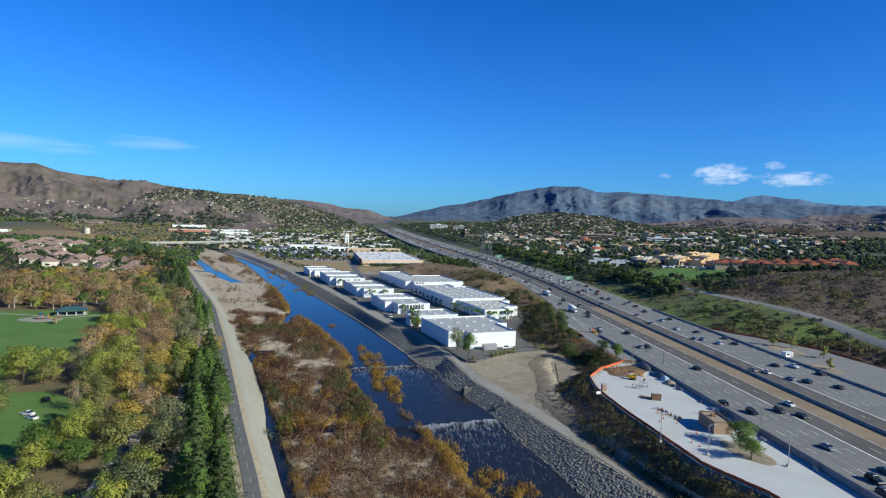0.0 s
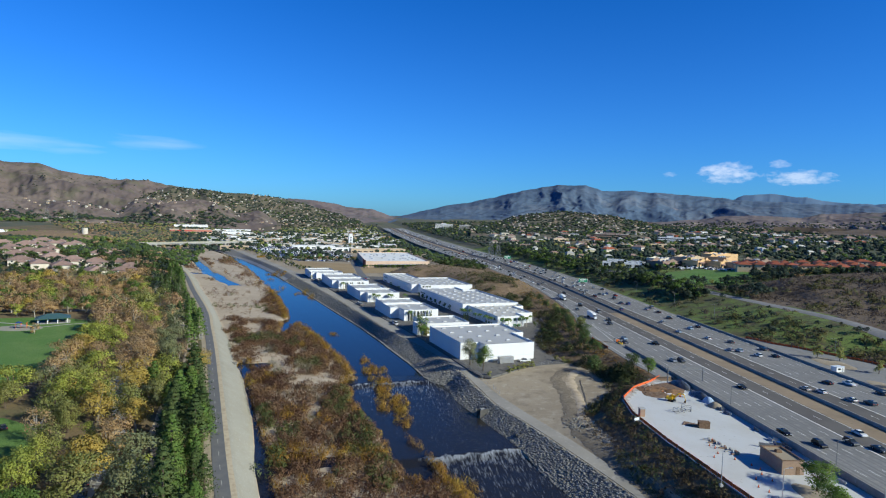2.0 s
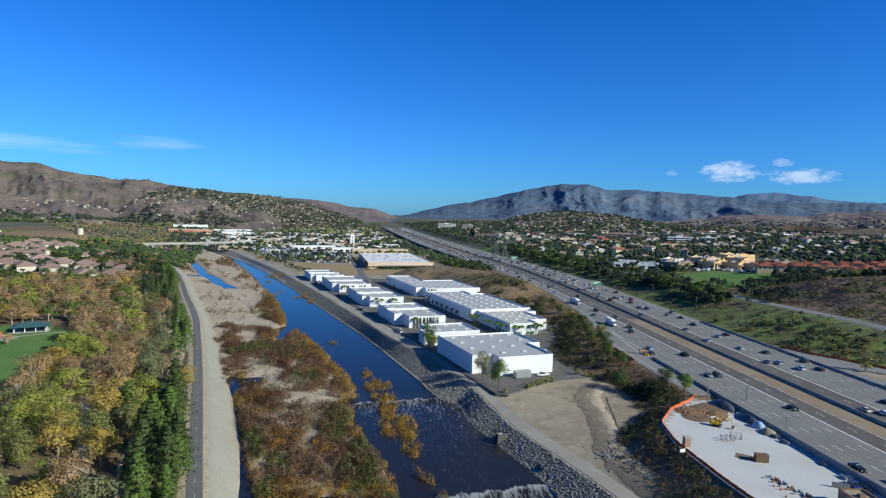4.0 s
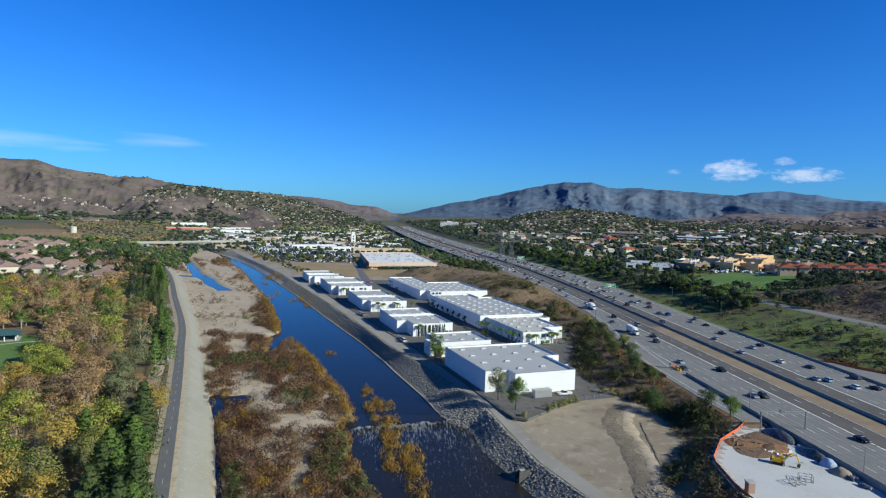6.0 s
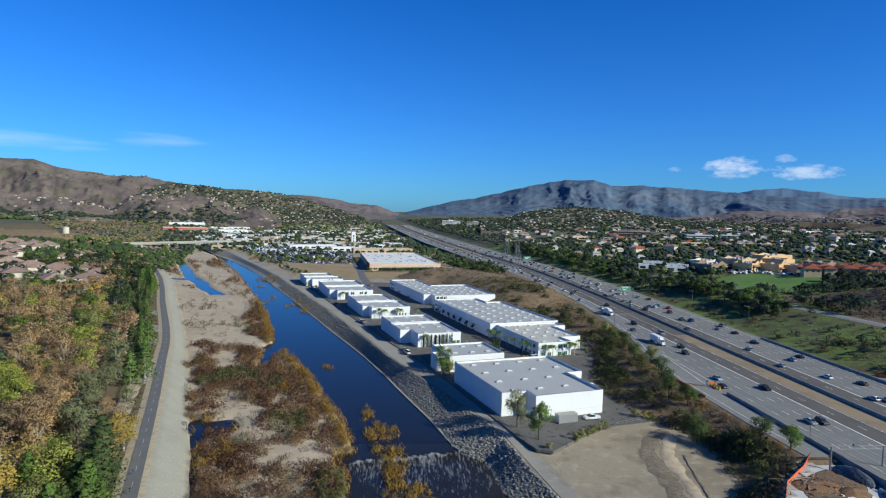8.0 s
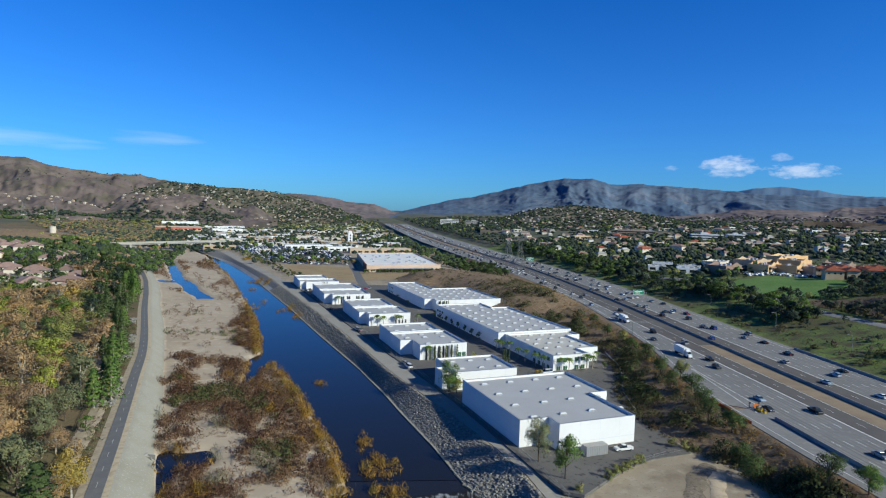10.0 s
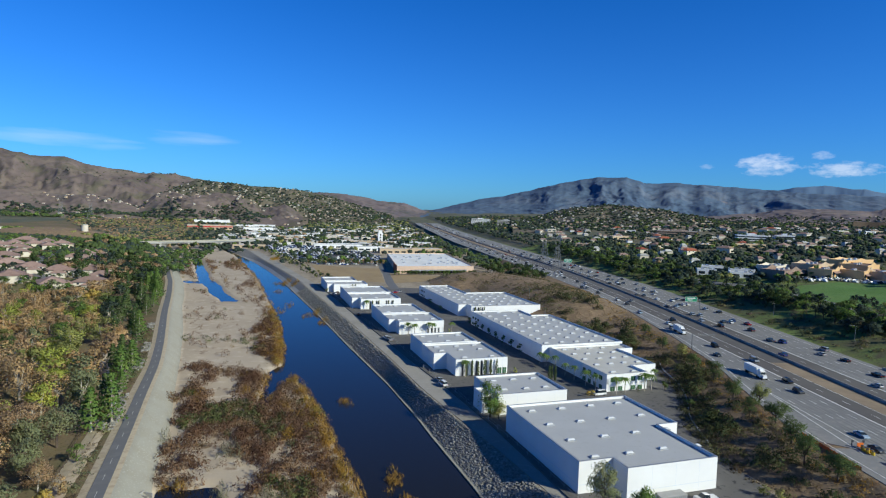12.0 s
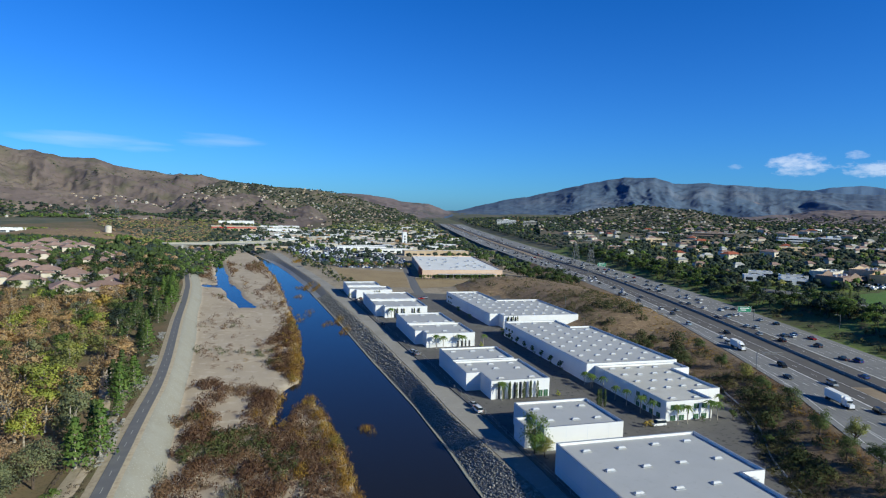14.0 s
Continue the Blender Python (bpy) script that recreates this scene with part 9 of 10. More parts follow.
def town():
    rng = np.random.default_rng(101)
    walls = [M["white_wall"], M["stucco"], M["white_wall"], M["tan_stucco"], M["concrete"]]
    roofs = [M["roof"], M["roof_warm"], M["concrete"]]
    spec = [(-255, 1052, 10, 46, 16, 5, 3), (-180, 1010, 12, 16, 12, 4, 1), (-130, 1105, 12, 75, 26, 6, 0), (-85, 1066, 12, 60, 22, 6, 0), (-30, 1030, 14, 60, 18, 7, 3), (10, 1045, 14, 46, 18, 7, 3), (-338, 1238, 8, 60, 30, 7, 0), (-498, 1590, 22, 100, 40, 9, 3), (-400, 1650, 18, 70, 30, 9, 0), (-560, 1790, 18, 90, 40, 9, 0), (-450, 1800, 14, 110, 40, 8, 0), (-350, 1500, 14, 40, 24, 7, 0), (-660, 1078, 25, 46, 16, 7, 0), (-330, 1390, 10, 22, 14, 6, 0), (-305, 1345, 10, 26, 14, 6, 3), (-100, 1190, 10, 40, 22, 7, 3), (-60, 1205, 10, 30, 20, 6, 3), (-20, 1160, 10, 34, 18, 5, 0)]
    for x, y, r, w, d, h, k in spec:
        flat_building(x, y, r, w, d, h, walls[k], roofs[k % 3], "flat-roofed shop building in the town", "town buildings")
    placed = [(a[0], a[1]) for a in spec] + [(-72, 1248), (0, 850)]
    n = 0
    while n < 150:
        y = rng.uniform(1150, 2600)
        x = rng.uniform(-0.38 * y, 0.02 * y)
        if x < -330 - (y - 1150) * 0.28 and y < 2000:
            continue
        if min(((x - a) / 1.5) ** 2 + (y - b) ** 2 for a, b in placed) < 38 ** 2 or abs(x - float(np.interp(y, fy, C))) < 90:
            continue
        placed.append((x, y))
        k = int(rng.integers(0, 5))
        flat_building(x, y, rng.uniform(-8, 20), rng.uniform(14, 42), rng.uniform(10, 20), rng.uniform(4, 6.5), walls[k], roofs[k % 3], "pale flat-roofed commercial building among trees", "town buildings")
        n += 1
    small = Build()
    for _ in range(560):
        y = 1130 + rng.random() ** 1.2 * 1500
        x = rng.uniform((-0.37 if y < 1950 else -0.6) * y, 0.03 * y)
        if (x < -330 - (y - 1150) * 0.28 and y < 1950) or abs(x - float(np.interp(y, fy, C))) < 75 or min((x - a) ** 2 + (y - c) ** 2 for a, c in placed) < 24 ** 2:
            continue
        z, w, d, h = gz(x, y), rng.uniform(6, 15), rng.uniform(5, 9), rng.uniform(3.5, 6)
        q = Matrix.Translation((x, y, z)) @ Matrix.Rotation(rng.uniform(-0.2, 0.5), 4, "Z")
        small.slot = int(rng.integers(0, 3))
        small.box(-w, w, -d, d, -1, h, m=q)
        small.slot = 3 + int(rng.choice([0, 0, 1, 2]))
        small.box(-w + 0.3, w - 0.3, -d + 0.3, d - 0.3, h, h + 0.5, m=q)
    solid("town_roofs", small, [M["white_wall"], M["stucco"], M["concrete"], M["roof"], M["concrete"], M["tile"]], "small pale shops and houses crowding the far town", "buildings", kind="stuff")
    red = part("sign_band", Build().box(-50, 50, -20.4, -20.0, 4.2, 7.2), M["red_sign"], bpy.data.objects["commercial_building.007"], "long red fascia")
    # parked cars in the town lots
    b = Build()
    for poly in ([(-250, 1112), (-182, 1140), (-78, 1030), (-50, 940), (-47, 832), (-116, 832), (-164, 903), (-236, 1050)], [(-700, 1105), (-610, 1110), (-600, 1200), (-690, 1210)], [(-162, 1200), (-243, 1190), (-240, 1150), (-170, 1160)]):
        for yy in np.arange(832, 1215, 8.2).tolist():
            x = -700.0
            while x < -40:
                if inside(x, yy, poly) and rng.random() < 0.74 and float(fbm(np.array(x / 30), np.array(yy / 30), 191)) > 0.36:
                    z = gz(x, yy)
                    b.slot = int(rng.choice([0, 0, 1, 1, 2, 3, 4]))
                    b.box(x - 0.9, x + 0.9, yy - 2.3, yy + 2.3, z + 0.3, z + 1.0, 0.05)
                    b.box(x - 0.8, x + 0.8, yy - 1.5, yy + 1.0, z + 1.0, z + 1.5, 0.25)
                x += 3.0
    solid("parked_cars", b, [PAINTS[k] for k in ("white", "silver", "black", "dark grey", "blue")], "crowded rows of parked cars in the town", "cars", kind="stuff")
    ent = []
    for _ in range(5200):
        y = 820 + rng.random() ** 1.4 * 1900
        x = rng.uniform(-0.42 * y, 0.05 * y)
        if abs(x - float(np.interp(y, fy, C))) < 62 or (y < 1000 and x < -150 - (y - 800) * 0.3) or (y < 1900 and x < -400 - (y - 1150) * 0.30) or (-60 < x < 70 and 735 < y < 965) or (-130 < x < 30 and y < 840 and rng.random() < 0.97):
            continue
        if min((x - a) ** 2 + (y - c) ** 2 for a, c in placed) < 20 ** 2 or (y < 1130 and x > -250 and rng.random() < 0.75):
            continue
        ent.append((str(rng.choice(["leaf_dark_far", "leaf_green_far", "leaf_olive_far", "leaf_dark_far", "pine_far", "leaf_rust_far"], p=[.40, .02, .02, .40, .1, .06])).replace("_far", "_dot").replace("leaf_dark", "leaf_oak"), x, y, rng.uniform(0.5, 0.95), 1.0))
    for k in range(420):
        y = rng.uniform(690, 1500)
        x = float(lerp_table(y, FWY_W)) - rng.uniform(6, 44 if y < 960 else 90)
        ent.append((str(rng.choice(["leaf_oak_far", "leaf_dark_far", "leaf_dark_far"])).replace("_far", "_far" if y < 820 else "_dot"), x, y, rng.uniform(0.45, 0.8), 1.0))
    for k in range(150):
        y = rng.uniform(690, 1060)
        x = -88 - (y - 700) * 0.42 + rng.uniform(-9, 9)
        ent.append((str(rng.choice(["leaf_olive_far", "leaf_oak_far", "leaf_dark_far"])), x, y, rng.uniform(0.2, 0.38), 1.0))
    for k in range(46):
        a = k / 45
        ent.append((str(rng.choice(["leaf_green_far", "leaf_dark_far"])), -24 + 82 * a + rng.uniform(-3, 3), 742 + 23 * a, 0.42, 0.8))
        ent.append((str(rng.choice(["leaf_green_far", "leaf_dark_far", "leaf_tan_far"])), -130 + 90 * a, 838 + 10 * a + rng.uniform(-4, 4), rng.uniform(0.35, 0.6), 0.9))
    # olive willow scrub and dark woods on the flats west of the bridge
    for _ in range(2600):
        a, c = rng.random(), rng.random()
        y = 1110 + 900 * c ** 1.2
        x = -380 - (y - 1110) * 0.27 - a * (130 + 0.42 * (y - 1110))
        v = float(fbm(np.array(x / 70), np.array(y / 70), 171))
        if v < 0.36 and rng.random() < 0.8 or ((x + 575) / 95) ** 2 + ((y - 1090) / 52) ** 2 < 1:
            continue
        pool = ["leaf_rust_dot", "leaf_olive_dot", "leaf_grey_dot", "leaf_oak_dot"] if v > 0.44 else ["leaf_rust_dot", "leaf_oak_dot", "leaf_oak_dot", "leaf_rust_dot"]
        ent.append((str(rng.choice(pool)), x, y, rng.uniform(0.18, 0.42), 1.5))
    for _ in range(500):
        c = rng.random()
        ent.append((str(rng.choice(["leaf_dark_dot", "leaf_green_dot", "leaf_dark_dot"])), -1230 + 370 * c + rng.uniform(-60, 60), 1500 + 260 * c + rng.uniform(-90, 150), rng.uniform(0.6, 1.1), 1.1))
    for _ in range(320):
        c = rng.random()
        ent.append((str(rng.choice(["leaf_dark_dot", "leaf_green_dot", "leaf_dark_dot", "leaf_grey_dot"])), -1240 + 330 * c + rng.uniform(-70, 70), 1900 + 60 * c + rng.uniform(-60, 60), rng.uniform(0.7, 1.2), 1.1))
    for _ in range(170):
        c = rng.random()
        ent.append((str(rng.choice(["leaf_dark_dot", "leaf_green_dot", "leaf_olive_dot"])), -400 - 260 * c + rng.uniform(-16, 16), 1060 + 40 * c + rng.uniform(-14, 14), rng.uniform(0.5, 0.9), 1.0))
    # woods and white blocks along the foot of the hills
    for _ in range(2600):
        y = rng.uniform(1750, 2500)
        x = rng.uniform(-0.62, 0.0) * y
        if abs(x - float(np.interp(y, fy, C))) > 70:
            ent.append((str(rng.choice(["leaf_oak_dot", "leaf_oak_dot", "leaf_dark_dot", "leaf_grey_dot", "leaf_olive_dot"])), x, y, rng.uniform(0.5, 1.0), 1.25))
    wood("town_trees", ent, "dark green trees scattered through the town")


town()
M["dry_field"] = mat("dry_grass_field", (0.34, 0.25, 0.135), 0.95, spots=[(0.05, (0.28, 0.20, 0.11), 0.53, 0.1, 5), (0.6, (0.38, 0.29, 0.165), 0.6, 0.1, 4)], bump=[(2, 0.5, 0.15)])


def field(name, poly, label):
    V = np.array(poly, float)
    k = 14
    s, t = np.meshgrid(np.linspace(0, 1, k), np.linspace(0, 1, k))
    P = (V[0] * (1 - s[..., None]) + V[1] * s[..., None]) * (1 - t[..., None]) + (V[3] * (1 - s[..., None]) + V[2] * s[..., None]) * t[..., None]
    P = P.reshape(-1, 2)
    idx = np.arange(k * k).reshape(k, k)
    f = np.stack([idx[:-1, :-1], idx[:-1, 1:], idx[1:, 1:], idx[1:, :-1]], -1).reshape(-1, 4)
    solid(name, fast_mesh(name, np.column_stack([P, ground_z(P[:, 0], P[:, 1]) + 0.12]), f, M["dry_field"], smooth=True), None, label, "field", kind="structure")


def car_park():
    b = Build()
    for poly in ([(-250, 1112), (-182, 1140), (-78, 1030), (-50, 940), (-47, 832), (-116, 832), (-164, 903), (-236, 1050)], [(-700, 1105), (-610, 1110), (-600, 1200), (-690, 1210)]):
        z = max(gz(x, y) for x, y in poly)
        b.prism(poly[::-1] if poly[0][1] > 1110 else poly, z - 2.5, z + 0.12)
    solid("car_park", b, M["pad"], "large asphalt car park of the shops", "car park", kind="structure")


car_park()
field("dry_field_west", [(-86, 690), (-31, 682), (-44, 800), (-122, 824)], "flat tan dry grass field behind the warehouses")
field("dry_field_east", [(-22, 680), (30, 712), (24, 742), (-30, 752)], "flat tan dry grass field below the store")
trail("service_road", [(-20, 640), (-26, 680), (-30, 720), (-34, 760), (-40, 800), (-44, 850)], 8, 0.16, M["asphalt"], "narrow grey service road between dry fields", "road")
trail("yard_kerb", [(87.4, 317), (89.4, 329), (92.4, 342), (98.4, 356), (103.4, 371), (105.5, 381), (107.6, 402), (110.5, 412)], 0.5, 0.5, M["concrete"], "pale concrete kerb at the foot of the slope", "kerb")


def tank_mound():
    """The low bare mound upstream with its pale water tank."""
    n, k = 40, 14
    a, r = np.meshgrid(np.linspace(0, math.tau, n, endpoint=False), np.linspace(0, 1, k))
    x, y = -575 + 110 * r * np.cos(a), 1090 + 56 * r * np.sin(a)
    z = 17.5 + 9.5 * (1 - r ** 2) ** 1.2 + (fbm(x / 20, y / 20, 181) - 0.5) * 4 * (1 - r) - 3 * r ** 6
    idx = np.arange(n * k).reshape(k, n)
    nx = np.roll(idx, -1, 1)
    f = np.stack([idx[:-1], nx[:-1], nx[1:], idx[1:]], -1).reshape(-1, 4)[:, ::-1]
    solid("bare_mound", fast_mesh("bare_mound", np.stack([x, y, z], -1).reshape(-1, 3), f, M["brush_soil"], smooth=True), None, "low bare brown earth mound upstream", "mound", kind="structure")
    t = thing("water_tank", pose(-512, 1082, 24.5), "round pale water tank on the bare mound", "tank")
    part("shell", Build().tube((0, 0, -2), (0, 0, 8), 4.6, None, 24), M["stucco"], t)
    part("lid", Build().tube((0, 0, 8), (0, 0, 8.8), 4.8, 1.0, 24), M["roof_warm"], t)


tank_mound()

# ---- suburbs east of the freeway ----
M["orange_stucco"] = mat("orange_stucco", (0.66, 0.43, 0.22), 0.85, spots=[(0.1, (0.58, 0.37, 0.19), 0.55, 0.12, 4)])
M["brown_stucco"] = mat("brown_stucco", (0.27, 0.195, 0.155), 0.85, spots=[(0.1, (0.23, 0.165, 0.13), 0.55, 0.12, 4)])


def gable_front(w, d, h, rise):
    """A block whose front and back walls end in a low gable, with a shallow ridged roof set behind the parapet."""
    wall, x, y = Build(), w / 2, d / 2
    prof = [(-x, -2), (x, -2), (x, h), (x * 0.45, h), (0, h + rise), (-x * 0.45, h), (-x, h)]
    n = len(prof)
    for y0, y1 in ((-y, -y + 0.5), (y - 0.5, y)):
        v = [(a, y0, b) for a, b in prof] + [(a, y1, b) for a, b in prof]
        wall.add(v, [tuple(range(n)), tuple(reversed(range(n, 2 * n)))] + [(k, n + k, n + (k + 1) % n, (k + 1) % n) for k in range(n)])
    for x0, x1 in ((-x, -x + 0.5), (x - 0.5, x)):
        wall.box(x0, x1, -y + 0.5, y - 0.5, -2, h)
    return wall


def mall_block(x, y, turn, w, d, h, wall, roof, label, rise=3.0):
    t = thing("shopping_centre", pose(x, y, gz(x, y), 0, 0, turn), label, "building", "shopping centre")
    ob = part("wall", gable_front(w, d, h, rise), M[wall], t)
    part("roof", Build().box(-w / 2 + 0.5, w / 2 - 0.5, -d / 2 + 0.5, d / 2 - 0.5, h - 1.2, h - 0.8), M[roof], t)
    k = -w * 0.36
    while k < w * 0.4:
        # Flat dark panel on the wall paints the opening's inner shade.
        part("arcade_opening", Build().box(k - 1.6, k + 1.6, -d / 2 - 0.06, -d / 2, 0.1, 4.2), M["stripe"], ob, "arcade opening painted dark for its shade")
        k += 6.0
    for j in range(3):
        u = -w * 0.3 + j * w * 0.28
        part("roof_unit", Build().box(u, u + 2.6, -1.2 + j, 1.0 + j, h - 0.8, h + 0.7, 0.1), M["metal"], t)
    part("tile_canopy", Build().add([(-w * 0.42, -d / 2 - 2.2, 4.3), (w * 0.42, -d / 2 - 2.2, 4.3), (w * 0.42, -d / 2 + 0.1, 5.6), (-w * 0.42, -d / 2 + 0.1, 5.6), (-w * 0.42, -d / 2 - 2.2, 4.1), (w * 0.42, -d / 2 - 2.2, 4.1), (w * 0.42, -d / 2 + 0.1, 5.4), (-w * 0.42, -d / 2 + 0.1, 5.4)],
                                        [(0, 1, 2, 3), (7, 6, 5, 4), (0, 4, 5, 1), (1, 5, 6, 2), (3, 7, 4, 0)]), M["tile"], t, "sloping tiled canopy")


def office_block(x, y, turn, w, d, floors, wall, label):
    """A low office building with ribbon windows between pale bands."""
    t = thing("office_building", pose(x, y, gz(x, y), 0, 0, turn), label, "building", "eastern offices")
    h = floors * 3.9
    part("wall", Build().box(-w / 2, w / 2, -d / 2, d / 2, -2, h + 0.9), M[wall], t)
    for k in range(floors):
        part("ribbon_window", Build().box(-w / 2 - 0.1, w / 2 + 0.1, -d / 2 - 0.1, d / 2 + 0.1, k * 3.9 + 1.3, k * 3.9 + 3.0), M["dark_glass"], t)
    part("roof", Build().box(-w / 2 + 0.4, w / 2 - 0.4, -d / 2 + 0.4, d / 2 - 0.4, h + 0.9, h + 1.0), M["roof"], t)
    part("plant_room", Build().box(-w * 0.15, w * 0.12, -d * 0.2, d * 0.2, h + 1.0, h + 3.6), M[wall], t)


def east_side():
    rng = np.random.default_rng(111)
    for x, y, r, w, d, h, wall, roof, rise in ((303, 630, 30, 34, 20, 7, "brown_stucco", "tile", 3), (334, 622, 32, 22, 18, 7, "orange_stucco", "tile", 2.5), (352, 614, 32, 16, 20, 8, "orange_stucco", "brown_stucco", 3), (370, 606, 32, 18, 18, 6.5, "tan_stucco", "tile", 2.5),
                                               (340, 648, 32, 34, 20, 8, "tan_stucco", "tile", 2), (372, 636, 32, 24, 22, 9, "orange_stucco", "brown_stucco", 2.5), (312, 656, 30, 30, 18, 7, "stucco", "roof_warm", 1.5), (388, 668, 28, 44, 18, 9, "orange_stucco", "roof_warm", 1.5), (396, 610, 32, 20, 20, 7, "brown_stucco", "tile", 2.5)):
        tone = {"brown_stucco": "brown", "orange_stucco": "orange", "tan_stucco": "tan", "stucco": "cream"}[wall]
        mall_block(x, y, r, w, d, h, wall, roof, f"{tone} stucco shopping centre block with gabled front", rise)
    placed = [(303, 630), (334, 622), (352, 614), (370, 606), (340, 648), (372, 636), (312, 656), (388, 668), (396, 610)]
    for x, y, w in ((272, 640, 18), (284, 660, 20), (258, 672, 16), (274, 694, 20)):
        placed.append((x, y))
        flat_building(x, y, -20, w, 12, 5, M["white_wall"], M["roof"], "low white shop building beside the hill road", "eastern shops")
    office_block(528, 1078, -18, 44, 18, 2, "white_wall", "white office building with dark window bands among trees")
    office_block(580, 1074, -18, 26, 18, 2, "white_wall", "white office wing with dark window bands")
    office_block(470, 1222, -14, 70, 22, 2, "brown_stucco", "long brown office building with dark window bands")
    office_block(196, 2050, -6, 60, 22, 4, "white_wall", "glass-banded office building beside the freeway")
    office_block(262, 1950, -6, 52, 22, 3, "concrete", "grey office building with dark glass bands")
    placed += [(528, 1078), (590, 1074), (480, 1222), (450, 1230), (510, 1215), (560, 1240), (196, 2050), (262, 1950)]
    k = 0
    for i in range(9):
        for j in range(3):
            x, y = 348 + i * 13.5 + j * 9 + rng.uniform(-3, 3), 556 - i * 4.5 + j * 17 + rng.uniform(-4, 4)
            placed.append((x, y))
            house(x, y, -20 + rng.uniform(-8, 8) + (90 if (i + j) % 2 else 0), rng.uniform(11, 14), 9, 7.0, "red_tile", "tan_stucco", "tan apartment block with a red tiled roof", "hillside apartments", two=False)
    n = 0
    while n < 150:
        y = rng.uniform(780, 2000)
        x = rng.uniform(0.16, 0.88) * y
        if x < float(lerp_table(y, VERGE)) + 60 or min([(x - a) ** 2 + (y - b) ** 2 for a, b in placed]) < 32 ** 2:
            continue
        placed.append((x, y))
        k = rng.random()
        if k < 0.35:
            flat_building(x, y, rng.uniform(-20, 20), rng.uniform(18, 44), rng.uniform(10, 18), rng.uniform(4, 6), [M["white_wall"], M["stucco"], M["tan_stucco"], M["brown_stucco"]][int(rng.integers(4))], [M["roof"], M["tile"]][int(rng.integers(2))], "low flat-roofed office building among trees", "eastern offices")
        else:
            house(x, y, rng.uniform(0, 180), rng.uniform(14, 22), 11, 5, "red_tile" if k < 0.5 else "tile", "stucco", "cream suburban house among dark trees", "eastern houses", two=False)
        n += 1
    far = Build()
    small = []
    while len(small) < 180:
        y = 700 + rng.random() ** 1.1 * 1500
        x = rng.uniform(0.13, 0.86) * y
        if x < float(lerp_table(y, VERGE)) + 45 or min([(x - a) ** 2 + (y - b) ** 2 for a, b in placed]) < 24 ** 2 or any((x - a) ** 2 + (y - b) ** 2 < 13 ** 2 for a, b in small):
            continue
        small.append((x, y))
        z, w, d, h = gz(x, y), rng.uniform(3, 6), rng.uniform(3, 5), rng.uniform(2.6, 4.2)
        far.slot = int(rng.choice([0, 0, 0, 1]))
        far.box(x - w, x + w, y - d, y + d, z - 2, z + h)
        far.slot = 2 + int(rng.choice([0, 0, 0, 1, 2]))
        far.add([(x - w - 0.6, y - d - 0.6, z + h), (x + w + 0.6, y - d - 0.6, z + h), (x + w + 0.6, y + d + 0.6, z + h), (x - w - 0.6, y + d + 0.6, z + h), (x - w * 0.5, y, z + h + 2.2), (x + w * 0.5, y, z + h + 2.2)], [(0, 1, 5, 4), (1, 2, 5), (2, 3, 4, 5), (3, 0, 4)])
    solid("far_houses", far, [M["stucco"], M["white_wall"], M["tile"], M["roof_warm"], M["concrete"]], "many small pale houses among the trees of the suburb", "houses", kind="stuff")
    placed += small
    ent = []
    near = np.array(placed)
    road = HILL_ROAD
    for _ in range(14500):
        y = 430 + rng.random() ** 1.25 * 2400
        vg = float(lerp_table(y, VERGE))
        x = vg + 18 + rng.random() ** 1.1 * (0.88 * y - 40)
        d = x - vg
        v = float(fbm(np.array(x / 70), np.array(y / 70), 121))
        if y < 660 and float(seg_dist(np.array(x), np.array(y), road)) < 8.5:
            continue
        if inside(x, y, HILL_LAWN) or (x > 262 and y < float(np.interp(x, [c[0] for c in SCRUB_HILL], [c[1] for c in SCRUB_HILL])) + 28):
            continue
        if y < 600 and d < 40 and v < 0.56:
            continue
        if v < 0.37 and y < 1500 or (300 < x < 440 and 575 < y < 604 and rng.random() < 0.8):
            continue
        if ((near - (x, y + 3)) ** 2).sum(1).min() < 8 ** 2:
            continue
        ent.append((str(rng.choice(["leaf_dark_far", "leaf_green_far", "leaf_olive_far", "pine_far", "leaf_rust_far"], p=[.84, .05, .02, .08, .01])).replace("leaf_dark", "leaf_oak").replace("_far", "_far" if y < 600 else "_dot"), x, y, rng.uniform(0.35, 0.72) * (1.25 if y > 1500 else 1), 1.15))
    for k in range(330):
        y = rng.uniform(440, 1050)
        ent.append((str(rng.choice(["leaf_oak_far", "leaf_oak_far", "leaf_dark_far", "leaf_green_far"])), float(lerp_table(y, VERGE)) + (rng.uniform(24, 42) if y < 560 else rng.uniform(9, 42)), y, rng.uniform(0.45, 0.85), 1.1))
    for x, y, sc in ((264, 404, 0.8), (271, 410, 0.9), (268, 420, 0.85), (277, 425, 0.8), (262, 428, 0.75), (283, 432, 0.7), (240, 430, 0.6), (238, 446, 0.7), (234, 468, 0.65), (243, 462, 0.7), (246, 500, 0.8), (249, 532, 0.75), (240, 520, 0.6)):
        ent.append(("leaf_oak_far", x, y, sc, 1.3))
    for k in range(22):
        y = rng.uniform(262, 440)
        ent.append(("leaf_oak_far", float(lerp_table(y, VERGE)) + rng.uniform(10, 44), y, rng.uniform(0.2, 0.42), 1.3))
    wood("suburb_trees", ent, "dense dark green trees covering the eastern suburbs")
    trail("hill_road", HILL_ROAD, 8.4, 0.3, M["concrete_road"], "pale two-lane road along the foot of the dry hill", "road")
    lawn_sheet("hill_lawn", HILL_LAWN, "bright green sloping lawn below the shops")
    b = Build()
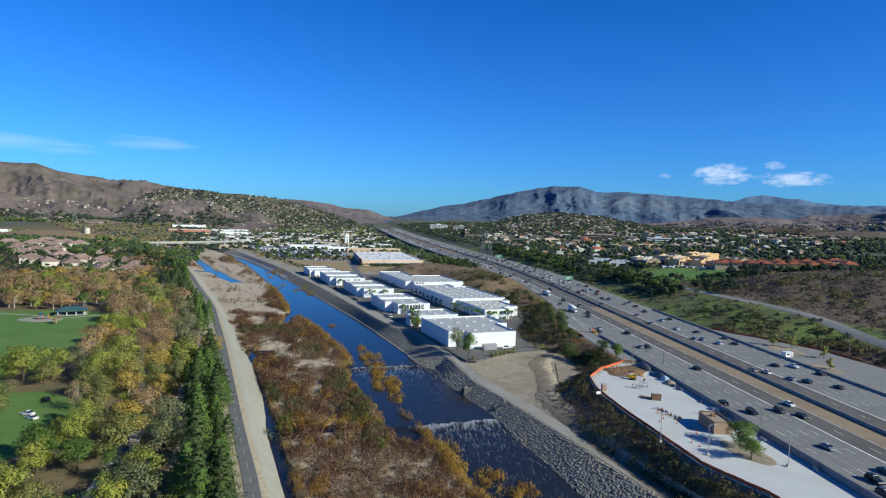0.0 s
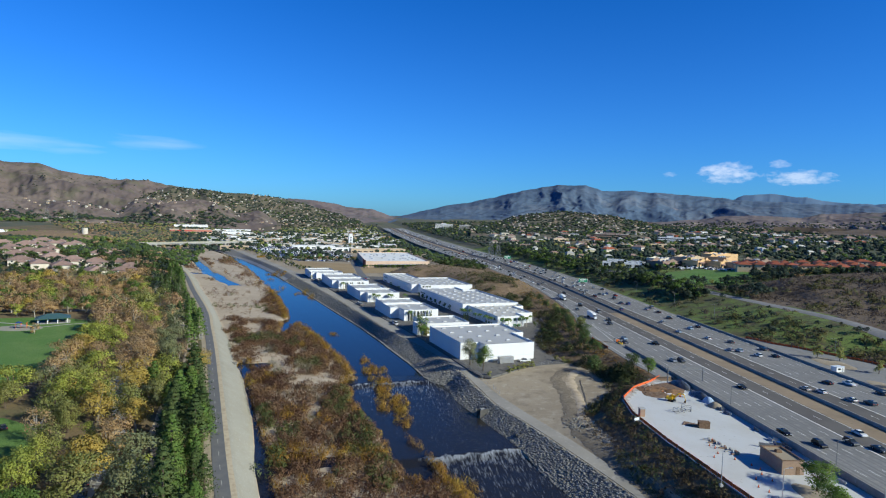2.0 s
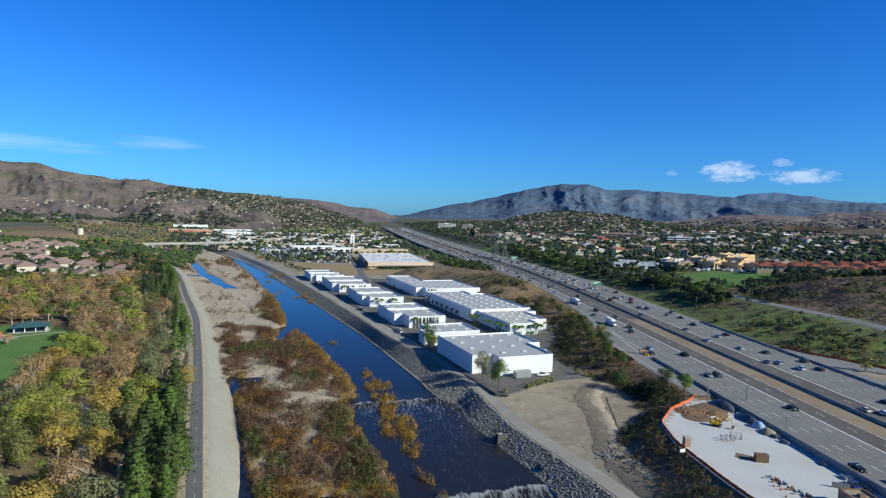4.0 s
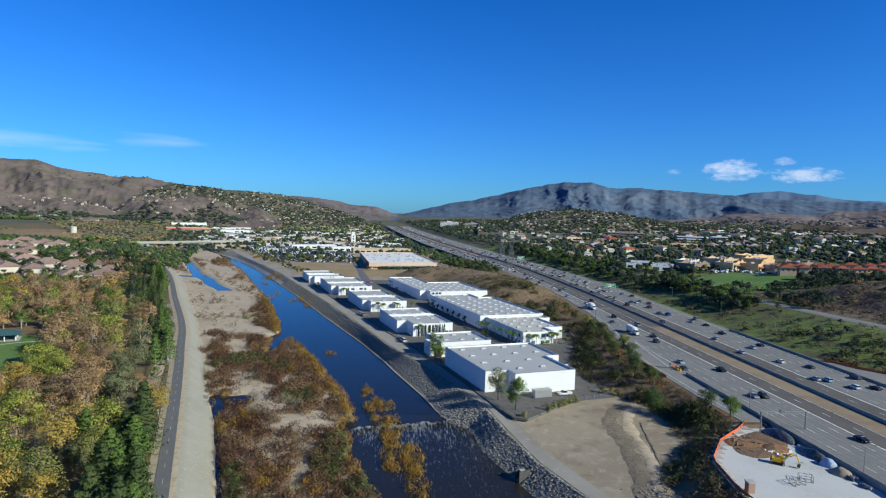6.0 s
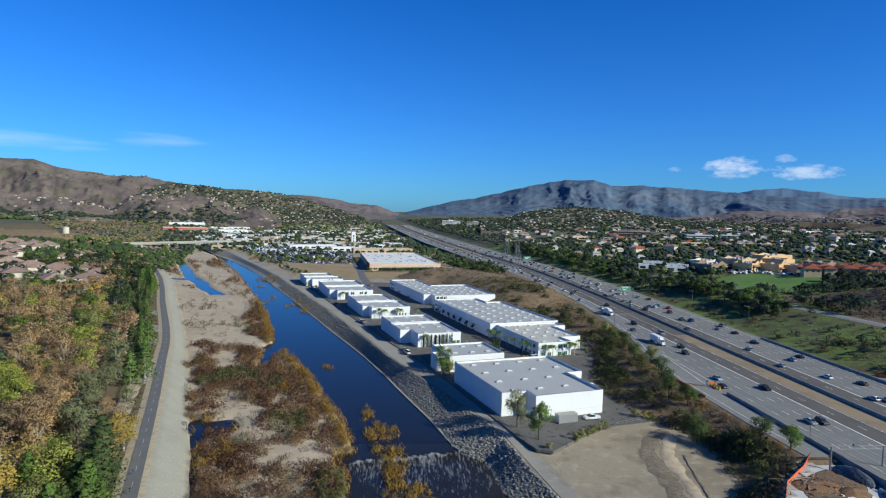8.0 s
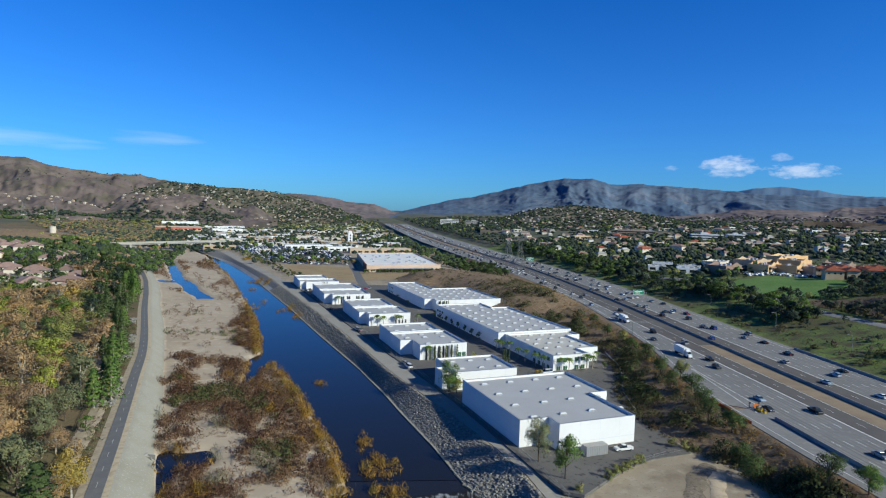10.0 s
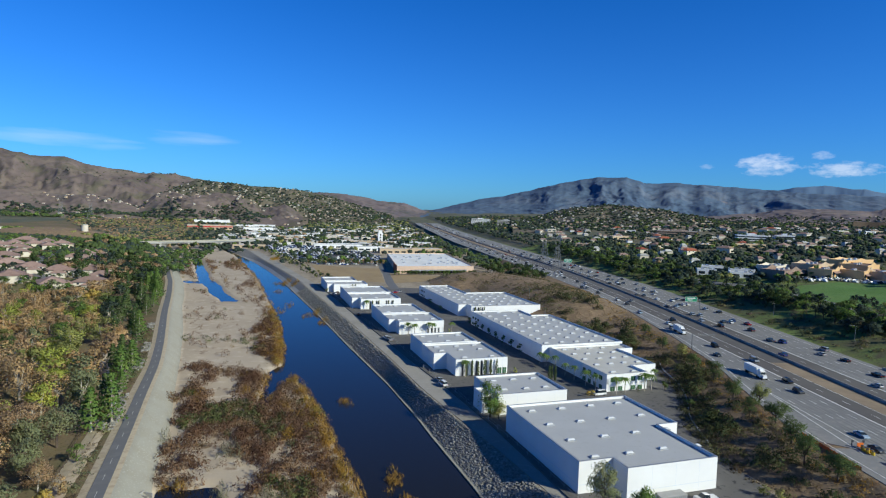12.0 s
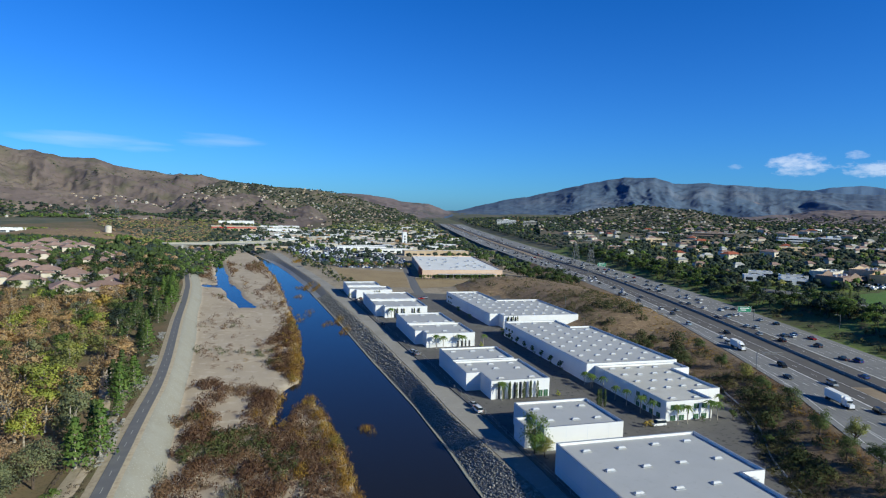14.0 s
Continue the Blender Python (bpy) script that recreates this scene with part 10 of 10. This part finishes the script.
    for k in range(260):
        x, y = rng.uniform(306, 446), rng.uniform(578, 606)
        y -= (x - 360) * 0.42
        zz = gz(x, y)
        b.slot = int(rng.choice([0, 0, 1, 2, 3]))
        b.box(x - 0.9, x + 0.9, y - 2.3, y + 2.3, zz + 0.3, zz + 1.0, 0.05)
        b.box(x - 0.8, x + 0.8, y - 1.5, y + 1.0, zz + 1.0, zz + 1.5, 0.25)
    solid("parked_cars_east", b, [PAINTS[k] for k in ("white", "silver", "black", "dark grey")], "parked cars beside the shopping centre", "cars", kind="stuff")


east_side()


def hillside_stuff(name, surf, n, rng, label, lo, hi, trees, amax=None, amin=None, grove=0.0):
    """Small houses and clumps of trees spread over a range of hills."""
    X, Y, Z = surf
    b = Build()
    vs, fs, o = [], [], 0
    rows, cols = X.shape
    for k in range(n):
        i, j = int(rng.integers(int(rows * lo), int(rows * hi))), int(rng.integers(0, cols))
        x, y, z = X[i, j] + rng.uniform(-6, 6), Y[i, j] + rng.uniform(-6, 6), Z[i, j]
        az = math.degrees(math.atan2(x, y - 80))
        if (amin is not None and az < amin) or (amax is not None and az > amax):
            continue
        w, h = rng.uniform(1.8, 3.4), rng.uniform(1.6, 2.6)
        b.slot = int(rng.integers(0, 2))
        b.box(x - w, x + w, y - 3, y + 3, z - 3, z + h)
        b.slot = 2 + int(rng.integers(0, 2))
        b.add([(x - w - 0.4, y - 3.4, z + h), (x + w + 0.4, y - 3.4, z + h), (x + w + 0.4, y + 3.4, z + h), (x - w - 0.4, y + 3.4, z + h), (x - w * 0.5, y, z + h + 1.4), (x + w * 0.5, y, z + h + 1.4)], [(0, 1, 5, 4), (1, 2, 5), (2, 3, 4, 5), (3, 0, 4)])
    if n:
        solid(name + "_houses", b, [M["stucco"], M["tan_stucco"], M["tile"], M["roof_warm"]], label, "houses", kind="stuff")
    ent = []
    for k in range(trees):
        i, j = int(rng.integers(int(rows * lo), int(rows * hi))), int(rng.integers(0, cols))
        az = math.degrees(math.atan2(X[i, j], Y[i, j] - 80))
        if (amin is not None and az < amin) or (amax is not None and az > amax):
            continue
        if grove and float(fbm(np.array(X[i, j] / 130), np.array(Y[i, j] / 130), 203)) < grove:
            continue
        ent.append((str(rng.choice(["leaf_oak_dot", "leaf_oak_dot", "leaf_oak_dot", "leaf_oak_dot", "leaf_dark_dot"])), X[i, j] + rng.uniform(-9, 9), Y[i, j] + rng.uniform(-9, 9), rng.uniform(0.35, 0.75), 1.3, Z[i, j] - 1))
    wood(name + "_trees", ent, "dark trees between the hillside houses")


hillside_stuff("wooded_slope", GREENH, 640, np.random.default_rng(131), "small pale houses scattered over the wooded western slope", 0.1, 0.9, 4200, grove=0.34)
hillside_stuff("west_slope", WEST, 60, np.random.default_rng(133), "rows of pale houses along the brown western hills", 0.22, 0.4, 500, -15, -27, grove=0.45)
hillside_stuff("foothill", FRONT, 230, np.random.default_rng(137), "small pale houses above the western foothills", 0.62, 0.98, 500, -13, -31, grove=0.52)
hillside_stuff("foothill_wood", FRONT, 90, np.random.default_rng(138), "few pale houses among the woods at the hills' foot", 0.1, 0.45, 4200, grove=0.46)
hillside_stuff("suburb_hill", EASTH, 330, np.random.default_rng(139), "small pale houses covering the eastern hill", 0.22, 0.9, 2600, grove=0.36)
hillside_stuff("east_foothill", EASTF, 160, np.random.default_rng(149), "small pale houses below the eastern foothills", 0.15, 0.5, 1500)
hillside_stuff("west_ravine", WEST, 0, np.random.default_rng(151), "dark scrub groves in the hill ravines", 0.3, 0.9, 1300, -13, None, grove=0.60)
